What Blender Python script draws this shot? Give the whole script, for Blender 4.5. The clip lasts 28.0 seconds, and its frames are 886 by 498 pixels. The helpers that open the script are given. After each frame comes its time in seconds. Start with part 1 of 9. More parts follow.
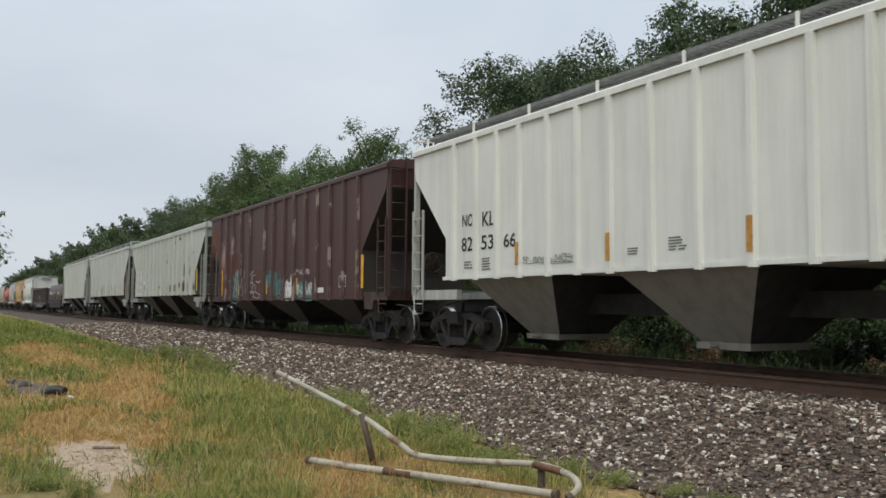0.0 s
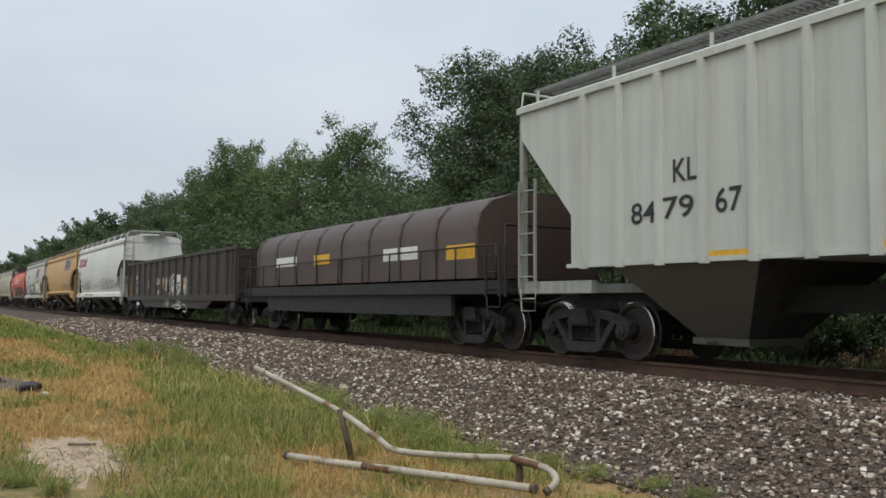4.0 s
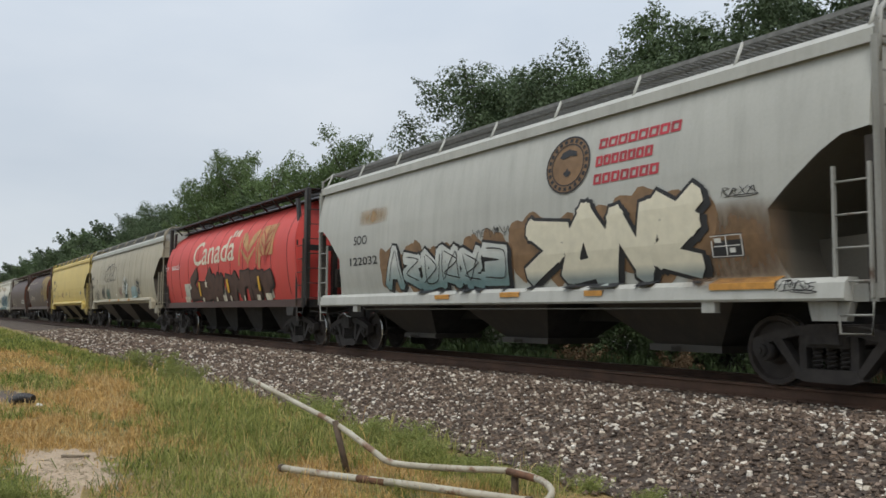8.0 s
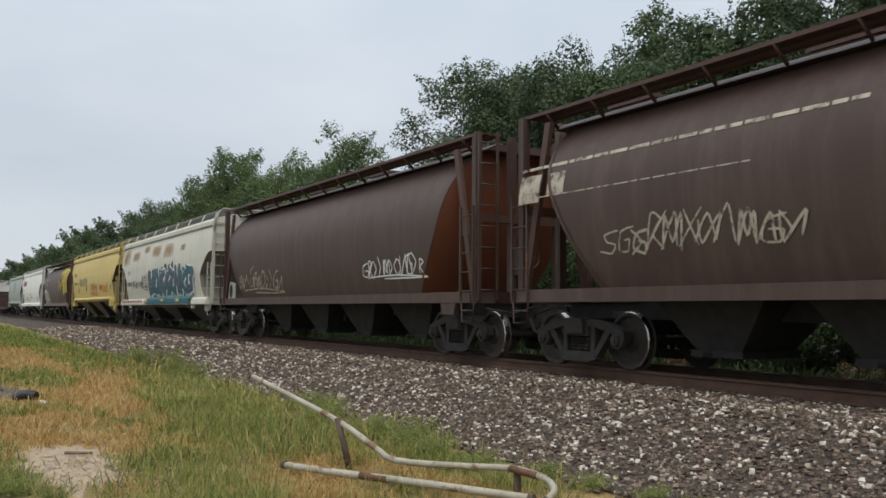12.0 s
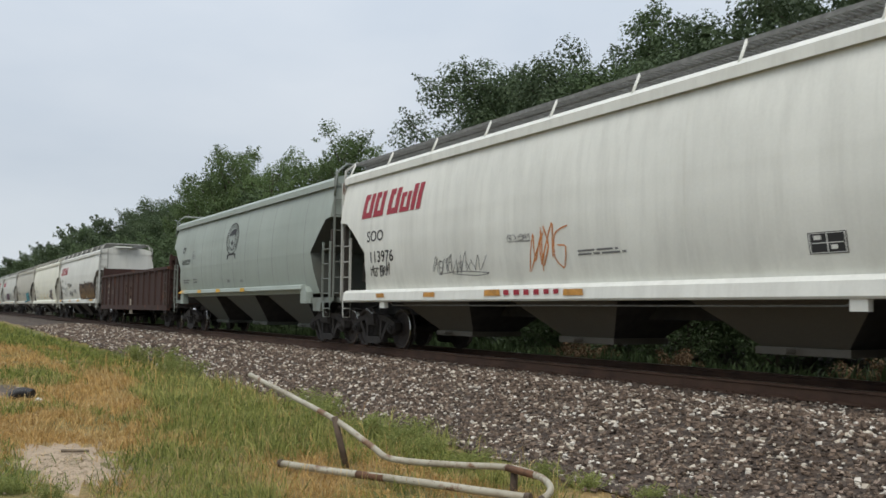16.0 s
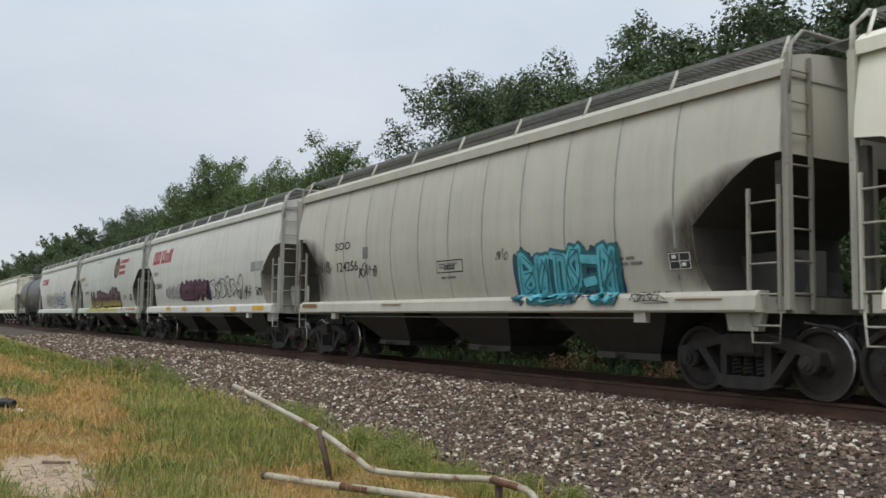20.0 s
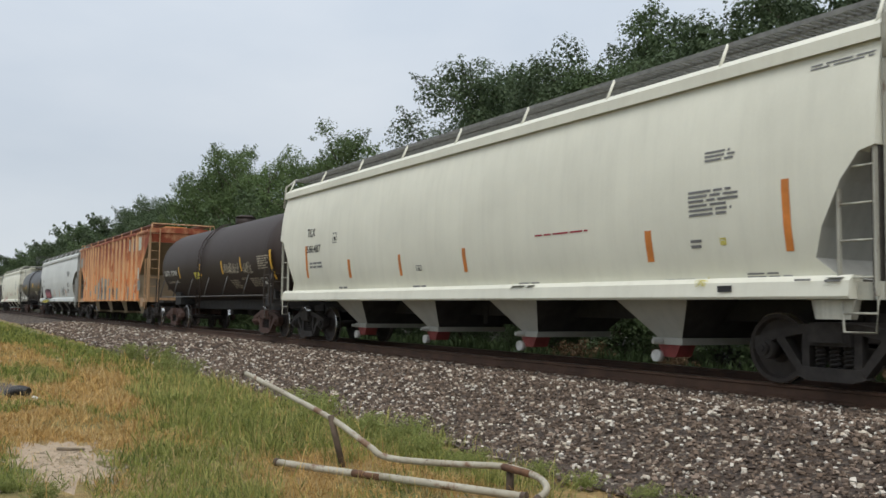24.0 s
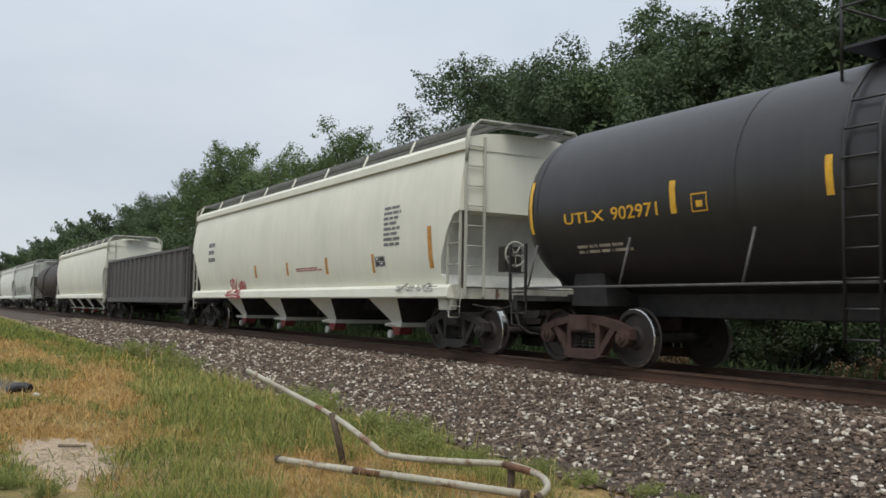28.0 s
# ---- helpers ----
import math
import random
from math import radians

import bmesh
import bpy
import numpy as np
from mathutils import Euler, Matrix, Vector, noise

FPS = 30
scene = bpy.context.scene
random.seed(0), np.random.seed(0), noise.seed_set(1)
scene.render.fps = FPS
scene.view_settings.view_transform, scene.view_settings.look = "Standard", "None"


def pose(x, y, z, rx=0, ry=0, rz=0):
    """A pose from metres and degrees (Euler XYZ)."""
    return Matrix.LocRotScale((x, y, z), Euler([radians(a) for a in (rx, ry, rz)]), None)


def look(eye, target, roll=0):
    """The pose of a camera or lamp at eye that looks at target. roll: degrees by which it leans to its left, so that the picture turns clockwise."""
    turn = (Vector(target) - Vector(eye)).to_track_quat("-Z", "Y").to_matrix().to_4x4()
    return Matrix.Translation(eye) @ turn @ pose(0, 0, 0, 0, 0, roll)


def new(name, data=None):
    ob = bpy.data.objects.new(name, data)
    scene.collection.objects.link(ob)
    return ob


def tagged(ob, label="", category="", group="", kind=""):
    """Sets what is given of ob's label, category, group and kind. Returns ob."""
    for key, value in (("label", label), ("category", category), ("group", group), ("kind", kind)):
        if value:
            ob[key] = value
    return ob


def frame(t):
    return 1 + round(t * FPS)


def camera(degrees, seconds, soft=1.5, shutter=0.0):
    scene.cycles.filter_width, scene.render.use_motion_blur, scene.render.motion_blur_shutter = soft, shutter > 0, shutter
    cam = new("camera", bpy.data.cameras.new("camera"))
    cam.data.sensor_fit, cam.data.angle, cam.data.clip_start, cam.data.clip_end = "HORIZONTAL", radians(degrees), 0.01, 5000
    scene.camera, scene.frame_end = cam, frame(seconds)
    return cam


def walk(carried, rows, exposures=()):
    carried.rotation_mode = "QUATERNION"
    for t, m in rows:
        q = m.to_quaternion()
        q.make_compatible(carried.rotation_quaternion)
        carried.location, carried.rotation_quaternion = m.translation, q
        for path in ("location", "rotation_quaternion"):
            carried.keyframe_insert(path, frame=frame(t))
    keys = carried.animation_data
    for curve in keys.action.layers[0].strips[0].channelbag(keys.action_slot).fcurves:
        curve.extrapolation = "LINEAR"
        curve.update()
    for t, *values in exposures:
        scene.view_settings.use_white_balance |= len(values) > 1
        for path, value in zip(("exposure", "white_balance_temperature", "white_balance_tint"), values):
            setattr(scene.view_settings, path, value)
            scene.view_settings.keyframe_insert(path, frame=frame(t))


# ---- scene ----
# ---------- camera ----------
FOV, EYE = 53.0, (0.0, -10.45, 0.895)
cam = camera(FOV, 28.0, soft=1.6, shutter=0.035)
TURNS = [
    (0, 61.06, 3.73, -0.35), (0.5, 60.94, 3.58, -0.31), (1, 60.93, 3.49, -0.37), (1.5, 60.87, 3.40, -0.43), (2, 60.60, 3.32, -0.10),
    (2.5, 60.15, 3.29, -0.02), (3, 59.88, 3.47, -0.07), (3.5, 59.82, 3.40, -0.25), (5.5, 59.31, 3.66, -0.25), (6, 59.65, 3.55, -0.32),
    (6.5, 59.95, 3.55, -0.18), (7, 59.63, 3.98, -0.21), (7.5, 59.42, 4.09, -0.31), (8, 59.39, 4.17, -0.38), (8.5, 59.31, 3.97, -0.22),
    (9, 58.79, 3.92, -0.14), (9.5, 58.66, 3.87, -0.31), (10, 59.04, 3.69, -0.43), (10.5, 59.27, 3.93, -0.43), (11, 59.29, 4.16, -0.61),
    (11.5, 59.64, 4.08, -0.52), (13.5, 59.03, 3.74, -0.17), (14, 59.18, 4.00, -0.38), (14.5, 59.33, 4.03, -0.38), (15, 59.33, 3.86, -0.43),
    (15.5, 59.30, 3.78, -0.63), (16, 59.38, 3.94, -0.63), (16.5, 59.21, 4.03, -0.81), (17, 58.94, 4.04, -0.83), (17.5, 59.00, 4.22, -0.65),
    (18, 58.89, 4.56, -0.65), (18.5, 58.72, 4.63, -0.65), (19, 58.69, 4.74, -0.68), (19.5, 58.51, 4.84, -0.88), (20, 58.45, 4.69, -0.88),
    (20.5, 58.51, 4.49, -0.87), (21, 58.67, 4.46, -0.88), (21.5, 59.05, 4.31, -0.75), (23.5, 59.00, 3.84, -0.57), (24, 59.16, 3.88, -0.77),
    (24.5, 59.05, 3.89, -0.78), (25, 59.14, 3.72, -0.76), (25.5, 59.24, 3.73, -0.56), (26, 59.24, 3.73, -0.56), (26.5, 59.22, 3.67, -0.70),
    (27, 59.24, 3.69, -0.65), (27.5, 59.28, 3.72, -0.76), (28, 59.25, 3.73, -0.89)]
walk(cam, [(t, pose(*EYE, 90 + pitch, roll, yaw)) for t, yaw, pitch, roll in TURNS])


def train_x(t):
    """How far the train has run at t seconds, in metres."""
    return 18.66 * t + 0.05586 * t * t - 0.000636 * t ** 3


# ---------- sky and light ----------
SUN_EL, SUN_AZ = 57, 124
world = bpy.data.worlds.new("overcast_sky")
scene.world = world
world.use_nodes = True
wn = world.node_tree.nodes
wl = world.node_tree.links
sky = wn.new("ShaderNodeTexSky")
sky.sky_type, sky.sun_disc = "NISHITA", False
sky.sun_elevation, sky.sun_rotation = radians(SUN_EL), radians(SUN_AZ)
wc = wn.new("ShaderNodeTexCoord")
wm = wn.new("ShaderNodeMapping")
wm.inputs["Scale"].default_value = (1.6, 1.6, 4.5)
wnoise = wn.new("ShaderNodeTexNoise")
wnoise.inputs["Scale"].default_value, wnoise.inputs["Detail"].default_value, wnoise.inputs["Roughness"].default_value = 1.3, 5, 0.5
wramp = wn.new("ShaderNodeValToRGB")
wramp.color_ramp.elements[0].position, wramp.color_ramp.elements[0].color = 0.3, (0.555, 0.62, 0.70, 1)
wramp.color_ramp.elements[1].position, wramp.color_ramp.elements[1].color = 0.72, (0.70, 0.745, 0.795, 1)
scale_sky = wn.new("ShaderNodeVectorMath")
scale_sky.operation = "SCALE"
scale_sky.inputs["Scale"].default_value = 0.10
wmix = wn.new("ShaderNodeMixRGB")
wmix.inputs["Fac"].default_value = 0.9
bg = wn["Background"]
bg.inputs["Strength"].default_value = 1.0
wl.new(wc.outputs["Generated"], wm.inputs["Vector"])
wl.new(wm.outputs["Vector"], wnoise.inputs["Vector"])
wl.new(wnoise.outputs["Fac"], wramp.inputs["Fac"])
wl.new(sky.outputs["Color"], scale_sky.inputs[0])
wl.new(scale_sky.outputs["Vector"], wmix.inputs["Color1"])
wl.new(wramp.outputs["Color"], wmix.inputs["Color2"])
wsep = wn.new("ShaderNodeSeparateXYZ")
wup = wn.new("ShaderNodeMapRange")
wup.inputs["From Min"].default_value, wup.inputs["From Max"].default_value = 0.15, 1.0
wup.inputs["To Min"].default_value, wup.inputs["To Max"].default_value = 1.0, 1.8
wbright = wn.new("ShaderNodeVectorMath")
wbright.operation = "SCALE"
wl.new(wc.outputs["Generated"], wsep.inputs["Vector"])
wl.new(wsep.outputs["Z"], wup.inputs["Value"])
wl.new(wup.outputs["Result"], wbright.inputs["Scale"])
wl.new(wmix.outputs["Color"], wbright.inputs[0])
wl.new(wbright.outputs["Vector"], bg.inputs["Color"])
sun = new("sun", bpy.data.lights.new("sun", "SUN"))
sun.data.energy, sun.data.angle, sun.data.color = 1.7, radians(35), (1.0, 0.96, 0.88)
sun.matrix_world = look((38, -26, 72), (0, 0, 0))
scene.view_settings.exposure = 0.0


# ---------- materials ----------
def blank(name, rough=0.7, metal=0.0):
    m = bpy.data.materials.new(name)
    m.use_nodes = True
    nt = m.node_tree
    b = nt.nodes["Principled BSDF"]
    b.inputs["Roughness"].default_value, b.inputs["Metallic"].default_value = rough, metal
    return m, nt, b


def coords(nt, scale=(1, 1, 1), vary=True):
    tc = nt.nodes.new("ShaderNodeTexCoord")
    mp = nt.nodes.new("ShaderNodeMapping")
    mp.inputs["Scale"].default_value = scale
    nt.links.new(tc.outputs["Object"], mp.inputs["Vector"])
    if vary:
        info = nt.nodes.new("ShaderNodeObjectInfo")
        mul = nt.nodes.new("ShaderNodeMath")
        mul.operation = "MULTIPLY"
        mul.inputs[1].default_value = 37.0
        nt.links.new(info.outputs["Random"], mul.inputs[0])
        nt.links.new(mul.outputs[0], mp.inputs["Location"])
    return mp.outputs["Vector"]


def grain(nt, vec, scale, detail=4, rough=0.6):
    n = nt.nodes.new("ShaderNodeTexNoise")
    n.inputs["Scale"].default_value, n.inputs["Detail"].default_value, n.inputs["Roughness"].default_value = scale, detail, rough
    nt.links.new(vec, n.inputs["Vector"])
    return n.outputs["Fac"]


def ramp(nt, fac, a, b, ca=(0, 0, 0, 1), cb=(1, 1, 1, 1)):
    r = nt.nodes.new("ShaderNodeValToRGB")
    r.color_ramp.elements[0].position, r.color_ramp.elements[1].position = a, b
    r.color_ramp.elements[0].color, r.color_ramp.elements[1].color = ca, cb
    nt.links.new(fac, r.inputs["Fac"])
    return r.outputs["Color"]


def mix(nt, fac, a, b, how="MIX"):
    x = nt.nodes.new("ShaderNodeMixRGB")
    x.blend_type = how
    for sock, v in ((x.inputs["Fac"], fac), (x.inputs["Color1"], a), (x.inputs["Color2"], b)):
        if isinstance(v, (int, float)):
            sock.default_value = v
        elif isinstance(v, tuple):
            sock.default_value = (*v[:3], 1)
        else:
            nt.links.new(v, sock)
    return x.outputs["Color"]


def bump(nt, b, height, strength=0.2, distance=0.01):
    n = nt.nodes.new("ShaderNodeBump")
    n.inputs["Strength"].default_value, n.inputs["Distance"].default_value = strength, distance
    nt.links.new(height, n.inputs["Height"])
    nt.links.new(n.outputs["Normal"], b.inputs["Normal"])


MATS, BASES = {}, {}


def paint(name, base, grime=0.3, rust=0.0, rust_col=(0.16, 0.06, 0.025), dirt_col=(0.10, 0.085, 0.065), rough=0.55, big=1.0):
    """Weathered railway paint: vertical streaks, blotches and rust spots."""
    if name in MATS:
        return MATS[name]
    m, nt, b = blank(name, rough)
    v = coords(nt)
    vs = coords(nt, (2.6, 2.6, 0.16))
    col = mix(nt, ramp(nt, grain(nt, v, 0.55 * big, 3), 0.3, 0.75), base, tuple(c * 0.86 for c in base))
    streak = ramp(nt, grain(nt, vs, 1.6, 6, 0.65), 0.44, 0.8)
    amt = nt.nodes.new("ShaderNodeMath")
    amt.operation = "MULTIPLY"
    amt.inputs[1].default_value = grime
    nt.links.new(streak, amt.inputs[0])
    col = mix(nt, amt.outputs[0], col, dirt_col)
    fine = mix(nt, 0.18 * min(1, grime * 2), col, ramp(nt, grain(nt, v, 26, 4), 0.3, 0.7, (0.35, 0.33, 0.3, 1), (1, 1, 1, 1)), "MULTIPLY")
    col = fine
    if rust > 0:
        edge = 0.74 - 0.32 * rust
        spots = ramp(nt, grain(nt, coords(nt, (1.0, 1.0, 0.55)), 1.5, 8, 0.68), edge, edge + 0.05)
        rc = mix(nt, ramp(nt, grain(nt, v, 5, 5), 0.35, 0.65), rust_col, tuple(c * 0.55 for c in rust_col))
        col = mix(nt, spots, col, rc)
    nt.links.new(col, b.inputs["Base Color"])
    wave = mix(nt, 0.35, grain(nt, coords(nt, (1, 1, 0.6)), 0.9, 2), grain(nt, v, 3.0, 6))
    bump(nt, b, wave, 0.22, 0.05)
    MATS[name], BASES[name] = m, base
    return m


def worn(mat):
    """The same paint on ladders, steps and rails: rubbed, dusty and rust-bitten."""
    if mat.name not in BASES or mat.name.startswith("worn_"):
        return mat
    return paint("worn_" + mat.name, tuple(c * 0.68 for c in BASES[mat.name]), 0.85, 0.38, (0.13, 0.075, 0.045))


def plain(name, base, rough=0.6, metal=0.0, var=0.35, scale=6.0, bmp=0.15):
    if name in MATS:
        return MATS[name]
    m, nt, b = blank(name, rough, metal)
    v = coords(nt)
    col = mix(nt, ramp(nt, grain(nt, v, scale, 6), 0.3, 0.7), tuple(c * (1 - var) for c in base), tuple(min(1, c * (1 + var * 0.5)) for c in base))
    nt.links.new(col, b.inputs["Base Color"])
    bump(nt, b, grain(nt, v, scale * 3, 4), bmp, 0.01)
    MATS[name] = m
    return m


STEEL = plain("dirty_underframe_steel", (0.027, 0.025, 0.024), 0.8, 0.0, 0.5, 5)
CAST = plain("rusty_cast_steel", (0.034, 0.029, 0.026), 0.85, 0.0, 0.5, 7, 0.4)
TREAD = plain("polished_wheel_tread", (0.55, 0.54, 0.52), 0.25, 1.0, 0.2, 9, 0.05)
WHEEL = plain("rusty_wheel_steel", (0.034, 0.026, 0.022), 0.75, 0.0, 0.4, 5, 0.3)
SOOTGEAR = plain("sooty_brake_gear", (0.050, 0.043, 0.036), 0.85, 0, 0.4, 6)
GALV = plain("galvanised_grating", (0.20, 0.20, 0.19), 0.6, 0.3, 0.35, 8)
BLACK = plain("black_lettering", (0.02, 0.02, 0.022), 0.6, 0, 0.2, 12)
WHITEINK = plain("white_lettering", (0.72, 0.72, 0.68), 0.6, 0, 0.2, 12)
REDINK = plain("dark_red_lettering", (0.33, 0.018, 0.035), 0.55, 0, 0.25, 9)
YELLOWINK = plain("yellow_reflective_strip", (0.72, 0.40, 0.03), 0.5, 0, 0.25, 9)
AMBER = plain("faded_amber_strip", (0.52, 0.25, 0.05), 0.6, 0, 0.35, 9)
GREYINK = plain("grey_stencil_lettering", (0.16, 0.16, 0.16), 0.6, 0, 0.2, 12)
BLUEINK = plain("blue_lettering", (0.045, 0.09, 0.24), 0.6, 0, 0.3, 6)


# ---------- mesh tools ----------
def box(bm, x0, x1, y0, y1, z0, z1):
    v = [bm.verts.new((x, y, z)) for x in (x0, x1) for y in (y0, y1) for z in (z0, z1)]
    for f in ((0, 1, 3, 2), (4, 6, 7, 5), (0, 4, 5, 1), (2, 3, 7, 6), (0, 2, 6, 4), (1, 5, 7, 3)):
        bm.faces.new([v[i] for i in f])


def prism(bm, poly, y0, y1):
    """A polygon in x and z, extruded from y0 to y1."""
    a = [bm.verts.new((x, y0, z)) for x, z in poly]
    b = [bm.verts.new((x, y1, z)) for x, z in poly]
    bm.faces.new(a)
    bm.faces.new(b[::-1])
    n = len(poly)
    for i in range(n):
        bm.faces.new((a[i], b[i], b[(i + 1) % n], a[(i + 1) % n]))


def tube(bm, pts, r, n=8, cap=True, smooth=True):
    """A round bar along the points."""
    pts = [Vector(p) for p in pts]
    rings = []
    for i, p in enumerate(pts):
        d = (pts[min(i + 1, len(pts) - 1)] - pts[max(i - 1, 0)]).normalized()
        up = Vector((0, 0, 1)) if abs(d.z) < 0.9 else Vector((1, 0, 0))
        u = d.cross(up).normalized()
        w = d.cross(u).normalized()
        rad = r[i] if isinstance(r, (list, tuple)) else r
        rings.append([bm.verts.new(p + (u * math.cos(a) + w * math.sin(a)) * rad) for a in [2 * math.pi * k / n for k in range(n)]])
    for a, b in zip(rings, rings[1:]):
        for k in range(n):
            f = bm.faces.new((a[k], a[(k + 1) % n], b[(k + 1) % n], b[k]))
            f.smooth = smooth and n > 4
    if cap:
        bm.faces.new(rings[0])
        bm.faces.new(rings[-1][::-1])


def lathe_y(bm, prof, n=28, smooth=True, mats=None):
    """Turns a profile of (y, radius) round the y axis."""
    rings = []
    for y, r in prof:
        rings.append([bm.verts.new((r * math.cos(2 * math.pi * k / n), y, r * math.sin(2 * math.pi * k / n))) for k in range(n)])
    for j, (a, b) in enumerate(zip(rings, rings[1:])):
        for k in range(n):
            f = bm.faces.new((a[k], a[(k + 1) % n], b[(k + 1) % n], b[k]))
            f.smooth = False
            if mats:
                f.material_index = mats[j]
    bm.faces.new(rings[0])
    bm.faces.new(rings[-1][::-1])


def mesh_of(name, bm, *mats):
    bmesh.ops.recalc_face_normals(bm, faces=bm.faces)
    me = bpy.data.meshes.new(name)
    bm.to_mesh(me)
    bm.free()
    for m in mats:
        me.materials.append(m)
    return me


def part(name, bm, material, parent, label="", at=None):
    """Links a bmesh or a mesh as one part under a thing."""
    me = bm if isinstance(bm, bpy.types.Mesh) else mesh_of(name, bm, *(material if isinstance(material, tuple) else (material,)))
    ob = new(name, me)
    ob.parent = parent
    if at is not None:
        ob.matrix_local = at if isinstance(at, Matrix) else Matrix.Translation(at)
    if label:
        ob["label"] = label
    return ob


SHARED = {}


def shared(key, make, material):
    """One mesh for alike pieces."""
    k = (key, material if isinstance(material, tuple) else material.name)
    if k not in SHARED:
        bm = bmesh.new()
        make(bm)
        SHARED[k] = mesh_of(key if isinstance(key, str) else key[0], bm, *(material if isinstance(material, tuple) else (material,)))
    return SHARED[k]


# ---------- trucks, couplers and other running gear ----------
WHEEL_R, AXLE = 0.457, 0.94


def make_wheelset(bm):
    tube(bm, [(0, -1.02, 0), (0, 1.02, 0)], 0.075, 10)
    for s in (-1, 1):
        r = WHEEL_R
        lathe_y(bm, [(s * 0.86, 0.10), (s * 0.86, 0.15), (s * 0.81, 0.19), (s * 0.80, 0.36), (s * 0.855, 0.39), (s * 0.855, r - 0.015),
                     (s * 0.845, r), (s * 0.745, r + 0.004), (s * 0.73, r + 0.026), (s * 0.715, r + 0.022), (s * 0.715, 0.38), (s * 0.76, 0.34), (s * 0.76, 0.16), (s * 0.70, 0.12)],
                22, mats=[0, 0, 0, 0, 0, 1, 1, 0, 0, 0, 0, 0, 0])


def make_side_frame(bm, s):
    y0, y1 = sorted((s * 0.94, s * 1.10))
    prism(bm, [(-1.10, 0.44), (-1.10, 0.60), (-0.72, 0.72), (-0.36, 0.78), (0.36, 0.78), (0.72, 0.72), (1.10, 0.60), (1.10, 0.44), (0.98, 0.60 - 0.1), (0.78, 0.58), (0.4, 0.66), (-0.4, 0.66), (-0.78, 0.58), (-0.98, 0.5)], y0, y1)
    for k in (-1, 1):
        prism(bm, [(k * 0.80, 0.60), (k * 0.66, 0.62), (k * 0.36, 0.22), (k * 0.44, 0.17)], y0 + 0.01, y1 - 0.01)
        prism(bm, [(k * 0.40, 0.68), (k * 0.30, 0.68), (k * 0.30, 0.16), (k * 0.40, 0.16)], y0 + 0.015, y1 - 0.015)
        tube(bm, [(k * AXLE, y0 - 0.01 if s < 0 else y0, WHEEL_R), (k * AXLE, y1 if s < 0 else y1 + 0.01, WHEEL_R)], 0.135, 12)
    prism(bm, [(-0.46, 0.15), (-0.38, 0.26), (0.38, 0.26), (0.46, 0.15), (0.3, 0.10), (-0.3, 0.10)], y0 - 0.02, y1 + 0.02)
    prism(bm, [(-0.29, 0.52), (0.29, 0.52), (0.27, 0.66), (-0.27, 0.66)], y0 - 0.03, y1 + 0.03)


def make_springs(bm, s):
    for x in (-0.19, 0.0, 0.19):
        pts = []
        for k in range(21):
            a = k / 20 * 5 * 2 * math.pi
            pts.append((x + 0.065 * math.cos(a), s * 1.02 + 0.065 * math.sin(a), 0.26 + 0.26 * k / 20))
        tube(bm, pts, 0.018, 4)


def make_bearing(bm, s):
    tube(bm, [(0, s * 1.09, 0), (0, s * 1.16, 0)], 0.085, 12)
    tube(bm, [(0, s * 1.15, 0), (0, s * 1.19, 0)], 0.045, 8)


def add_truck(car, x, mat=None):
    cast = mat or CAST

    def bolster(bm):
        prism(bm, [(-0.24, 0.56), (0.24, 0.56), (0.2, 0.80), (-0.2, 0.80)], -1.2, 1.2)
        tube(bm, [(0, 0, 0.7), (0, 0, 0.92)], 0.25, 14)
        for k in (-1, 1):
            box(bm, k * 0.30 - 0.04, k * 0.30 + 0.04, -0.9, 0.9, 0.38, 0.50)
    tr = part("truck", shared("truck_bolster", bolster, cast), None, car, at=(x, 0, 0))
    for s in (-1, 1):
        part("side_frame", shared(("side_frame", s), lambda bm: make_side_frame(bm, s), cast), None, tr)
        part("spring_nest", shared(("spring_nest", s), lambda bm: make_springs(bm, s), CAST), None, tr)
        for k in (-1, 1):
            part("bearing_cap", shared(("bearing_cap", s), lambda bm: make_bearing(bm, s), cast), None, tr, at=(k * AXLE, 0, WHEEL_R))
    for k in (-1, 1):
        w = part("wheelset", shared("wheelset", make_wheelset, (WHEEL, TREAD)), None, tr, "worn steel wheels with polished treads", at=(k * AXLE, 0, WHEEL_R))
        WHEELS[k].append(w)
    return tr


WHEELS = {-1: [], 1: []}


def make_coupler(bm, d):
    box(bm, -0.10 if d < 0 else -0.35, 0.35 if d < 0 else 0.10, -0.09, 0.09, 0.74, 0.96)
    prism(bm, [(d * 0.0, 0.70), (d * 0.42, 0.70), (d * 0.55, 0.76), (d * 0.55, 0.98), (d * 0.42, 1.02), (d * 0.0, 1.0)], -0.17, 0.15)
    tube(bm, [(d * 0.05, -0.35, 0.78), (d * 0.2, -0.38, 0.55), (d * 0.42, -0.3, 0.42), (d * 0.6, -0.12, 0.40)], 0.03, 6)
    tube(bm, [(d * 0.02, -1.35, 0.95), (d * 0.10, -0.8, 0.86), (d * 0.12, -0.1, 1.05)], 0.016, 5)


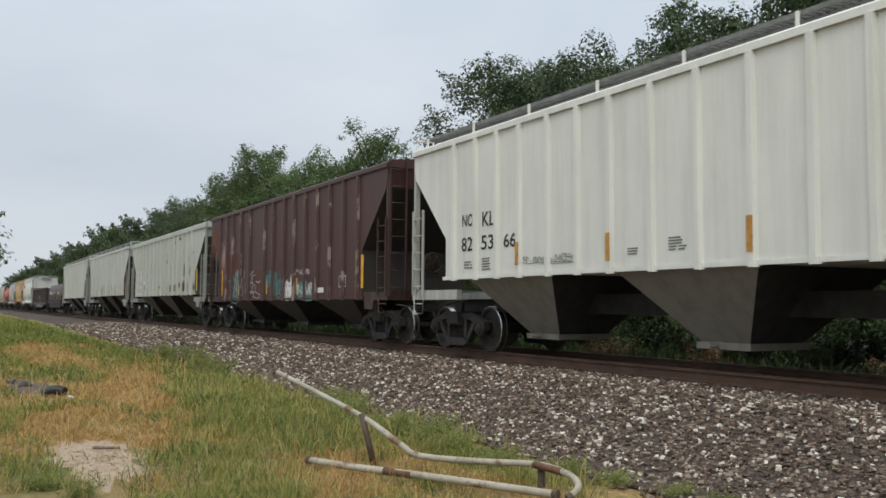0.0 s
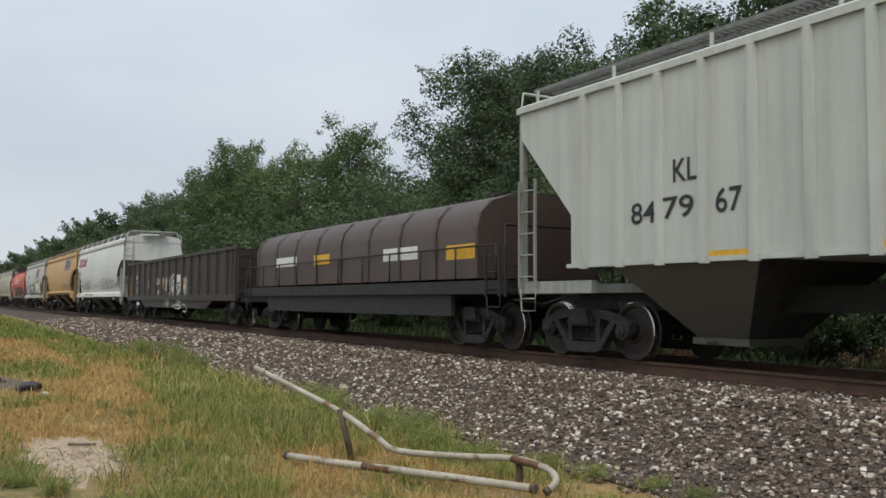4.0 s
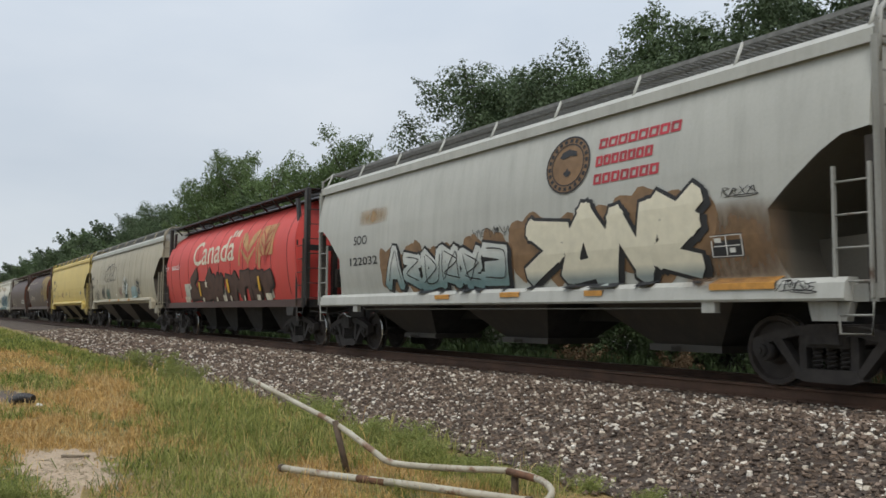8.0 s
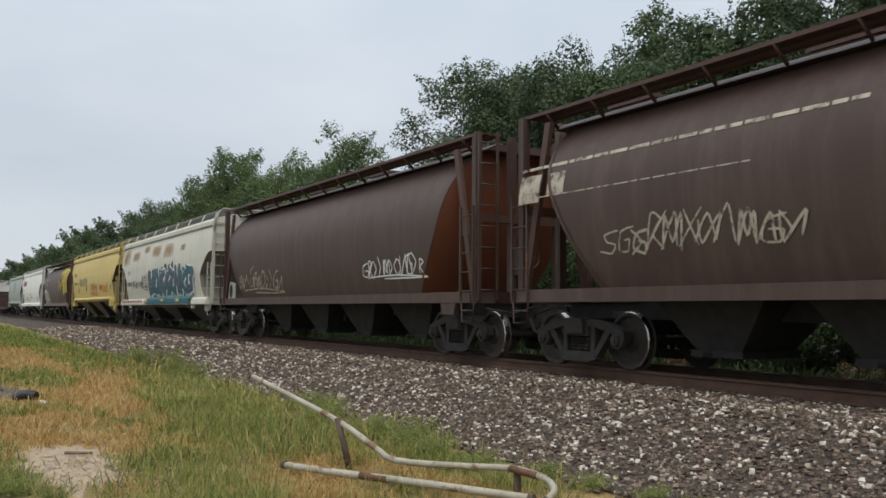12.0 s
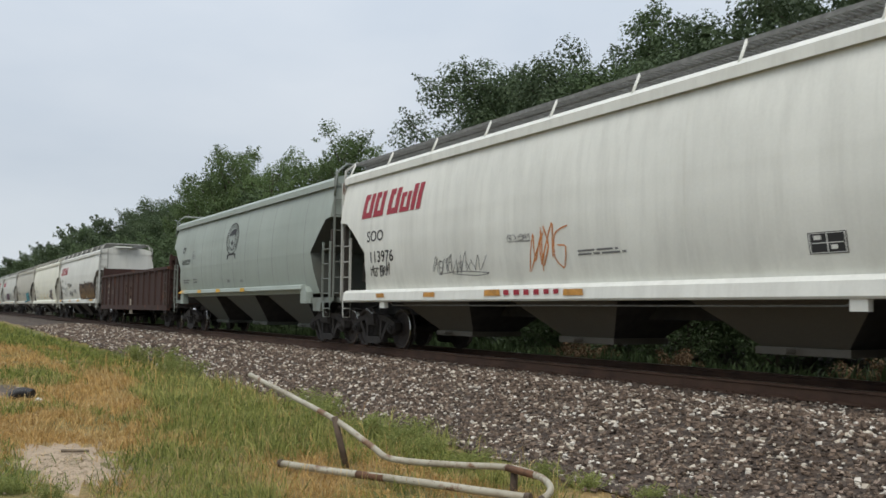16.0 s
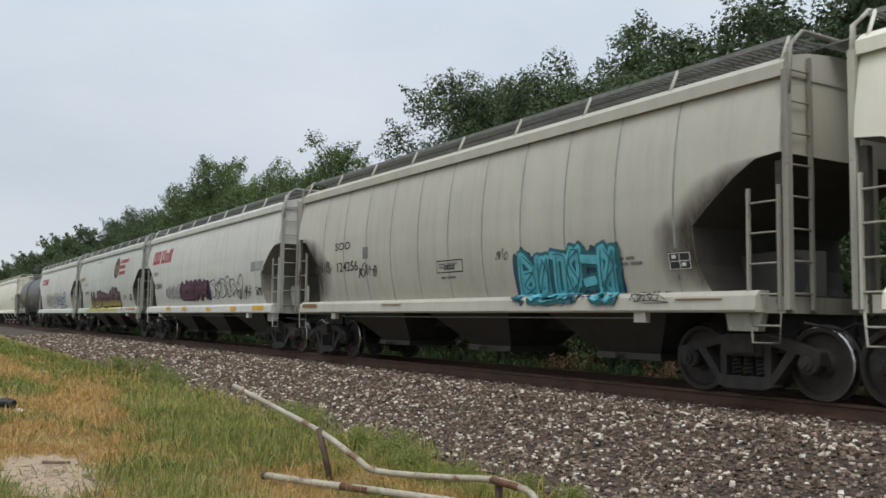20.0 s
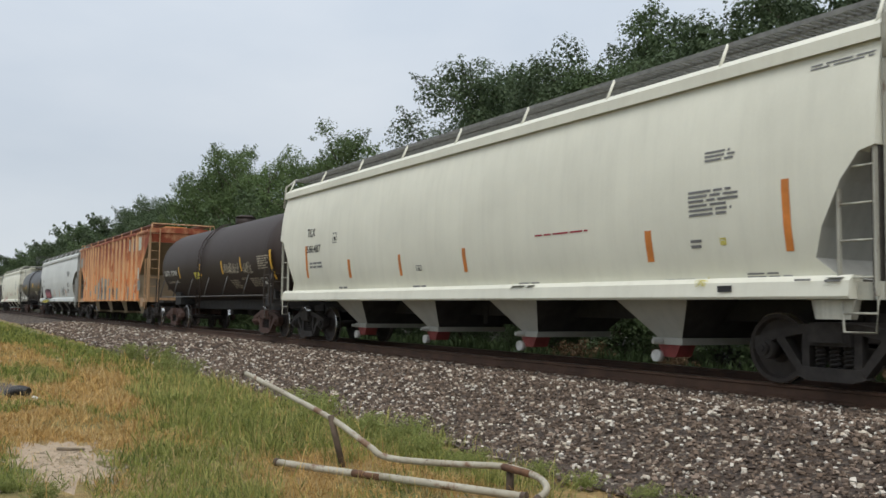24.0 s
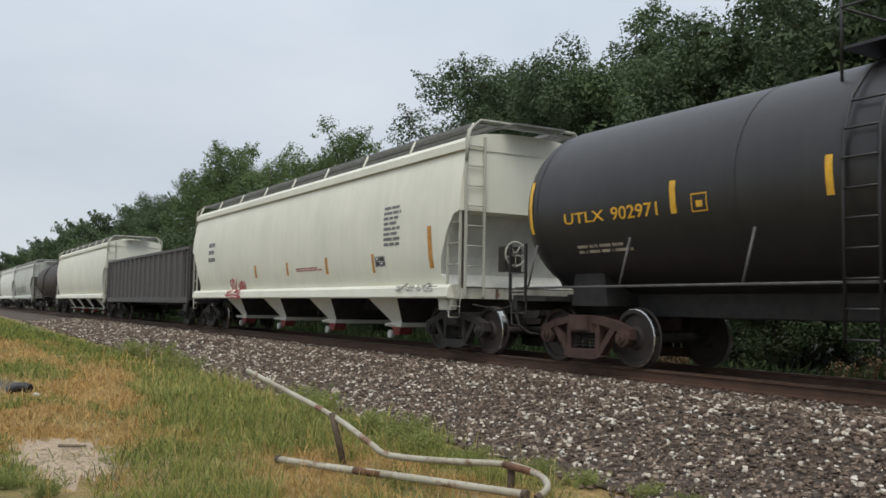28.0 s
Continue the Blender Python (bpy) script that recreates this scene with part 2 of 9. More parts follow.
def ladder_mesh(z0, z1, wid, rungs, along="x", r=0.014, mat=None):
    def make(bm):
        for k in (0, wid):
            if along == "x":
                box(bm, k - 0.017, k + 0.017, -0.024, 0.024, z0, z1)
            else:
                box(bm, -0.024, 0.024, k - 0.020, k + 0.020, z0, z1)
        for i in range(rungs):
            z = z0 + (z1 - z0) * (i + 0.5) / rungs
            p = [(0, 0, z), (wid, 0, z)] if along == "x" else [(0, 0, z), (0, wid, z)]
            tube(bm, p, r, 6)
    return shared(("ladder", round(z0, 2), round(z1, 2), wid, rungs, along), make, mat)


def stirrup_mesh(mat, wid=0.45, drop=0.42):
    def make(bm):
        tube(bm, [(0, 0, 0), (0.03, 0, -drop), (wid - 0.03, 0, -drop), (wid, 0, 0)], 0.016, 6)
        tube(bm, [(0.015, 0, -drop * 0.5), (wid - 0.015, 0, -drop * 0.5)], 0.014, 6)
    return shared(("stirrup", wid, drop), make, mat)


# ---------- car bodies ----------
class Shape:
    """The outline of a car body: (height, half width, inset at the ends) from bottom to top, and its length."""

    def __init__(self, length, levels):
        self.length, self.levels, self.sill = length, levels, None
        self.sill_top = 1.325
        self.flat = len({round(l[1], 4) for l in levels}) == 1

    def at(self, z):
        lv = self.levels
        if self.sill and z < self.sill_top:
            return self.sill, lv[0][2]
        if z <= lv[0][0]:
            return lv[0][1:]
        for a, b in zip(lv, lv[1:]):
            if z <= b[0]:
                k = (z - a[0]) / (b[0] - a[0])
                return tuple(a[i] + (b[i] - a[i]) * k for i in (1, 2))
        return lv[-1][1:]

    def side(self, z):
        return -self.at(z)[0]


def loft_body(bm, sh, slopes=None):
    """Sides and ends of a body; the ends' sloping sheets go into a mesh of their own where one is given."""
    h = sh.length / 2
    lv = sh.levels
    for s in (-1, 1):
        cols = []
        nx = 2
        for z, w, e in lv:
            cols.append([bm.verts.new((-h + e + (2 * h - 2 * e) * i / nx, s * w, z)) for i in range(nx + 1)])
        for a, b in zip(cols, cols[1:]):
            for i in range(nx):
                f = bm.faces.new((a[i], a[i + 1], b[i + 1], b[i]))
                f.smooth = True
    for s in (-1, 1):
        for (z0, w0, e0), (z1, w1, e1) in zip(lv, lv[1:]):
            m = slopes[s] if slopes is not None and (e0 > 0.3 or e1 > 0.3) else bm
            m.faces.new([m.verts.new(p) for p in ((s * (h - e0), -w0, z0), (s * (h - e0), w0, z0), (s * (h - e1), w1, z1), (s * (h - e1), -w1, z1))])
    for z, w, e in (lv[0], lv[-1]):
        bm.faces.new([bm.verts.new(p) for p in ((-h + e, -w, z), (h - e, -w, z), (h - e, w, z), (-h + e, w, z))])
    bmesh.ops.remove_doubles(bm, verts=bm.verts, dist=0.0004)
    for e in bm.edges:
        if len(e.link_faces) != 2 or e.calc_face_angle(0) > 0.6:
            e.smooth = False


def soft_coat(name, rgb, most=0.8, edge=False):
    """A thin stain that fades out: from its middle, or from one edge."""
    m, nt, b = blank(name, 0.8)
    v = coords(nt)
    uv = nt.nodes.new("ShaderNodeUVMap")
    sep = nt.nodes.new("ShaderNodeSeparateXYZ")
    nt.links.new(uv.outputs["UV"], sep.inputs["Vector"])

    def calc(op, a, c=None):
        n = nt.nodes.new("ShaderNodeMath")
        n.operation = op
        for i, x in enumerate((a, c)):
            if x is None:
                continue
            if isinstance(x, (int, float)):
                n.inputs[i].default_value = x
            else:
                nt.links.new(x, n.inputs[i])
        return n.outputs[0]

    def bow(x):
        return calc("MULTIPLY", calc("MULTIPLY", x, calc("SUBTRACT", 1.0, x)), 4.0)
    if edge:
        f = calc("MULTIPLY", sep.outputs["X"], calc("POWER", bow(sep.outputs["Y"]), 0.4))
    else:
        f = calc("POWER", calc("MULTIPLY", bow(sep.outputs["X"]), bow(sep.outputs["Y"])), 0.7)
    n1 = grain(nt, coords(nt, (1.6, 1.6, 0.5)), 2.4, 7, 0.68)
    f = calc("MULTIPLY", f, calc("MULTIPLY", n1, 1.9))
    a = ramp(nt, f, 0.12, 0.95)
    nt.links.new(calc("MULTIPLY", a, most), b.inputs["Alpha"])
    nt.links.new(mix(nt, ramp(nt, grain(nt, v, 6, 5), 0.3, 0.7), rgb, tuple(c * 0.6 for c in rgb)), b.inputs["Base Color"])
    return m


def coat(car, sh, rows, mat, name="stain_coat", off=0.004, nx=5):
    """A stain laid on the side: rows of (height, x of the clear edge, x of the heavy edge)."""
    bm = bmesh.new()
    uv = bm.loops.layers.uv.new("UVMap")
    n = len(rows) - 1
    P = [[(x0 + (x1 - x0) * i / nx, sh.side(z) - off, z) for i in range(nx + 1)] for z, x0, x1 in rows]
    for j in range(n):
        for i in range(nx):
            ks = ((j, i), (j, i + 1), (j + 1, i + 1), (j + 1, i))
            f = bm.faces.new([bm.verts.new(P[a][c]) for a, c in ks])
            for l, (a, c) in zip(f.loops, ks):
                l[uv].uv = (c / nx, (rows[a][0] - rows[0][0]) / (rows[-1][0] - rows[0][0]))
    bmesh.ops.remove_doubles(bm, verts=bm.verts, dist=0.0004)
    return part(name, bm, mat, car)


END_GRIME = soft_coat("brown_end_grime", (0.060, 0.043, 0.029), 0.85, True)


def end_grime(car, sh, wide=1.3, top=3.1):
    """Road dirt thrown up over the side next to both ends."""
    h = sh.length / 2
    zs = [1.34] + [lv[0] for lv in sh.levels if 1.34 < lv[0] <= top]
    for s in (-1, 1):
        coat(car, sh, [(z, s * (h - sh.at(z)[1] - wide), s * (h - sh.at(z)[1])) for z in zs], END_GRIME, "end_grime")


def roof_mesh(bm, L, eave, w, rise, lip, n=8):
    """A cambered roof with a turned-down edge."""
    prof = [(-w - 0.03, eave - lip), (-w - 0.03, eave)] + [(-w * math.cos(math.pi * k / n), eave + 0.02 + rise * math.sin(math.pi * k / n)) for k in range(n + 1)] + [(w + 0.03, eave), (w + 0.03, eave - lip)]
    a = [bm.verts.new((-L / 2, y, z)) for y, z in prof]
    b = [bm.verts.new((L / 2, y, z)) for y, z in prof]
    for i in range(len(prof) - 1):
        f = bm.faces.new((a[i], b[i], b[i + 1], a[i + 1]))
    bm.faces.new(a)
    bm.faces.new(b)


def running_board(bm, L, y0, y1, z, pitch=0.11):
    n = int(L / pitch)
    for i in range(n):
        x = -L / 2 + L * (i + 0.5) / n
        box(bm, x - 0.03, x + 0.03, y0, y1, z, z + 0.02)
    for y in (y0, (y0 + y1) / 2, y1):
        box(bm, -L / 2, L / 2, y - 0.012, y + 0.012, z - 0.025, z + 0.035)


def prism_x(bm, poly_, x0, x1):
    """A polygon in y and z, extruded along x."""
    a = [bm.verts.new((x0, y, z)) for y, z in poly_]
    b = [bm.verts.new((x1, y, z)) for y, z in poly_]
    bm.faces.new(a)
    bm.faces.new(b[::-1])
    n = len(poly_)
    for i in range(n):
        bm.faces.new((a[i], b[i], b[(i + 1) % n], a[(i + 1) % n]))


def prism_z(bm, poly_, z0, z1):
    """A polygon in x and y, extruded upward."""
    a = [bm.verts.new((x, y, z0)) for x, y in poly_]
    b = [bm.verts.new((x, y, z1)) for x, y in poly_]
    bm.faces.new(a)
    bm.faces.new(b[::-1])
    n = len(poly_)
    for i in range(n):
        bm.faces.new((a[i], b[i], b[(i + 1) % n], a[(i + 1) % n]))


def hopper_bay(bm, xc, w_top, z_top, half, z_out=0.36, out=0.42, yo=0.55, yt=None):
    """One discharge hopper: four sloping sheets down to an outlet gate."""
    yt = yt or w_top
    top = [(xc - half, -yt, z_top), (xc + half, -yt, z_top), (xc + half, yt, z_top), (xc - half, yt, z_top)]
    bot = [(xc - out, -yo, z_out), (xc + out, -yo, z_out), (xc + out, yo, z_out), (xc - out, yo, z_out)]
    for i in range(4):
        j = (i + 1) % 4
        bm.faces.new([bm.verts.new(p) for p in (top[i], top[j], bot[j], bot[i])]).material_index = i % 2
    box(bm, xc - out - 0.06, xc + out + 0.06, -yo - 0.06, yo + 0.06, z_out - 0.10, z_out)
    tube(bm, [(xc - 0.1, -yo - 0.25, z_out - 0.05), (xc - 0.1, yo + 0.25, z_out - 0.05)], 0.035, 8)


def strip(bm, sh, x0, x1, z0, z1, off=0.006, n=None, lean=0.0):
    """A flat patch that follows the side of the body."""
    n = n if n and sh.flat else max(n or 1, math.ceil(abs(z1 - z0) / 0.12))
    prev = None
    for i in range(n + 1):
        z = z0 + (z1 - z0) * i / n
        y = sh.side(z) - off
        row = [bm.verts.new((x0 + lean * (z - z0), y, z)), bm.verts.new((x1 + lean * (z - z0), y, z))]
        if prev:
            bm.faces.new((prev[0], prev[1], row[1], row[0]))
        prev = row


def wrap(bm, sh, off):
    """Lays flat shapes, drawn in x and z, onto the curved side of a body."""
    if not sh.flat and bm.verts:
        zs = [v.co.z for v in bm.verts]
        z = math.floor(min(zs) * 8) / 8 + 0.125
        while z < max(zs):
            bmesh.ops.bisect_plane(bm, geom=bm.verts[:] + bm.edges[:] + bm.faces[:], plane_co=(0, 0, z), plane_no=(0, 0, 1))
            z += 0.125
    for v in bm.verts:
        v.co.y += sh.side(v.co.z) - off
    return bm


def letters(car, sh, text, x0, x1, z0, z1, mat, off=0.010, shear=0.0):
    """Lettering in the built-in font, fitted to a box on the side of the car."""
    cu = bpy.data.curves.new("letters", "FONT")
    cu.body, cu.size, cu.shear, cu.resolution_u = text, 1.0, shear, 3
    cu.offset = 0.010
    tmp = bpy.data.objects.new("letters", cu)
    me = tmp.to_mesh()
    bm = bmesh.new()
    bm.from_mesh(me)
    tmp.to_mesh_clear()
    bpy.data.objects.remove(tmp)
    bpy.data.curves.remove(cu)
    xs_ = [v.co.x for v in bm.verts]
    ys_ = [v.co.y for v in bm.verts]
    ax, bx, ay, by = min(xs_), max(xs_), min(ys_), max(ys_)
    for v in bm.verts:
        v.co = (x0 + (v.co.x - ax) / (bx - ax) * (x1 - x0), 0, z0 + (v.co.y - ay) / (by - ay) * (z1 - z0))
    # one part for each character
    left, groups = set(bm.faces), []
    while left:
        todo, got = [left.pop()], set()
        while todo:
            f = todo.pop()
            got.add(f)
            for e in f.edges:
                for g in e.link_faces:
                    if g in left:
                        left.discard(g)
                        todo.append(g)
        groups.append(got)
    for got in groups:
        piece = bmesh.new()
        made = {}
        for f in got:
            for v in f.verts:
                if v not in made:
                    made[v] = piece.verts.new(v.co)
            piece.faces.new([made[v] for v in f.verts])
        part("letter", wrap(piece, sh, off), mat, car)
    bm.free()


def stencil(car, sh, x, z, w, rows, mat, row_h=0.06, gap=0.05, seed=1):
    """Small print too fine to read: a bar for each word."""
    rnd = random.Random(seed)
    for i in range(rows):
        xx = x
        zz = z - i * (row_h + gap)
        end = x + w * rnd.uniform(0.7, 1.0)
        while xx < end - 0.03:
            k = rnd.uniform(0.14, 0.42)
            bm = bmesh.new()
            strip(bm, sh, xx, min(xx + k, end), zz - row_h, zz, 0.008, 1)
            part("stencil_word", bm, mat, car)
            xx += k + 0.045


def bars(car, sh, x0, x1, z0, z1, mat, name="reflective_strip", off=0.007):
    bm = bmesh.new()
    strip(bm, sh, x0, x1, z0, z1, off)
    return part(name, bm, mat, car)


def blob(bm, cx, cz, w, h, rnd, n=26, rough=0.28, y=0.0):
    """An uneven rounded patch."""
    ph = [rnd.uniform(0, 6.28) for _ in range(4)]
    rim = []
    for k in range(n):
        a = 2 * math.pi * k / n
        r = 1 + rough * (math.sin(2 * a + ph[0]) * 0.4 + math.sin(3 * a + ph[1]) * 0.4 + math.sin(7 * a + ph[2]) * 0.16)
        ca, sa = math.cos(a), math.sin(a)
        q = max(abs(ca), abs(sa)) ** 0.5
        rim.append(bm.verts.new((cx + w / 2 * ca * r / q, y, cz + h / 2 * sa * r / q)))
    bm.faces.new(rim)


def ribbon(bm, pts, thick, y=0.0):
    """One sprayed line of even width."""
    prev = None
    n = len(pts) - 1
    for i, p in enumerate(pts):
        q, o = pts[min(i + 1, n)], pts[max(i - 1, 0)]
        dx, dz = q[0] - o[0], q[1] - o[1]
        l = math.hypot(dx, dz) or 1
        t = thick * (0.6 if i in (0, n) else 1.0)
        nx, nz = -dz / l * t / 2, dx / l * t / 2
        row = [bm.verts.new((p[0] + k * nx, y, p[1] + k * nz)) for k in (-1, 1)]
        if prev:
            bm.faces.new((prev[0], prev[1], row[1], row[0]))
        prev = row


SCRAWL = [[(0.0, 0.0), (0.12, 1.0), (0.42, 0.25), (0.7, 1.0), (0.85, 0.0)], [(0.0, 0.9), (0.1, 0.0), (0.8, 1.0), (0.85, 0.1)], [(0.0, 0.0), (0.4, 1.05), (0.75, 0.0)], [(0.9, 0.95), (0.2, 0.8), (0.1, 0.2), (0.7, 0.05), (0.85, 0.45), (0.4, 0.5)],
          [(0.0, 1.0), (0.5, 0.5), (0.1, 0.0)], [(0.8, 0.95), (0.1, 0.85), (0.3, 0.55), (0.8, 0.4), (0.6, 0.0), (0.0, 0.1)], [(0.1, 0.1), (0.15, 1.0), (0.75, 0.85), (0.2, 0.5), (0.85, 0.0)], [(0.0, 0.0), (0.9, 1.0)], [(0.0, 1.0), (0.8, 0.05)],
          [(0.45, 1.0), (0.05, 0.6), (0.3, 0.02), (0.8, 0.3), (0.75, 0.8), (0.4, 1.0), (0.3, 0.9)], [(-0.1, 0.62), (0.5, 0.52), (1.2, 0.66)]]


def bend(a, k=5):
    """A smooth line through points of a plane."""
    out = []
    for i in range(len(a) - 1):
        p0, p1, p2, p3 = a[max(i - 1, 0)], a[i], a[i + 1], a[min(i + 2, len(a) - 1)]
        for j in range(k):
            t = j / k
            out.append(tuple(0.5 * (2 * p1[c] + (p2[c] - p0[c]) * 0.7 * t + (1.4 * p0[c] - 4.4 * p1[c] + 3.7 * p2[c] - 0.7 * p3[c]) * t * t + (2.7 * p1[c] - 0.7 * p0[c] - 2.7 * p2[c] + 0.7 * p3[c]) * t ** 3) for c in (0, 1)))
    out.append(a[-1])
    return out


def tag(car, sh, x0, x1, z0, z1, mat, seed=1, thick=0.045, n=1):
    """A hand-sprayed signature of crowded strokes, not readable."""
    rnd = random.Random(seed)
    bm = bmesh.new()
    w, h = x1 - x0, z1 - z0
    cells = max(3, min(11, round(w / max(0.16, h * 0.42))))
    step = w / (cells + 0.25)
    lean, y = rnd.uniform(0.05, 0.3), 0.0
    fat = min(thick * 0.8, h * 0.075)
    for i in range(cells):
        hh, zz = h * rnd.uniform(0.55, 0.95), z0 + h * rnd.uniform(0.0, 0.16)
        for g in rnd.sample(SCRAWL, 1 + (rnd.random() < 0.55) + (n > 4)):
            pts = [(x0 + step * (i + (u + rnd.uniform(-0.12, 0.12)) * 1.2) + lean * hh * (v - 0.4), zz + hh * (v + rnd.uniform(-0.07, 0.07))) for u, v in g]
            ribbon(bm, bend(pts), fat * rnd.uniform(0.75, 1.1), y)
            y -= 0.0004
    if rnd.random() < 0.5:
        ribbon(bm, bend([(x0 + w * u, z0 + h * (v + rnd.uniform(-0.05, 0.05))) for u, v in ((0.1, 0.02), (0.5, 0.1), (1.0, 0.0), (0.8, -0.1), (0.35, -0.04))]), fat * 0.9, y)
    part("graffiti_tag", wrap(bm, sh, 0.008), mat, car)


def throw_up(car, sh, x0, x1, z0, z1, mat, seed=1, thick=0.035, n=5):
    """Quick bubble shapes drawn in outline."""
    rnd = random.Random(seed)
    bm = bmesh.new()
    w, h = x1 - x0, z1 - z0
    step, y = w / n, 0.0
    for i in range(n):
        cx, cz = x0 + step * (i + 0.5), z0 + h * rnd.uniform(0.44, 0.54)
        rx, rz, lean = step * rnd.uniform(0.58, 0.9), h * rnd.uniform(0.36, 0.52), rnd.uniform(-0.2, 0.4)
        a0 = rnd.uniform(0, 6.28)
        k = [1 + rnd.uniform(-0.42, 0.22) for _ in range(8)]
        pts = [(cx + rx * k[j % 8] * math.cos(a0 + j * 0.785) + lean * rz * math.sin(a0 + j * 0.785), cz + rz * k[j % 8] * math.sin(a0 + j * 0.785)) for j in range(9)]
        ribbon(bm, bend(pts), thick, y)
        ribbon(bm, bend([(cx - rx * 0.2, cz + rz * 0.25), (cx + rx * 0.1, cz + rz * 0.45), (cx + rx * 0.25, cz + rz * 0.1)]), thick * 0.9, y - 0.0004)
        ribbon(bm, bend([(cx - rx * 0.9, cz + rz * rnd.uniform(-0.8, 0.6)), (cx - rx * 0.3, cz + rz * rnd.uniform(-0.4, 0.3)), (cx - rx * 0.1, cz - rz * 0.8)]), thick * 0.9, y - 0.001)
        if i % 2:
            ribbon(bm, bend([(cx - rx * 0.5, cz - rz * 0.1), (cx, cz - rz * 0.35), (cx + rx * 0.3, cz - rz * 0.9)]), thick * 0.9, y - 0.0008)
        y -= 0.0012
    part("graffiti_outline", wrap(bm, sh, 0.008), mat, car)


BUBBLES = [(0.045, 0.375, 0.045, 0.24, 0, 360), (0.25, 0.37, 0.13, 0.37, 55, 345), (0.39, 0.42, 0.11, 0.42, -150, 150), (0.54, 0.52, 0.08, 0.44, 20, 300), (0.555, 0.22, 0.10, 0.21, -170, 150), (0.70, 0.55, 0.08, 0.24, -120, 200), (0.70, 0.22, 0.08, 0.21, -200, 110), (0.87, 0.37, 0.13, 0.35, -170, 165)]


def bubble_outline(car, sh, x0, x1, z0, z1, mat, thick):
    """A row of round balloon shapes drawn in one bold line."""
    bm = bmesh.new()
    w, h = x1 - x0, z1 - z0
    for i, (u, v, ru, rv, a, b) in enumerate(BUBBLES):
        pts = []
        for k in range(29):
            q = radians(a + (b - a) * k / 28)
            pts.append((x0 + w * (u + ru * math.cos(q) + 0.02 * math.sin(q)), z0 + h * (v + rv * math.sin(q))))
        ribbon(bm, pts, thick * (0.8 + 0.4 * (i % 2)), -0.0005 * i)
    for i, line_ in enumerate((((0.31, 0.74), (0.36, 0.85), (0.42, 0.80), (0.47, 0.86)), ((0.61, 0.95), (0.68, 0.90), (0.79, 1.0), (0.73, 0.80)), ((0.13, 0.42), (0.20, 0.46), (0.28, 0.42), (0.27, 0.95)))):
        ribbon(bm, bend([(x0 + w * u, z0 + h * v) for u, v in line_]), thick, -0.005 - 0.0005 * i)
    part("graffiti_outline", wrap(bm, sh, 0.008), mat, car)


GLYPHS = [[[(0.0, 0.9), (0.95, 1.0)], [(0.6, 1.0), (0.5, 0.1), (0.0, 0.0), (-0.05, 0.3)]], [[(0.0, 0.0), (0.45, 1.0), (0.9, 0.0)], [(0.2, 0.35), (0.75, 0.35)]],
          [[(0.95, 1.0), (0.15, 0.8), (0.85, 0.35), (0.1, 0.0)]], [[(0.9, 1.0), (0.1, 0.9), (0.05, 0.05), (0.95, 0.0)], [(0.1, 0.5), (0.75, 0.55)]],
          [[(0.0, 1.0), (0.1, 0.1), (0.8, 0.0), (0.9, 1.0)]], [[(0.0, 0.0), (0.1, 1.0), (0.8, 0.05), (0.9, 1.05)]], [[(0.05, 0.0), (0.1, 1.0)], [(0.85, 1.0), (0.15, 0.5), (0.95, 0.0)]],
          [[(0.0, 0.05), (0.05, 0.95), (0.85, 0.8), (0.75, 0.5), (0.1, 0.45)], [(0.4, 0.45), (0.95, 0.0)]], [[(0.5, 1.0), (0.05, 0.6), (0.1, 0.1), (0.7, 0.0), (0.9, 0.5), (0.45, 1.0)]]]


def slab(bm, p, q, thick, y):
    """One straight brush stroke with blunt ends."""
    dx, dz = q[0] - p[0], q[1] - p[1]
    l = math.hypot(dx, dz) or 1.0
    ux, uz = dx / l * thick * 0.36, dz / l * thick * 0.36
    nx, nz = -dz / l * thick / 2, dx / l * thick / 2
    poly(bm, [(p[0] - ux - nx, p[1] - uz - nz), (q[0] + ux - nx, q[1] + uz - nz), (q[0] + ux * 1.5, q[1] + uz * 1.5), (q[0] + ux + nx, q[1] + uz + nz), (p[0] - ux + nx, p[1] - uz + nz), (p[0] - ux * 1.5, p[1] - uz * 1.5)], y)


def two_tone(name, low, high, z0, z1):
    """Spray paint that turns from one colour to another with height on the car."""
    if name in MATS:
        return MATS[name]
    m, nt, b = blank(name, 0.65)
    tc = nt.nodes.new("ShaderNodeTexCoord")
    sep = nt.nodes.new("ShaderNodeSeparateXYZ")
    mr = nt.nodes.new("ShaderNodeMapRange")
    mr.inputs["From Min"].default_value, mr.inputs["From Max"].default_value = z0, z1
    nt.links.new(tc.outputs["Object"], sep.inputs["Vector"])
    nt.links.new(sep.outputs["Z"], mr.inputs["Value"])
    col = mix(nt, mr.outputs["Result"], low, high)
    col = mix(nt, 0.35, col, ramp(nt, grain(nt, coords(nt), 5, 5), 0.3, 0.7, (0.6, 0.6, 0.6, 1), (1, 1, 1, 1)), "MULTIPLY")
    nt.links.new(col, b.inputs["Base Color"])
    MATS[name] = m
    return m


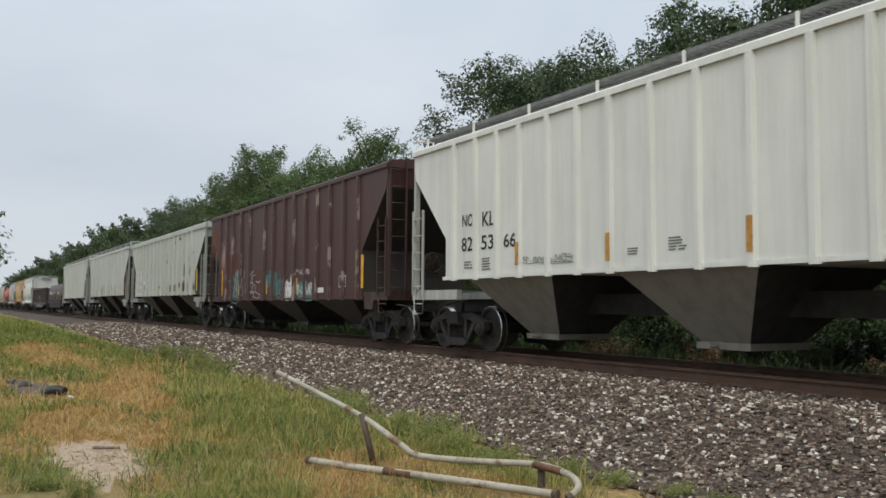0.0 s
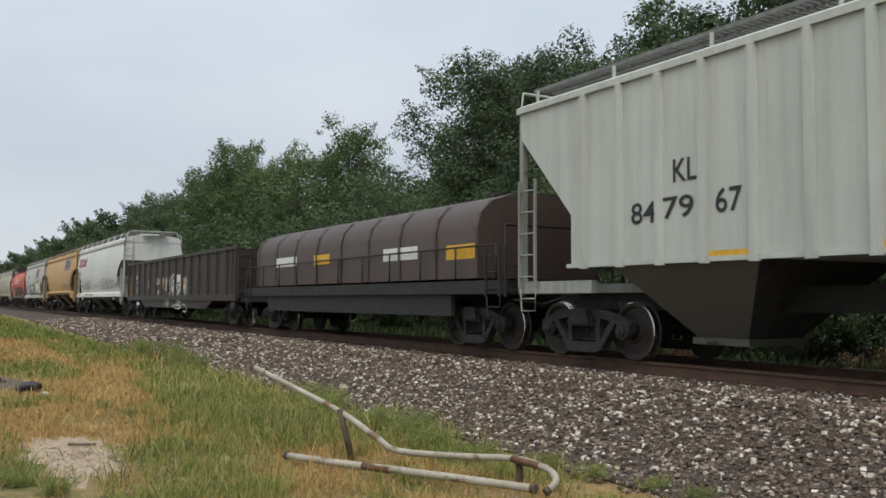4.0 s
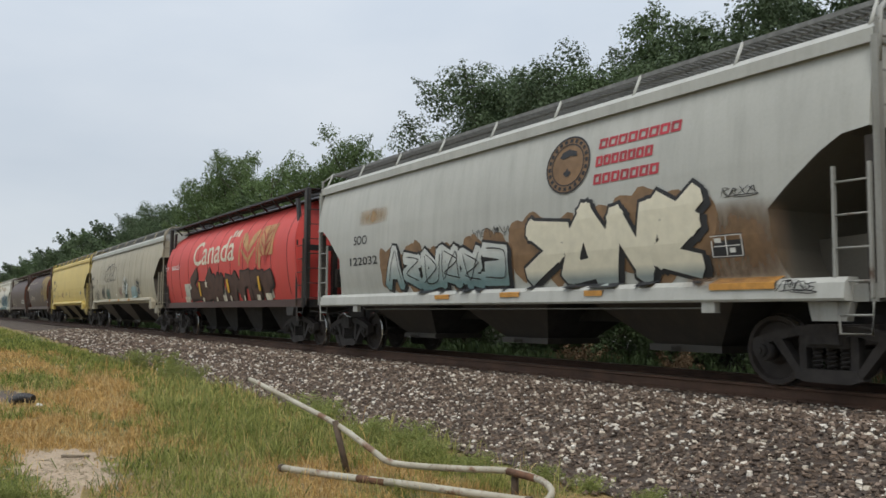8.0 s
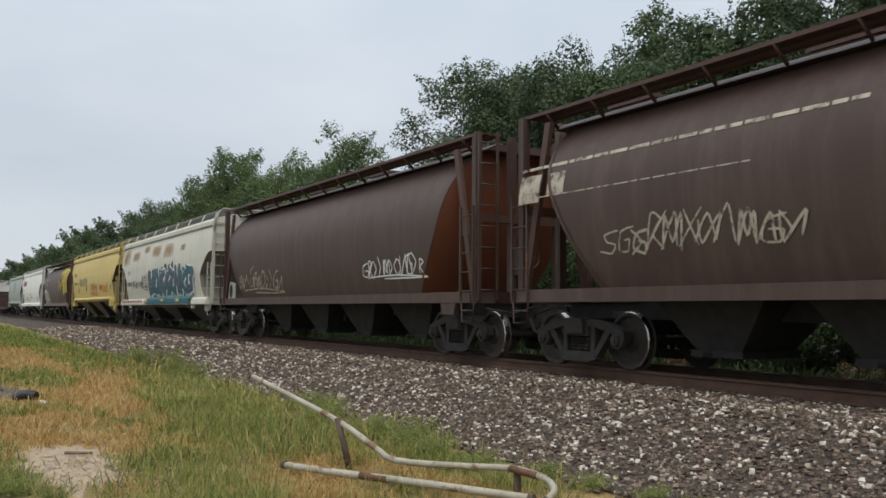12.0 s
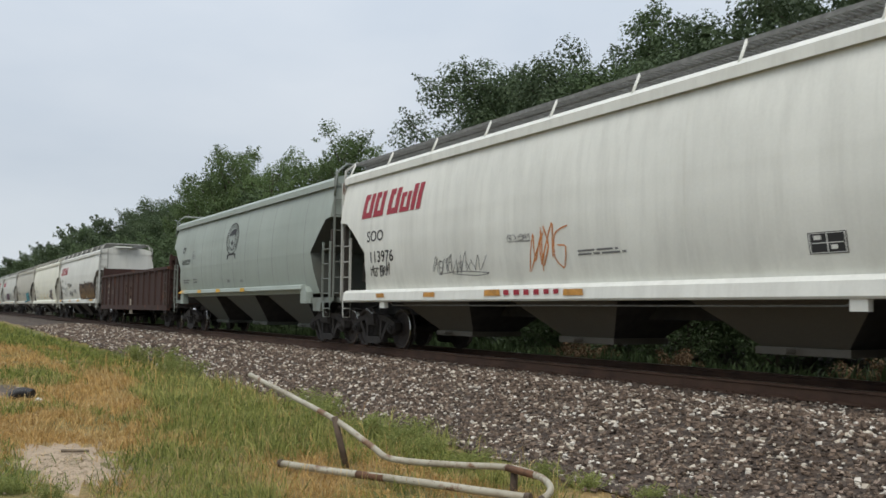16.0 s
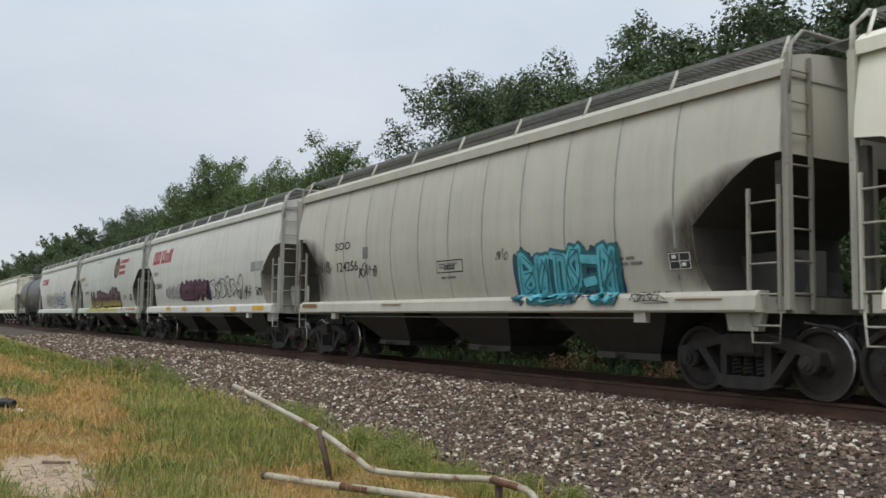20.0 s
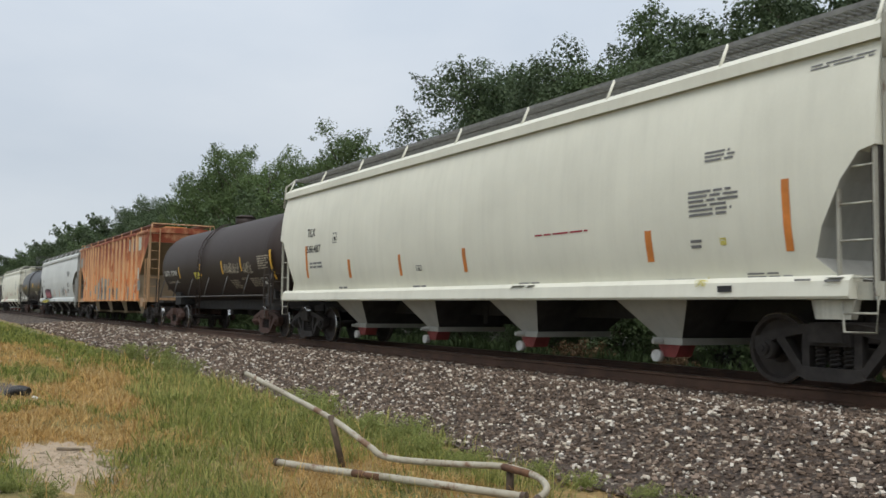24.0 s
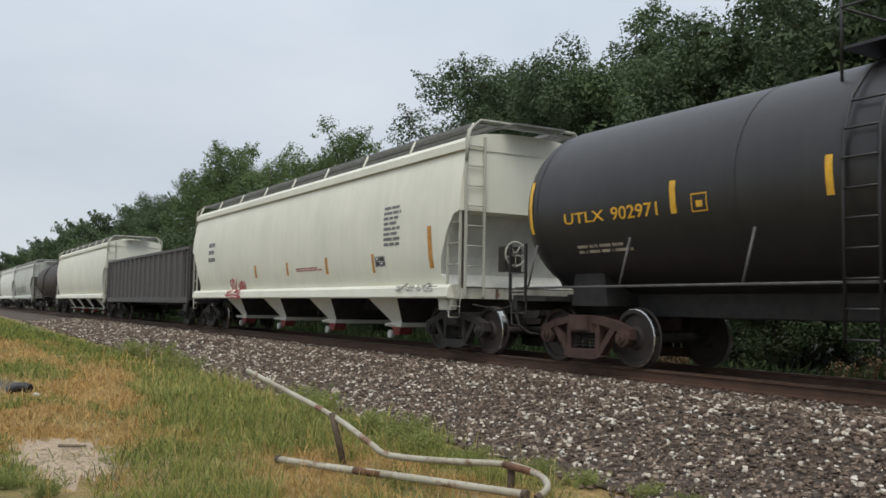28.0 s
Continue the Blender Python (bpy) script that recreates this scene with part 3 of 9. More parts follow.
def spray(car, sh, x0, x1, z0, z1, fill, line, letters_n=6, seed=1, back=None, accent=None, label="", fat=0.34):
    """A sprayed piece of slanting strokes with outlines and drop shadows, too stylised to read."""
    rnd = random.Random(seed)
    w, h = x1 - x0, z1 - z0
    step, floor_ = w / letters_n, z0 - 0.06

    def laid(bm, off):
        for v in bm.verts:
            v.co.z = max(v.co.z, floor_)
        return wrap(bm, sh, off)
    if back:
        bm = bmesh.new()
        for i in range(letters_n * 2 + 1):
            blob(bm, x0 + w * i / letters_n / 2, z0 + h * rnd.uniform(0.46, 0.56), step * rnd.uniform(0.65, 0.9), h * rnd.uniform(0.82, 1.02), rnd, 26, 0.30, -0.0005 * i)
        part("graffiti_cloud", laid(bm, 0.005), back, car)
    bo, y = bmesh.new(), 0.0
    t, g = min(step * fat, h * 0.30), 0.03 + 0.022 * h
    lean = rnd.uniform(0.12, 0.3)
    for i in range(letters_n):
        lw, lh = step * rnd.uniform(0.8, 1.0), h * rnd.uniform(0.80, 1.0) - t
        cx, cz = x0 + step * i + t * 0.6, z0 + t / 2 + rnd.uniform(0, 0.06) * h
        turn, tip = rnd.random() < 0.5, rnd.random() < 0.5
        bf = bmesh.new()
        for line_ in (rnd.choice(GLYPHS)[0], rnd.choice(GLYPHS)[-1]):
            line_ = [(1 - u if turn else u, 1 - v if tip else v) for u, v in line_]
            pts = [(cx + lw * (u + rnd.uniform(-0.06, 0.06)) + lean * lh * (v - 0.5), cz + lh * (v + rnd.uniform(-0.04, 0.04))) for u, v in line_]
            for p, q in zip(pts, pts[1:]):
                slab(bo, p, q, t + 2 * g, y)
                slab(bo, (p[0] + g * 1.5, p[1] - g * 0.8), (q[0] + g * 1.5, q[1] - g * 0.8), t + g, y - 0.0002)
                slab(bf, p, q, t, y)
                y -= 0.0004
            if accent and len(pts) > 2:
                ba = bmesh.new()
                ribbon(ba, bend([(px + t * 0.2, pz + t * 0.1) for px, pz in pts]), 0.022, y)
                part("graffiti_highlight", laid(ba, 0.044), accent, car)
        part("graffiti_fill", laid(bf, 0.030), fill, car, label)
    part("graffiti_outline", laid(bo, 0.016), line, car)


def running_gear(car, L, inset, mat=None, bolster_in=None):
    """Trucks, centre sill, couplers and brake gear."""
    h = L / 2
    for s in (-1, 1):
        add_truck(car, s * (h - inset), mat)
        part("coupler", shared(("coupler", s), lambda bm: make_coupler(bm, s), CAST), None, car, at=(s * (h + 0.12), 0, 0))

    def sill(bm):
        box(bm, -h, h, -0.17, 0.17, 0.78, 1.14)
    part("centre_sill", shared(("centre_sill", round(L, 2)), sill, STEEL), None, car)


def side_kit(car, sh, L, mat, top, low, ladder_in=0.06, end_top=None, wheel=False, short=None):
    """Corner ladders, end ladders, steps and brake wheel."""
    h, mat = L / 2, worn(mat)
    y = -1.50
    for s in (-1, 1):
        x = s * (h - ladder_in) - (0.45 if s > 0 else 0)
        for sy in (-1, 1):
            n = max(4, int((top - low) / 0.36))
            part("side_ladder", ladder_mesh(low, short or top, 0.45, max(3, int(((short or top) - low) / 0.36)), "x", mat=mat), None, car, at=(x, sy * 1.52, 0))
            part("stirrup_step", stirrup_mesh(mat), None, car, at=(x, sy * 1.50, low + 0.02))
        part("end_ladder", ladder_mesh(low, end_top or top, 0.42, max(4, int(((end_top or top) - low) / 0.36)), "y", mat=mat), None, car, at=(s * (h + 0.04), -1.46 if s > 0 else 1.04, 0))
    if wheel:
        def bw(bm):
            tube(bm, [(0.24 * math.cos(a), 0.24 * math.sin(a), 0) for a in [2 * math.pi * k / 16 for k in range(17)]], 0.02, 6)
            for k in range(5):
                a = 2 * math.pi * k / 5
                tube(bm, [(0, 0, 0), (0.24 * math.cos(a), 0.24 * math.sin(a), 0)], 0.012, 5)
            tube(bm, [(0, 0, -0.1), (0, 0, 0.03)], 0.05, 8)
        part("brake_wheel", shared("brake_wheel", bw, mat), None, car, at=pose(h + 0.12, -0.35, 1.95, 0, 90, 0))

        def bb(bm):
            box(bm, -0.12, 0.10, -0.2, 0.2, -0.25, 0.25)
        part("brake_gear_box", shared("brake_gear_box", bb, SOOTGEAR), None, car, at=(h - 0.06, -0.35, 1.85))


def end_frame(car, L, mat, z0, z1, inset=0.0, posts=(-1.42, -0.5, 0.5, 1.42), w=0.06):
    h, mat = L / 2, worn(mat)

    def make(bm):
        for y in posts:
            box(bm, -w, w, y - w, y + w, z0, z1)
        box(bm, -w, w, -1.48, 1.48, z0 - 0.10, z0 + 0.12)
    for s in (-1, 1):
        part("end_frame", shared(("end_frame", z0, z1, posts, w), make, mat), None, car, at=(s * (h - inset - w), 0, 0))


def end_deck(car, L, mat, z=1.05, depth=1.9, thick=0.20):
    h, mat = L / 2, worn(mat)

    def make(bm):
        box(bm, -depth / 2, depth / 2, -1.46, -1.34, z, z + thick)
        box(bm, -depth / 2, depth / 2, 1.34, 1.46, z, z + thick)
        box(bm, depth / 2 - 0.10, depth / 2, -1.5, 1.5, z, z + thick)
        box(bm, -depth / 2, depth / 2, -0.3, 0.3, z + 0.02, z + thick - 0.03)
        prism(bm, [(-0.35, z - 0.22), (0.1, z - 0.22), (0.16, z), (-0.4, z)], -1.5, -1.38)
    for s in (-1, 1):
        part("end_platform", shared(("end_platform", z, depth, thick), make, mat), None, car, at=pose(s * (h - depth / 2), 0, 0, 0, 0, 0 if s > 0 else 180))


def brake_rig(car, L):
    def make(bm):
        tube(bm, [(-0.45, 0.5, 0.75), (0.45, 0.5, 0.75)], 0.2, 12)
        box(bm, -0.7, -0.55, -0.2, 0.7, 0.6, 1.0)
    part("brake_rigging", shared(("brake_rigging", round(L, 1)), make, STEEL), None, car)


CARS = []


def start_car(name, right, left, label, category="freight car"):
    """An empty at rail level in the middle of the car; right and left are its ends along the train at the start."""
    car = new(name)
    car.empty_display_size = 0.5
    tagged(car, label, category, "cars of the freight train")
    car.location = ((right + left) / 2, 0, 0)
    CARS.append((car, (right + left) / 2))
    return car, right - left


def ribbed_hopper(right, left, label, body, bays=3, eave=4.22, low=1.18, ribs=17, roof=None, kit=None, inset=1.75, z_in=2.3, rib_mat=None, board=True, under=None, rib0=0.0, step=0.9, rib_w=0.044, ribs_at=None, lip=0.10, board_mat=None):
    car, L = start_car("covered_hopper_car", right, left, label)
    kit = kit or body
    under = under or body
    sh = Shape(L, [(low, 1.50, inset), (z_in, 1.50, inset), (3.72, 1.50, 0.10), (eave, 1.50, 0.02)])
    bm, bs = bmesh.new(), {-1: bmesh.new(), 1: bmesh.new()}
    loft_body(bm, sh, bs)
    part("body", bm, body, car)
    # Shade below the end overhang goes into the sheet's colour, with the grime.
    for s in (-1, 1):
        part("slope_sheet", bs[s], under or body, car, "end slope sheet with grime and shade in its colour")
    bm = bmesh.new()
    roof_mesh(bm, L, eave, 1.52, 0.14, lip)
    part("roof", bm, roof or body, car)

    def rib(bm):
        prism_z(bm, [(-rib_w * 1.5, 0.0), (-rib_w, -0.08), (rib_w, -0.08), (rib_w * 1.5, 0.0)], low - 0.045, eave - lip)
        prism_z(bm, [(-rib_w * 1.9, 0.0), (-rib_w * 1.9, -0.045), (rib_w * 1.9, -0.045), (rib_w * 1.9, 0.0)], low - 0.045, low + 0.05)
    ribm = shared(("rib", low, eave, rib_w, lip), rib, rib_mat or body)
    h = L / 2
    spots = [rib0 + k * step for k in range(-20, 21)] if ribs_at is None else ribs_at
    for x in spots:
        if -h + inset <= x < h - inset + 0.06:
            for y, r in ((-1.498, 0), (1.498, 180)):
                part("rib", ribm, None, car, at=pose(x, y, 0, 0, 0, r))

    def rail(bm):
        box(bm, -h + inset - 0.1, h - inset + 0.1, -1.52, -1.46, low - 0.02, low + 0.045)
        box(bm, -h + inset - 0.1, h - inset + 0.1, 1.46, 1.52, low - 0.02, low + 0.045)
    part("side_sill", shared(("side_sill", round(L, 2), low, inset), rail, body), None, car)
    for i in range(bays):
        bm = bmesh.new()
        if bays == 3:
            hopper_bay(bm, (i - 1) * L * 0.2745, 1.42, low, 1.40, 0.40, 0.46, 0.55)
        else:
            hopper_bay(bm, (i - 1.5) * 3.87, 1.02, low, 0.68, 0.60, 0.36, 0.88)
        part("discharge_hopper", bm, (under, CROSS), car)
    if board:
        for y0, y1 in ((-1.25, -0.75), (0.75, 1.25)):
            part("running_board", shared(("running_board", round(L, 1), y0, board_mat), lambda bm: running_board(bm, L - 0.2, y0, y1, eave + 0.28), board_mat or GALV), None, car)

        for i in range(9):
            for y in (-1.3, 1.3):
                part("board_bracket", shared(("board_bracket", 1), lambda bm: box(bm, -0.02, 0.02, -0.02, 0.02, 0, 0.30), kit), None, car, at=(-h + 0.3 + (L - 0.6) * i / 8, y, eave))

        def endrail(bm):
            tube(bm, [(0, -1.45, eave - 0.05), (0, -1.40, eave + 0.30), (0, 1.40, eave + 0.30), (0, 1.45, eave - 0.05)], 0.025, 6)
        for s in (-1, 1):
            part("end_rail", shared(("end_rail", eave), endrail, kit), None, car, at=(s * h, 0, 0))
    hatches(car, L, eave + 0.14, roof or body)
    side_kit(car, sh, L, kit, 3.0, 1.15, end_top=eave + 0.05, wheel=True)
    end_frame(car, L, kit, 1.15, eave - 0.25, 0.02, (-1.44, 1.44), 0.05)
    end_deck(car, L, kit)
    running_gear(car, L, 1.25)
    brake_rig(car, L)
    return car, sh


def hatches(car, L, z, mat, n=5):
    def make(bm):
        for k, (w, hh) in enumerate(((0.5, 0.10), (0.55, 0.16))):
            box(bm, -w, w, -w * 0.9, w * 0.9, 0.0 if k == 0 else 0.10, hh)
    me = shared("roof_hatch", make, mat)
    for i in range(n):
        part("roof_hatch", me, None, car, at=(-L / 2 + L * (i + 0.5) / n, 0, z))


# Cross sheets: shade between the bays put into the colour, besides brake dust.
CROSS = plain("shaded_dusty_cross_sheet", (0.042, 0.039, 0.038), 0.9, 0, 0.4, 4)
OUTLET_RED = plain("faded_red_outlet_paint", (0.24, 0.045, 0.04), 0.7)
OUTLET_WHITE = plain("white_cap_paint", (0.6, 0.6, 0.57), 0.6)
CURVE = [(1.30, 1.40), (1.55, 1.475), (1.9, 1.545), (2.4, 1.585), (2.87, 1.575), (3.3, 1.535), (3.7, 1.465), (4.02, 1.375)]


def smooth_hopper(right, left, label, body, bays=3, notch="hex", seams=9, fascia=None, sill=None, kit=None, under=None, fence=True, wheel=None, roof=None, seam_mat=None, eave=4.10, posts=9, toe=False, slope=None):
    car, L = start_car("covered_hopper_car", right, left, label)
    kit = kit or body
    if notch == "hex":
        cut = {1.30: 1.16, 1.45: 1.25, 1.71: 1.35, 2.2: 1.385, 2.5: 1.03, 2.78: 0.66, 2.95: 0.36, 2.99: 0.03}
    elif notch == "deep" and not toe:
        cut = {1.30: 0.95, 1.61: 1.0, 2.23: 1.18, 2.37: 1.24, 2.70: 0.86, 2.95: 0.58, 3.18: 0.33, 3.22: 0.03}
    elif notch == "tri":
        cut = {1.30: 0.55, 1.55: 0.85, 1.9: 0.72, 2.4: 0.45, 2.70: 0.22, 2.75: 0.02, 2.87: 0.02}
    else:
        cut = {1.30: 1.9, 1.55: 1.85, 1.9: 1.75, 2.4: 1.2, 2.80: 0.75, 2.87: 0.55, 3.0: 0.03}

    def wid(z):
        for a, b in zip(CURVE, CURVE[1:]):
            if a[0] <= z <= b[0]:
                return a[1] + (b[1] - a[1]) * (z - a[0]) / (b[0] - a[0])
        return CURVE[-1][1]

    def ins(z):
        ks = sorted(cut)
        if z >= ks[-1]:
            return 0.02
        for a, b in zip(ks, ks[1:]):
            if a <= z <= b:
                return cut[a] + (cut[b] - cut[a]) * (z - a) / (b - a)
        return cut[ks[0]]
    zs = sorted(set([c[0] for c in CURVE] + list(cut)))
    sh = Shape(L, [(z, wid(z), ins(z)) for z in zs])
    sh.sill = 1.63
    zb, cut_in = (1.395, 1.72) if notch == "deep" else (1.07, 0.34)
    if notch == "deep":
        sh.sill_top = zb + 0.155
    bm, bs = bmesh.new(), {-1: bmesh.new(), 1: bmesh.new()}
    loft_body(bm, sh, bs)
    part("body", bm, body, car)
    # Slope sheets get a darker colour for overhang shade as well as grime.
    for s in (-1, 1):
        part("slope_sheet", bs[s], slope or (SOILED_SHADE if notch == "hex" else under or body), car, "end slope sheet with grime and shade in its colour")
    h = L / 2
    bm = bmesh.new()
    roof_mesh(bm, L, eave, 1.44, 0.22, 0.16)
    part("roof", bm, roof or fascia or body, car)
    if seams:
        sm = seam_mat or body
        for i in range(seams):
            x = -h + 1.7 + (L - 3.4) * i / (seams - 1)
            bm = bmesh.new()
            strip(bm, sh, x - 0.016, x + 0.016, sh.sill_top + 0.02, 3.98, 0.005, 10)
            part("panel_seam", bm, sm, car)

    def rail(bm):
        for s in (-1, 1):
            prism_x(bm, [(s * y, z) for y, z in ((1.36, zb + (0.27 if notch != "deep" else 0.15)), (1.53, zb + (0.27 if notch != "deep" else 0.15)), (1.605, zb + (0.205 if notch != "deep" else 0.12)), (1.628, zb + 0.03), (1.605, zb), (1.36, zb))], -h + cut_in, h - cut_in)
    part("side_sill", shared(("smooth_sill", round(L, 2), notch), rail, sill or body), None, car)
    for s in (-1, 1) if notch == "hex" else ():
        for sy in (-1, 1):
            part("jacking_pad", shared("jacking_pad", lambda bm: (box(bm, -0.11, 0.11, -0.05, 0.05, -0.15, 0.0), tube(bm, [(0, -0.054, -0.08), (0, 0.054, -0.08)], 0.045, 10)), kit), None, car, at=(s * (h - 2.35), sy * 1.53, 1.08))
    inn = 1.7 if bays == 3 else 2.1
    span = (L - 2 * inn) / bays
    for i in range(bays):
        bm = bmesh.new()
        x = -h + inn + span * (i + 0.5)
        hopper_bay(bm, x, 1.36 if notch != "deep" else 1.46, 1.3 if notch != "deep" else zb + 0.06, min(1.68, span / 2 - 0.3) if bays < 4 else 0.92, 0.46 if bays < 4 else 0.52, 0.66 if bays < 4 else 0.24, 0.55 if bays < 4 else 0.80)
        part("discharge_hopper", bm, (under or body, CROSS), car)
        if bays == 4:
            gate = part("outlet_gate", shared("outlet_gate", lambda bm: prism(bm, [(-0.22, 0.42), (0.22, 0.42), (0.13, 0.24), (-0.13, 0.24)], -0.82, -0.50), OUTLET_RED if notch == "tri" else SOOTGEAR), None, car, "faded outlet gate", at=(x, 0, 0))
            part("outlet_cap", shared("outlet_cap", lambda bm: tube(bm, [(-0.20, -0.9, 0.25), (-0.20, -0.80, 0.25)], 0.09, 12), OUTLET_WHITE), None, gate, "white round cap")
    if fence:
        for y0, y1 in ((-1.22, -0.62), (0.62, 1.22)):
            part("running_board", shared(("running_board", round(L, 1), y0, 2), lambda bm: running_board(bm, L - 0.1, y0, y1, eave + 0.36), GALV), None, car)

        for i in range(posts):
            for s in (-1, 1):
                part("board_bracket", shared(("board_bracket", 2, s), lambda bm: tube(bm, [(0, 0, 0), (0, -s * 0.18, 0.38)], 0.024, 5), kit), None, car, at=(-h + 0.1 + (L - 0.2) * i / (posts - 1), s * 1.40, eave))

    def goal(bm):
        tube(bm, [(0.05, -1.47, eave - 0.4), (0.05, -1.42, eave + 0.2), (0.03, -1.15, eave + 0.42), (0.03, 1.15, eave + 0.42), (0.05, 1.42, eave + 0.2), (0.05, 1.47, eave - 0.4)], 0.035, 8)

    def step(bm):
        box(bm, -0.05, 0.45, -0.62, 0.62, eave + 0.34, eave + 0.37)
    for s in (-1, 1):
        part("end_rail", shared(("goal_rail", eave), goal, worn(kit)), None, car, at=pose(s * h, 0, 0, 0, 0, 0 if s > 0 else 180))
        part("end_step", shared(("end_step", eave), step, GALV), None, car, at=pose(s * h, 0, 0, 0, 0, 0 if s > 0 else 180))
    hatches(car, L, eave + 0.20, roof or body)
    side_kit(car, sh, L, kit, 2.6 if notch != "tri" else 2.75, 1.1, end_top=eave + 0.1, wheel=notch != "hex" if wheel is None else wheel)
    end_frame(car, L, SOOTGEAR, 1.16, 2.9, 0.03, (-1.44, 1.44), 0.05)
    end_deck(car, L, kit, 1.06, 1.0 if notch != "deep" else 1.6, 0.20 if notch != "deep" else 0.13)
    if notch == "deep":
        for s in (-1, 1):
            for sy in (-1, 1):
                part("step_plate", shared("step_plate", lambda bm: prism(bm, [(-0.20, 1.04), (0.20, 1.04), (0.20, 1.34), (0.12, 1.49), (-0.20, 1.49)], -0.10, 0.10), kit), None, car, at=pose(s * (h - 1.62), sy * 1.50, 0, 0, 0, 0 if s > 0 else 180))
    running_gear(car, L, 0.95 if notch != "deep" else 1.15)
    brake_rig(car, L)
    if notch == "hex":
        for s in (-1, 1):
            part("corner_post", shared(("corner_post", eave), lambda bm: box(bm, -0.04, 0.04, -0.045, 0.045, 1.1, eave - 0.1), worn(kit)), None, car, at=(s * (h + 0.03), -1.47, 0))
            if s > 0:
                plate = part("shear_plate", shared("shear_plate", lambda bm: prism(bm, [(-1.32, 1.27), (0.0, 1.27), (0.0, 1.84), (-0.5, 1.90), (-1.32, 1.86)], -0.02, 0.02), slope or body), None, car, at=(h - 0.06, -0.62, 0))
                # No hole is cut: a flat black oval paints the opening's darkness.
                part("hand_hole", shared("hand_hole", lambda bm: prism(bm, [(-0.42 + 0.17 * math.cos(k * 0.4488), 1.56 + 0.25 * math.sin(k * 0.4488)) for k in range(14)], -0.026, -0.021), BLACK), None, plate, "flat black oval standing for a dark opening")
            part("end_post", shared(("end_post", eave), lambda bm: box(bm, -0.03, 0.03, -0.17, 0.17, 1.25, eave - 0.15), kit), None, car, at=(s * (h + 0.015), 0.15, 0))
        part("conduit", shared(("conduit", round(L, 1)), lambda bm: tube(bm, [(-h + 2.4, -1.44, 1.08), (-h + 2.6, -1.44, 0.99), (h - 2.6, -1.44, 0.99), (h - 2.4, -1.44, 1.08)], 0.014, 5), GALV), None, car)
    return car, sh


def cylindrical_hopper(right, left, label, body, end_mat, frame_mat, sill_mat=None, full=False, seam_mat=None):
    car, L = start_car("cylindrical_hopper_car", right, left, label)
    R, zc = 1.58, 2.72
    lv = []
    for k in range(19):
        z = 1.26 + (4.18 - 1.26) * k / 18
        w = math.sqrt(max(0.09, R * R - (z - zc) ** 2 * (1.02 if z > zc else 0.30)))
        e = 0.95 + 1.35 * ((4.18 - z) / 2.92) ** 1.2 - 0.25 * math.sin(math.pi * (z - 1.26) / 2.92)
        if full:
            e = 0.42 + 0.55 * ((z - 1.26) / 2.92) ** 3
        lv.append((z, w, e))
    sh = Shape(L, lv)
    bm = bmesh.new()
    h = L / 2
    loft_body(bm, sh)
    for f in bm.faces:
        c = f.calc_center_median()
        if abs(f.calc_center_median().y) < 0.2 and abs(c.x) > h - 3.2:
            f.material_index = 1
    part("body", bm, (body, end_mat), car)

    def rim(bm):
        for s in (-1, 1):
            prev = None
            for z, w, e in lv:
                for sy in (-1,):
                    row = [bm.verts.new((s * (h - e), -w - 0.02, z)), bm.verts.new((s * (h - e - 0.07), -w - 0.02, z))]
                    if prev:
                        bm.faces.new((prev[0], prev[1], row[1], row[0]))
                    prev = row
    bm = bmesh.new()
    rim(bm)
    part("end_seam", bm, body, car)

    def girth(bm):
        prev = None
        for z, w, e in lv[1:]:
            row = [bm.verts.new((-0.022, -w - 0.004, z)), bm.verts.new((0.0, -w - 0.012, z)), bm.verts.new((0.022, -w - 0.004, z))]
            if prev:
                for i in (0, 1):
                    bm.faces.new((prev[i], prev[i + 1], row[i + 1], row[i]))
            prev = row
    if seam_mat:
        for i in range(11):
            part("weld_seam", shared(("girth_seam", full), girth, seam_mat), None, car, at=(-h + 1.15 + (L - 2.3) * i / 10, 0, 0))

    def top(bm):
        prism_x(bm, [(-0.95, 4.08), (0.95, 4.08), (0.7, 4.22), (-0.7, 4.22)], -h + 0.5, h - 0.5)
    part("roof", shared(("cyl_roof", round(L, 2)), top, frame_mat), None, car)
    for y0, y1 in ((-1.34, -0.84), (0.84, 1.34)):
        part("running_board", shared(("running_board", round(L, 1), y0, 3), lambda bm: running_board(bm, L - 0.3, y0, y1, 4.30, 0.06), frame_mat), None, car)
        for i in range(13):
            part("board_bracket", shared(("board_bracket", 3, y0), lambda bm: tube(bm, [(0, y0 * 0.8 if y0 < 0 else y1 * 0.8, 4.05), (0, y0 if y0 < 0 else y1, 4.30)], 0.03, 5), frame_mat), None, car, at=(-h + 0.8 + (L - 1.6) * i / 12, 0, 0))

    def sill(bm):
        for s in (-1, 1):
            y0, y1 = sorted((s * 1.36, s * 1.50))
            box(bm, -h + 0.2, h - 0.2, y0, y1, 1.06, 1.27)
    part("side_sill", shared(("cyl_sill", round(L, 2)), sill, sill_mat or body), None, car)
    span = (L - 5.0) / 4
    for i in range(4):
        bm = bmesh.new()
        hopper_bay(bm, -h + 2.5 + span * (i + 0.5), 0.9, 1.4, span / 2 - 0.06)
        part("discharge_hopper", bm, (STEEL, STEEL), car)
    hatches(car, L, 4.24, frame_mat, 4)
    end_frame(car, L, frame_mat, 1.15, 4.30, 0.12, (-1.36, -0.55, 0.55, 1.36), 0.07)

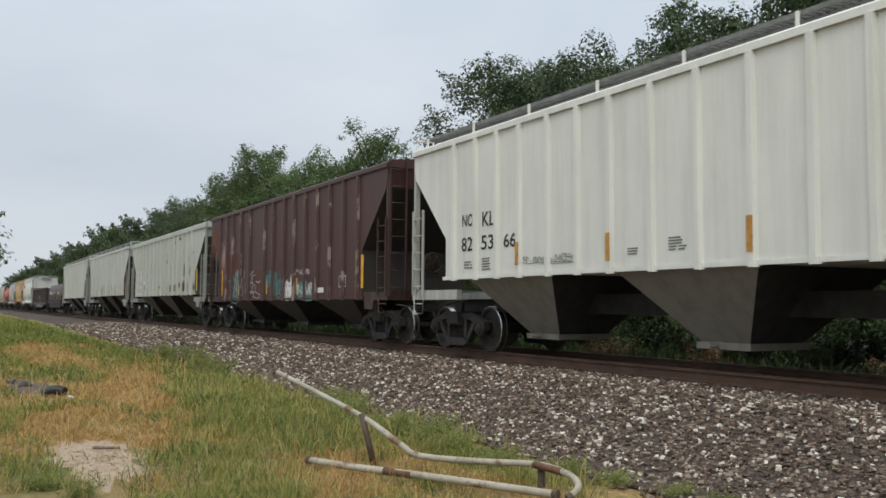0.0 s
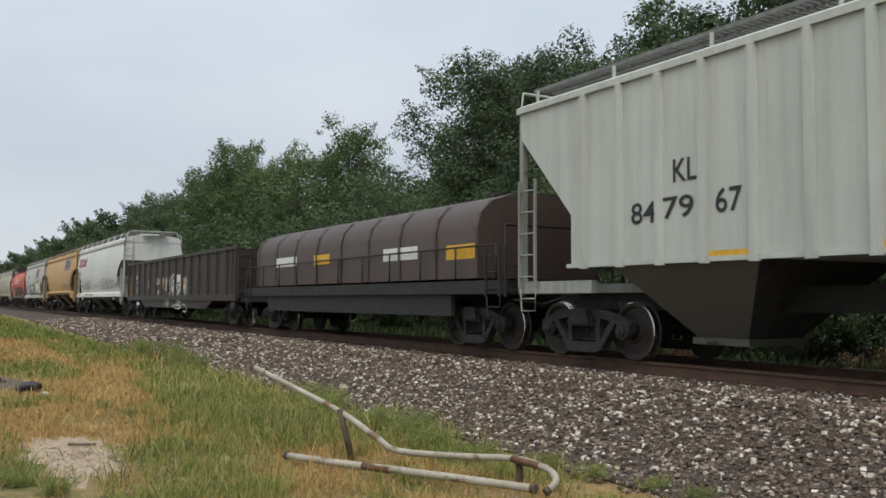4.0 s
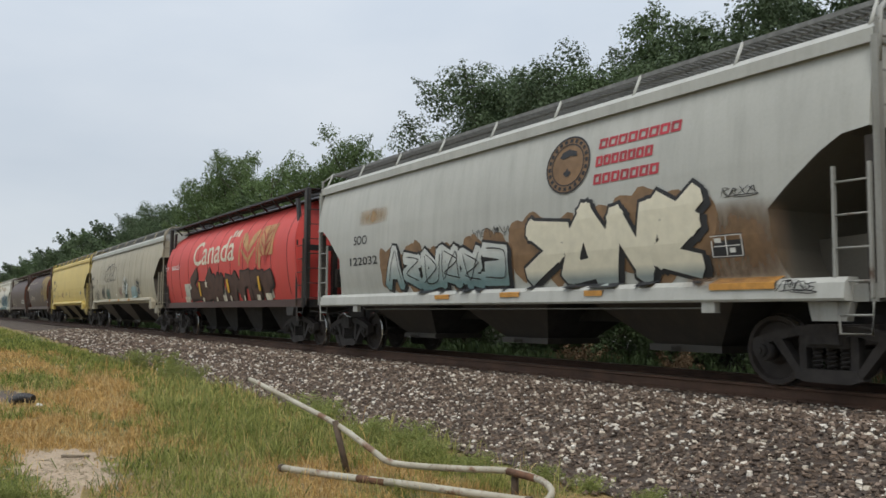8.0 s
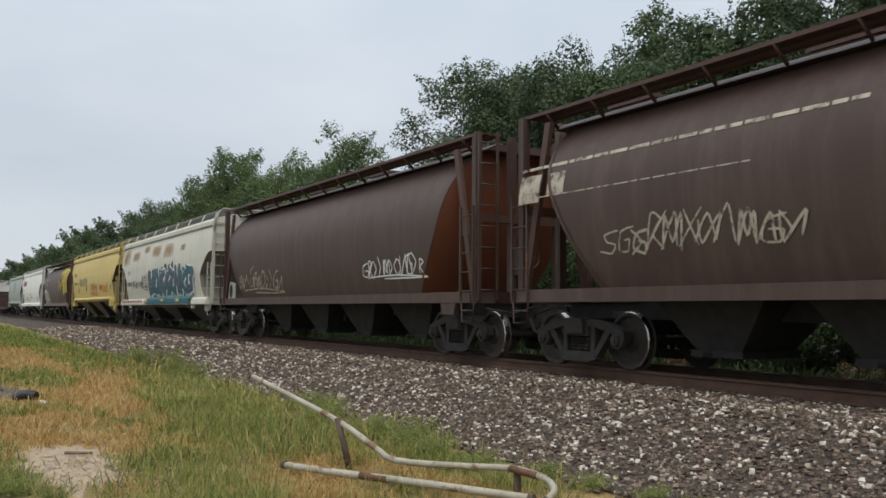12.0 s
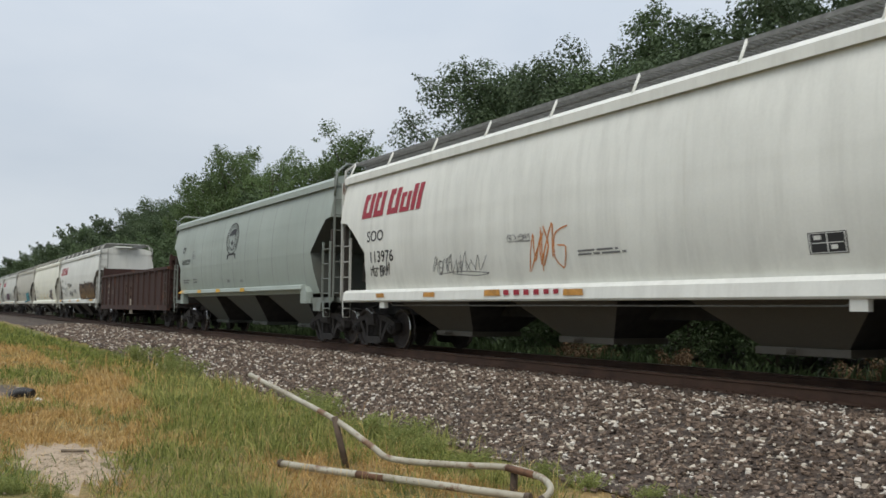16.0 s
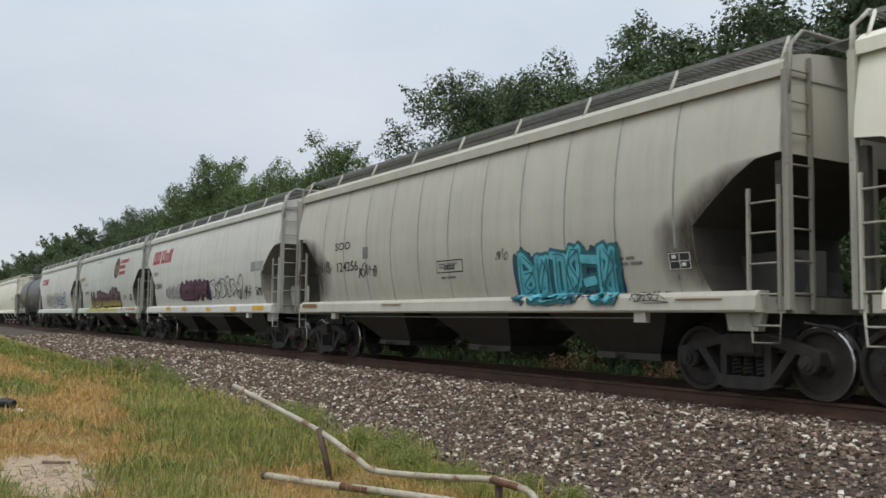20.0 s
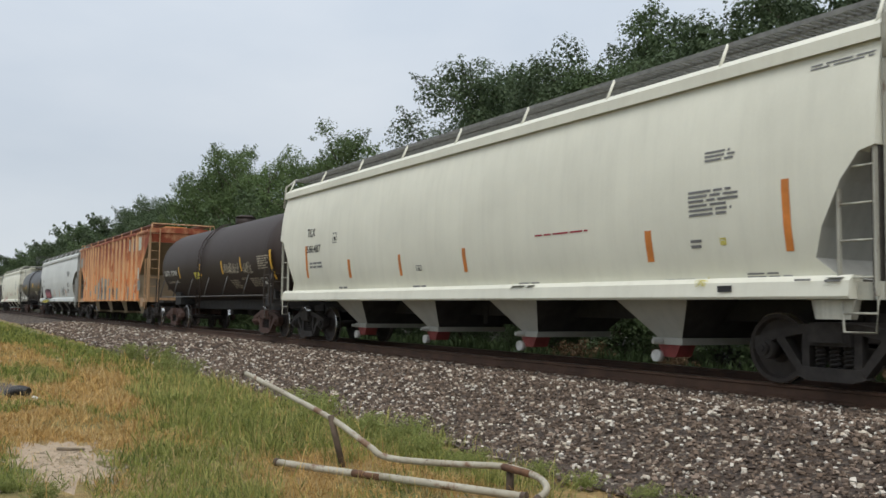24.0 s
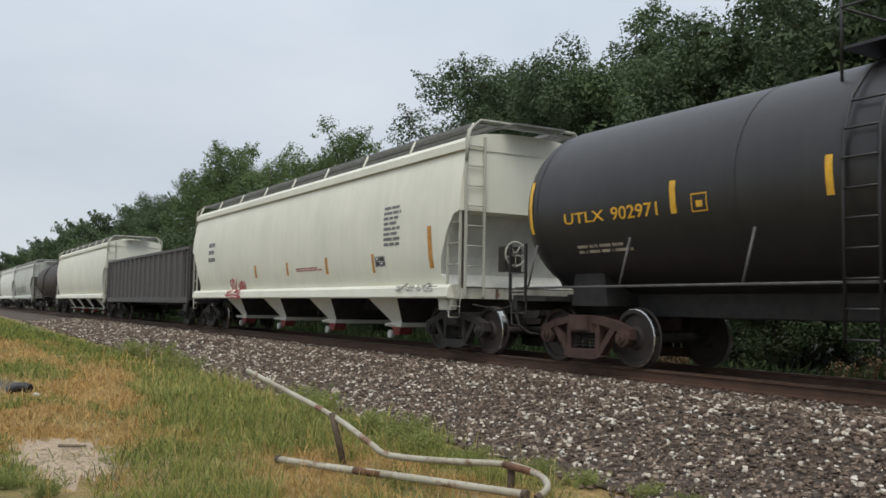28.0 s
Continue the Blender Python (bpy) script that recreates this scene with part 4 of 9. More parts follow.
    for s in (-1, 1):
        for y in (-1.36, 1.36):
            part("end_brace", shared(("end_brace", round(L, 2), s), lambda bm: prism(bm, [(s * (h - 0.2), 1.25), (s * (h - 0.34), 1.25), (s * (h - 1.0), 4.1), (s * (h - 0.85), 4.1)], -0.04, 0.04), frame_mat), None, car, at=(0, y, 0))
        part("end_cross_bar", shared(("end_cross_bar", round(L, 2)), lambda bm: box(bm, -0.05, 0.05, -1.4, 1.4, 2.6, 2.75), frame_mat), None, car, at=(s * (h - 0.15), 0, 0))
    side_kit(car, sh, L, frame_mat, 2.9, 1.1, end_top=4.3, wheel=True)
    end_deck(car, L, frame_mat, 1.05, 1.8, 0.2)
    running_gear(car, L, 1.35)
    brake_rig(car, L)
    return car, sh


def gondola(right, left, label, body, top=2.65, ribs=14, low=1.0, raised=False, kit=None, belly=0.0):
    car, L = start_car("gondola_car", right, left, label)
    h = L / 2
    sh = Shape(L, [(low, 1.46, 0.0), (top, 1.46, 0.0)])

    for s in (-1, 1):
        y0, y1 = sorted((s * 1.40, s * 1.46))
        bm = bmesh.new()
        box(bm, -h, h, y0, y1, low, top)
        part("side_wall", bm, body, car)
        x0, x1 = sorted((s * h, s * (h - 0.06)))
        bm = bmesh.new()
        box(bm, x0, x1, -1.40, 1.40, low, top + (0.55 if raised else 0))
        part("end_wall", bm, body, car)
        y0, y1 = sorted((s * 1.38, s * 1.54))
        bm = bmesh.new()
        box(bm, -h - 0.02, h + 0.02, y0, y1, top, top + 0.11)
        part("top_rail", bm, body, car)
        bm = bmesh.new()
        box(bm, -h, h, y0, y1 - 0.02 if s > 0 else y1, low - 0.1, low + 0.12)
        part("side_sill", bm, body, car)
    bm = bmesh.new()
    box(bm, -h, h, -1.4, 1.4, low, low + 0.08)
    part("floor_plate", bm, body, car)

    def rib(bm):
        prism_z(bm, [(-0.09, 0.0), (-0.06, -0.07), (0.06, -0.07), (0.09, 0.0)], low, top)
    me = shared(("gondola_rib", top, low), rib, body)
    for i in range(ribs):
        x = -h + 0.12 + (L - 0.24) * i / (ribs - 1)
        for y, r in ((-1.458, 0), (1.458, 180)):
            part("rib", me, None, car, at=pose(x, y, 0, 0, 0, r))
    if belly:
        for s in (-1, 1):
            bm = bmesh.new()
            y0, y1 = sorted((s * 1.42, s * 1.47))
            prism(bm, [(-h + 3.0, low - 0.1), (-h + 3.8, low - 0.1 - belly), (h - 3.8, low - 0.1 - belly), (h - 3.0, low - 0.1)], y0, y1)
            part("side_plate", bm, body, car)
    if raised:
        for s in (-1, 1):
            x = s * (h + 0.02)
            for y in (-1.40, 1.40):
                bm = bmesh.new()
                prism(bm, [(x, low), (x, top + 0.6), (x - s * 0.16, top + 0.6), (x - s * 0.16, low)], y - 0.05, y + 0.05)
                part("bulkhead_post", bm, body, car)
            x0, x1 = sorted((s * (h + 0.01), s * (h + 0.12)))
            for z in (low + 0.35, low + 0.8, low + 1.25, top - 0.05, top + 0.35):
                bm = bmesh.new()
                box(bm, x0, x1, -1.4, 1.4, z, z + 0.10)
                part("bulkhead_bar", bm, body, car)
    side_kit(car, sh, L, kit or body, top, 1.0, end_top=top)
    end_deck(car, L, kit or STEEL, 0.86, 0.6, 0.16)
    running_gear(car, L, 1.6)
    brake_rig(car, L)
    return car, sh


def tank_car(right, left, label, body, r=1.42, zc=2.52, name_mat=None, platform=True, dome=False, truck_mat=None, ladder=True):
    car, L = start_car("tank_car", right, left, label)
    h = L / 2
    lv = []
    for k in range(17):
        a = -math.pi / 2 + math.pi * k / 16
        lv.append((zc + r * math.sin(a), max(0.02, r * math.cos(a)), 0.3))
    sh = Shape(L, lv)
    n = 40
    bm = bmesh.new()
    prof = [(-h + 0.02, 0.0001), (-h + 0.05, r * 0.45), (-h + 0.16, r * 0.75), (-h + 0.34, r * 0.93), (-h + 0.55, r * 0.99), (-h + 0.72, r)]
    prof = prof + [(-0.35 * h, r), (0, r), (0.35 * h, r)] + [(-x, q) for x, q in prof[::-1]]
    rings = [[bm.verts.new((x, q * math.cos(2 * math.pi * k / n), zc + q * math.sin(2 * math.pi * k / n))) for k in range(n)] for x, q in prof]
    for a, b in zip(rings, rings[1:]):
        for k in range(n):
            bm.faces.new((a[k], a[(k + 1) % n], b[(k + 1) % n], b[k])).smooth = True
    part("tank_shell", bm, body, car)
    for x in (-h + 0.72, -0.33 * h, 0.33 * h, h - 0.72):
        bm = bmesh.new()
        rr = [[bm.verts.new((x + d, (r + 0.006) * math.cos(2 * math.pi * k / n), zc + (r + 0.006) * math.sin(2 * math.pi * k / n))) for k in range(n)] for d in (-0.02, 0.02)]
        for k in range(n):
            bm.faces.new((rr[0][k], rr[0][(k + 1) % n], rr[1][(k + 1) % n], rr[1][k])).smooth = True
        part("weld_seam", bm, body, car)

    def under(bm):
        box(bm, -h + 0.1, h - 0.1, -0.28, 0.28, 0.80, 1.16)
        for s in (-1, 1):
            x = s * (h - 1.5)
            prism(bm, [(x - 0.45, 0.95), (x + 0.45, 0.95), (x + 0.35, 1.55), (x - 0.35, 1.55)], -0.95, 0.95)
            x0, x1 = sorted((s * h, s * (h - 0.9)))
            box(bm, x0, x1, -1.4, 1.4, 1.02, 1.10)
            x0, x1 = sorted((s * (h + 0.02), s * (h - 0.1)))
            box(bm, x0, x1, -1.4, 1.4, 0.86, 1.12)
    part("underframe", shared(("tank_underframe", round(L, 2)), under, STEEL), None, car)

    def rail(bm):
        for s in (-1, 1):
            tube(bm, [(-h + 0.15, s * 1.46, 1.24), (h - 0.15, s * 1.46, 1.24)], 0.022, 6)
            for i in range(7):
                x = -h + 0.5 + (L - 1) * i / 6
                tube(bm, [(x, s * 1.46, 1.24), (x + 0.12, s * (r * 0.93), zc - r * 0.42)], 0.02, 5)
    part("safety_rail", shared(("safety_rail", round(L, 2), r), rail, plain("dull_rail_paint", (0.10, 0.095, 0.09), 0.6)), None, car)
    if ladder:
        def lad(bm):
            for x in (-0.22, 0.22):
                pts = [(x, -1.50, 0.55), (x, -1.50, 2.2)] + [(x, -(r + 0.07) * math.cos(a), zc + (r + 0.07) * math.sin(a)) for a in (0.25, 0.55, 0.85, 1.1, 1.3)]
                tube(bm, pts, 0.022, 6)
            for k in range(9):
                z = 0.6 + 0.34 * k
                y = -1.50 if z < zc else -(r + 0.07) * math.cos(math.asin(min(0.98, (z - zc) / (r + 0.07))))
                tube(bm, [(-0.22, y, z), (0.22, y, z)], 0.016, 6)
        part("side_ladder", shared(("tank_ladder", r, zc), lad, body), None, car, at=(-0.6, 0, 0))

    def plat(bm):
        box(bm, -1.2, 1.2, -0.95, 0.95, zc + r + 0.03, zc + r + 0.07)
        for x in (-1.2, 0, 1.2):
            for y in (-0.95, 0.95):
                tube(bm, [(x, y, zc + r - 0.35), (x, y, zc + r + 1.0)], 0.02, 5)
        for z in (0.55, 1.0):
            tube(bm, [(-1.2, -0.95, zc + r + z), (1.2, -0.95, zc + r + z), (1.2, 0.95, zc + r + z), (-1.2, 0.95, zc + r + z), (-1.2, -0.95, zc + r + z)], 0.018, 5)
    if platform:
        part("top_platform", shared(("tank_platform", r, zc), plat, body), None, car)

    def hat(bm):
        tube(bm, [(0, 0, zc + r - 0.1), (0, 0, zc + r + 0.22)], 0.36, 16)
        tube(bm, [(0, 0, zc + r + 0.22), (0, 0, zc + r + 0.30)], [0.40, 0.26], 16)
    part("manway", shared(("manway", r, zc), hat, body), None, car)
    side_kit(car, sh, L, body, 2.0, 1.0, end_top=2.0, wheel=True)
    running_gear(car, L, 1.5, truck_mat)
    brake_rig(car, L)
    return car, sh


def coil_car(right, left, label, body, frame_mat):
    car, L = start_car("coil_car", right, left, label)
    h = L / 2
    sh = Shape(L, [(1.3, 1.42, 0.9), (2.4, 1.42, 0.9), (2.75, 1.25, 1.0), (2.95, 0.8, 1.1)])
    bm = bmesh.new()
    prof = [(-1.42, 1.35), (-1.42, 2.3), (-1.34, 2.6), (-1.1, 2.85), (-0.6, 3.0), (0, 3.03), (0.6, 3.0), (1.1, 2.85), (1.34, 2.6), (1.42, 2.3), (1.42, 1.35)]
    for x0, x1 in ((-h + 0.9, -0.03), (0.03, h - 0.9)):
        a = [bm.verts.new((x0, y, z)) for y, z in prof]
        b = [bm.verts.new((x1, y, z)) for y, z in prof]
        for i in range(len(prof) - 1):
            bm.faces.new((a[i], b[i], b[i + 1], a[i + 1])).smooth = True
        bm.faces.new([bm.verts.new(v.co) for v in a])
        bm.faces.new([bm.verts.new(v.co) for v in b])
    part("hood", bm, body, car)
    for i in range(9):
        x = -h + 0.95 + (L - 1.9) * i / 8
        bm = bmesh.new()
        a = [bm.verts.new((x - 0.05, y * 1.02, z + 0.02)) for y, z in prof]
        b = [bm.verts.new((x + 0.05, y * 1.02, z + 0.02)) for y, z in prof]
        for i2 in range(len(prof) - 1):
            bm.faces.new((a[i2], b[i2], b[i2 + 1], a[i2 + 1]))
        part("hood_band", bm, body, car)
    bm = bmesh.new()
    box(bm, -h, h, -1.5, 1.5, 1.05, 1.30)
    for s in (-1, 1):
        box(bm, -h + 1.9, h - 1.9, s * 1.38 - 0.05, s * 1.38 + 0.05, 0.62, 1.05)
    part("deck_frame", bm, frame_mat, car)

    def rails(bm):
        for s in (-1, 1):
            tube(bm, [(-h + 0.2, s * 1.5, 1.95), (h - 0.2, s * 1.5, 1.95)], 0.02, 5)
            for i in range(11):
                x = -h + 0.2 + (L - 0.4) * i / 10
                tube(bm, [(x, s * 1.5, 1.3), (x, s * 1.5, 1.95)], 0.02, 5)
        for s in (-1, 1):
            tube(bm, [(s * (h - 0.05), -1.4, 1.3), (s * (h - 0.05), -1.4, 2.3), (s * (h - 0.05), 1.4, 2.3), (s * (h - 0.05), 1.4, 1.3)], 0.025, 5)
    bm = bmesh.new()
    rails(bm)
    part("handrail", bm, frame_mat, car)
    for i in range(3):
        bm = bmesh.new()
        x = -h + 2.5 + (L - 5.0) * i / 2
        tube(bm, [(x, 0, 3.0), (x, 0, 3.2)], 0.06, 8)
        box(bm, x - 0.3, x + 0.3, -0.05, 0.05, 3.16, 3.22)
        part("lifting_bracket", bm, frame_mat, car)
    side_kit(car, sh, L, frame_mat, 1.9, 1.0, end_top=1.9)
    running_gear(car, L, 1.6)
    brake_rig(car, L)
    return car, sh


# ---------- ground, ballast and track ----------
def ground_z(x, y):
    """Height of the ground sheet: railway bank, grass verge and wood floor."""
    base = -0.80 + 0.42 * min(1, max(0, (-x - 12) / 50)) + 0.05 * noise.noise(Vector((x * 0.35, y * 0.35, 0))) + 0.10 * noise.noise(Vector((x * 0.07, y * 0.07, 3)))
    top = -0.24
    d = abs(y) - 2.15
    if d <= 0:
        return top
    run = 2.2
    k = min(1, d / run)
    if y > 0:
        base = -0.55 + 0.08 * noise.noise(Vector((x * 0.3, y * 0.3, 7)))
    k = k * k * (3 - 2 * k) * 0.35 + k * 0.65
    return top + (base - top) * k


def grid_sheet(name, xs, ys, mat, zoff=0.0):
    bm = bmesh.new()
    rows = [[bm.verts.new((x, y, ground_z(x, y) + zoff)) for y in ys] for x in xs]
    for a, b in zip(rows, rows[1:]):
        for i in range(len(ys) - 1):
            bm.faces.new((a[i], b[i], b[i + 1], a[i + 1])).smooth = True
    return new(name, mesh_of(name, bm, mat))


def ground_material():
    m, nt, b = blank("verge_soil_and_dry_grass", 0.95)
    v = coords(nt, vary=False)
    patch = ramp(nt, grain(nt, v, 0.45, 5, 0.55), 0.42, 0.58)
    green = mix(nt, ramp(nt, grain(nt, v, 7, 5), 0.3, 0.7), (0.075, 0.10, 0.025), (0.17, 0.17, 0.05))
    straw = mix(nt, ramp(nt, grain(nt, v, 9, 6), 0.3, 0.7), (0.20, 0.13, 0.05), (0.42, 0.29, 0.12))
    col = mix(nt, patch, green, straw)
    soil = ramp(nt, grain(nt, v, 1.1, 6, 0.6), 0.60, 0.68)
    col = mix(nt, soil, col, mix(nt, ramp(nt, grain(nt, v, 40, 3), 0.35, 0.65), (0.16, 0.12, 0.09), (0.42, 0.38, 0.33)))
    # Beyond the track: leaf litter and soil, the trees' shade darkening their colour.
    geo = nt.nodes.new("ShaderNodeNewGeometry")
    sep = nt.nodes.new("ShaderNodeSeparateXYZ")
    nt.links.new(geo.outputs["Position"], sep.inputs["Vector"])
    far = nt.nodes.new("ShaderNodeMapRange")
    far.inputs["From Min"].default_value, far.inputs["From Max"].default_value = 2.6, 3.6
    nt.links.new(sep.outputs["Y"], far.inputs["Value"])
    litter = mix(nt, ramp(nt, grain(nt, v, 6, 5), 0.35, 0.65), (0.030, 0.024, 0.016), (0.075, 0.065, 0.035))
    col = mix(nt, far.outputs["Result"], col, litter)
    nt.links.new(col, b.inputs["Base Color"])
    bump(nt, b, grain(nt, v, 22, 6, 0.7), 0.8, 0.05)
    return m


def ballast_material():
    m, nt, b = blank("crushed_stone_ballast", 0.9)
    g = nt.nodes.new("ShaderNodeNewGeometry")
    r = nt.nodes.new("ShaderNodeValToRGB")
    el = r.color_ramp.elements
    el[0].position, el[0].color = 0.0, (0.068, 0.048, 0.036, 1)
    el[1].position, el[1].color = 1.0, (0.72, 0.68, 0.61, 1)
    for p, c in ((0.30, (0.113, 0.081, 0.060, 1)), (0.60, (0.188, 0.134, 0.096, 1)), (0.81, (0.275, 0.206, 0.160, 1)), (0.885, (0.58, 0.51, 0.41, 1))):
        e = el.new(p)
        e.color = c
    nt.links.new(g.outputs["Random Per Island"], r.inputs["Fac"])
    v = coords(nt, vary=False)
    col = mix(nt, 0.5, r.outputs["Color"], ramp(nt, grain(nt, v, 30, 4), 0.3, 0.7, (0.5, 0.47, 0.44, 1), (1, 1, 1, 1)), "MULTIPLY")
    nt.links.new(col, b.inputs["Base Color"])
    bump(nt, b, grain(nt, v, 60, 4), 0.4, 0.01)
    return m


def far_ballast_material():
    m, nt, b = blank("fine_ballast_bed", 0.95)
    v = coords(nt, vary=False)
    vo = nt.nodes.new("ShaderNodeTexVoronoi")
    vo.inputs["Scale"].default_value = 24
    nt.links.new(v, vo.inputs["Vector"])
    sp = nt.nodes.new("ShaderNodeSeparateColor")
    nt.links.new(vo.outputs["Color"], sp.inputs["Color"])
    r = nt.nodes.new("ShaderNodeValToRGB")
    el = r.color_ramp.elements
    el[0].color, el[1].color = (0.034, 0.025, 0.020, 1), (0.27, 0.23, 0.18, 1)
    for p, c in ((0.5, (0.064, 0.046, 0.035, 1)), (0.88, (0.11, 0.082, 0.062, 1))):
        el.new(p).color = c
    nt.links.new(sp.outputs[0], r.inputs["Fac"])
    nt.links.new(r.outputs["Color"], b.inputs["Base Color"])
    bump(nt, b, vo.outputs["Distance"], 0.9, 0.04)
    return m


GROUND = ground_material()
STONE = ballast_material()
BED = far_ballast_material()


def spaced(a, b, near, far, k=1.07):
    """Coordinates from a to b whose steps grow from near to far."""
    out, x, s = [a], a, near
    d = 1 if b > a else -1
    while (b - x) * d > 0:
        x += d * s
        out.append(x)
        s = min(far, s * k)
    return out


xs = sorted(set([round(v, 3) for v in spaced(-2, -1500, 0.35, 60, 1.028)] + [round(v, 3) for v in spaced(-2, 400, 0.6, 40, 1.1)]))
ys = sorted(set([round(v, 3) for v in spaced(-2.15, -600, 0.2, 40, 1.05)] + [round(v, 3) for v in spaced(2.15, 900, 0.3, 60, 1.12)] + [-1, 0, 1]))
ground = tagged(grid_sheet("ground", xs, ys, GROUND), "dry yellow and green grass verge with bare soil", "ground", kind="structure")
bys = [-4.6, -4.2, -3.8, -3.4, -3.0, -2.6, -2.15, -1.5, 0, 1.5, 2.15, 2.6, 3.2]
bed = tagged(grid_sheet("ballast_bed", [x for x in xs if -700 < x < 200], bys, BED, 0.02), "grey crushed stone ballast bank under the track", "ballast", kind="structure")


def rock_shapes(rnd, n=24):
    """Angular broken stones of twelve faces."""
    quads = ((0, 1, 3, 2), (4, 6, 7, 5), (0, 4, 5, 1), (2, 3, 7, 6), (0, 2, 6, 4), (1, 5, 7, 3))
    out = []
    for _ in range(n):
        sx, sy, sz = rnd.uniform(0.75, 1.25), rnd.uniform(0.55, 0.9), rnd.uniform(0.4, 0.75)
        vs = []
        for x in (-1, 1):
            for y in (-1, 1):
                for z in (-1, 1):
                    k = rnd.uniform(0.5, 0.95)
                    vs.append((x * sx * k, y * sy * k * rnd.uniform(0.75, 1.2), z * sz * k * rnd.uniform(0.7, 1.2)))
        fs = []
        for q in quads:
            fs += [(q[0], q[1], q[2]), (q[0], q[2], q[3])] if rnd.random() < 0.5 else [(q[0], q[1], q[3]), (q[1], q[2], q[3])]
        out.append((np.array(vs), np.array(fs)))
    return out


def strew(name, places, mat, seed, lo, hi, label, category):
    """Loose stones as one mesh."""
    rnd = random.Random(seed)
    kinds = rock_shapes(rnd)
    V, F, n = [], [], 0
    for x, y, z, big in places:
        vs, fs = kinds[rnd.randrange(len(kinds))]
        s = rnd.uniform(lo, hi) * big
        a, b = rnd.uniform(0, 6.28), rnd.uniform(-0.9, 0.9)
        ca, sa, cb, sb = math.cos(a), math.sin(a), math.cos(b), math.sin(b)
        rot = np.array([[ca, -sa, 0], [sa, ca, 0], [0, 0, 1]]) @ np.array([[1, 0, 0], [0, cb, -sb], [0, sb, cb]])
        V.append(vs @ rot.T * s + (x, y, z))
        F.append(fs + n)
        n += len(vs)
    me = bpy.data.meshes.new(name)
    me.from_pydata(np.concatenate(V).tolist(), [], np.concatenate(F).tolist())
    me.materials.append(mat)
    return tagged(new(name, me), label, category, kind="stuff")


def ballast_places():
    rnd = random.Random(5)
    out = []
    x = 1.0
    while x > -60:
        dens = 400 if x > -14 else 230 if x > -26 else 75
        grow = 1.0 if x > -14 else 1.2 if x > -26 else 1.8
        for _ in range(int(dens * 0.25 * 4.2)):
            y = rnd.uniform(-4.9, -0.72)
            if y < -4.2 and rnd.random() < (-4.2 - y) / 0.7:
                continue
            xx = x - rnd.random() * 0.25
            out.append((xx, y, ground_z(xx, y) + 0.025 + rnd.uniform(-0.01, 0.02), grow))
        x -= 0.25
    return out


strew("ballast_stones", ballast_places(), STONE, 11, 0.014, 0.038, "loose grey brown and white crushed ballast stones", "gravel")

RAILMAT = plain("rusty_rail_steel", (0.085, 0.044, 0.026), 0.8, 0.0, 0.4, 3, 0.3)
RAILTOP = plain("polished_rail_head", (0.5, 0.49, 0.47), 0.3, 1.0, 0.25, 2, 0.05)
TIE = plain("weathered_timber_tie", (0.055, 0.042, 0.032), 0.9, 0.0, 0.5, 4, 0.5)
for side in (-1, 1):
    bm = bmesh.new()
    prof = [(-0.075, -0.185), (0.075, -0.185), (0.07, -0.17), (0.012, -0.15), (0.010, -0.05), (0.036, -0.04), (0.036, -0.006), (0.026, 0.0), (-0.026, 0.0), (-0.036, -0.006), (-0.036, -0.04), (-0.010, -0.05), (-0.012, -0.15), (-0.07, -0.17)]
    a = [bm.verts.new((250, side * 0.755 + y, z)) for y, z in prof]
    b = [bm.verts.new((-900, side * 0.755 + y, z)) for y, z in prof]
    for i in range(len(prof)):
        f = bm.faces.new((a[i], b[i], b[(i + 1) % len(prof)], a[(i + 1) % len(prof)]))
        f.material_index = 1 if i == 7 else 0
    tagged(new("rail", mesh_of("rail", bm, RAILMAT, RAILTOP)), "rust brown steel rail with a polished top on timber ties", "rail", "rails of the track", "structure")


def tie(bm):
    box(bm, -0.115, 0.115, -1.3, 1.3, -0.36, -0.19)


def tie_plate(bm):
    box(bm, -0.09, 0.09, -0.17, 0.17, -0.195, -0.178)
    for x in (-0.06, 0.06):
        for y in (-0.10, 0.10):
            box(bm, x - 0.012, x + 0.012, y - 0.012, y + 0.012, -0.18, -0.155)


tie_me, plate_me = shared("tie", tie, TIE), shared("tie_plate", tie_plate, RAILMAT)
rnd = random.Random(2)
for i in range(170):
    o = tagged(new("railway_tie", tie_me), "weathered dark timber railway tie half sunk in ballast", "railway tie", "ties under the rails")
    o.matrix_world = pose(3 - i * 0.5 + rnd.uniform(-0.02, 0.02), rnd.uniform(-0.03, 0.03), rnd.uniform(-0.01, 0.0), 0, 0, rnd.uniform(-1, 1))
    for s in (-1, 1):
        part("tie_plate", plate_me, None, o, at=(0, s * 0.755, 0))


# ---------- trees and undergrowth ----------
def leaf_material(name, dark, light, trans=0.25, clump=0.0):
    """Leaves or blades: each a little different, and lighter or darker by the clump."""
    m, nt, b = blank(name, 0.7)
    b.inputs["Specular IOR Level"].default_value = 0.25
    g = nt.nodes.new("ShaderNodeNewGeometry")
    info = nt.nodes.new("ShaderNodeObjectInfo")
    fac = g.outputs["Random Per Island"]
    if clump:
        fac = mix(nt, clump, fac, ramp(nt, grain(nt, coords(nt), 0.9, 3), 0.36, 0.64))
    col = mix(nt, fac, dark, light)
    hs = nt.nodes.new("ShaderNodeHueSaturation")
    mr = nt.nodes.new("ShaderNodeMapRange")
    mr.inputs["To Min"].default_value, mr.inputs["To Max"].default_value = 0.82, 1.18
    nt.links.new(info.outputs["Random"], mr.inputs["Value"])
    nt.links.new(mr.outputs["Result"], hs.inputs["Value"])
    nt.links.new(col, hs.inputs["Color"])
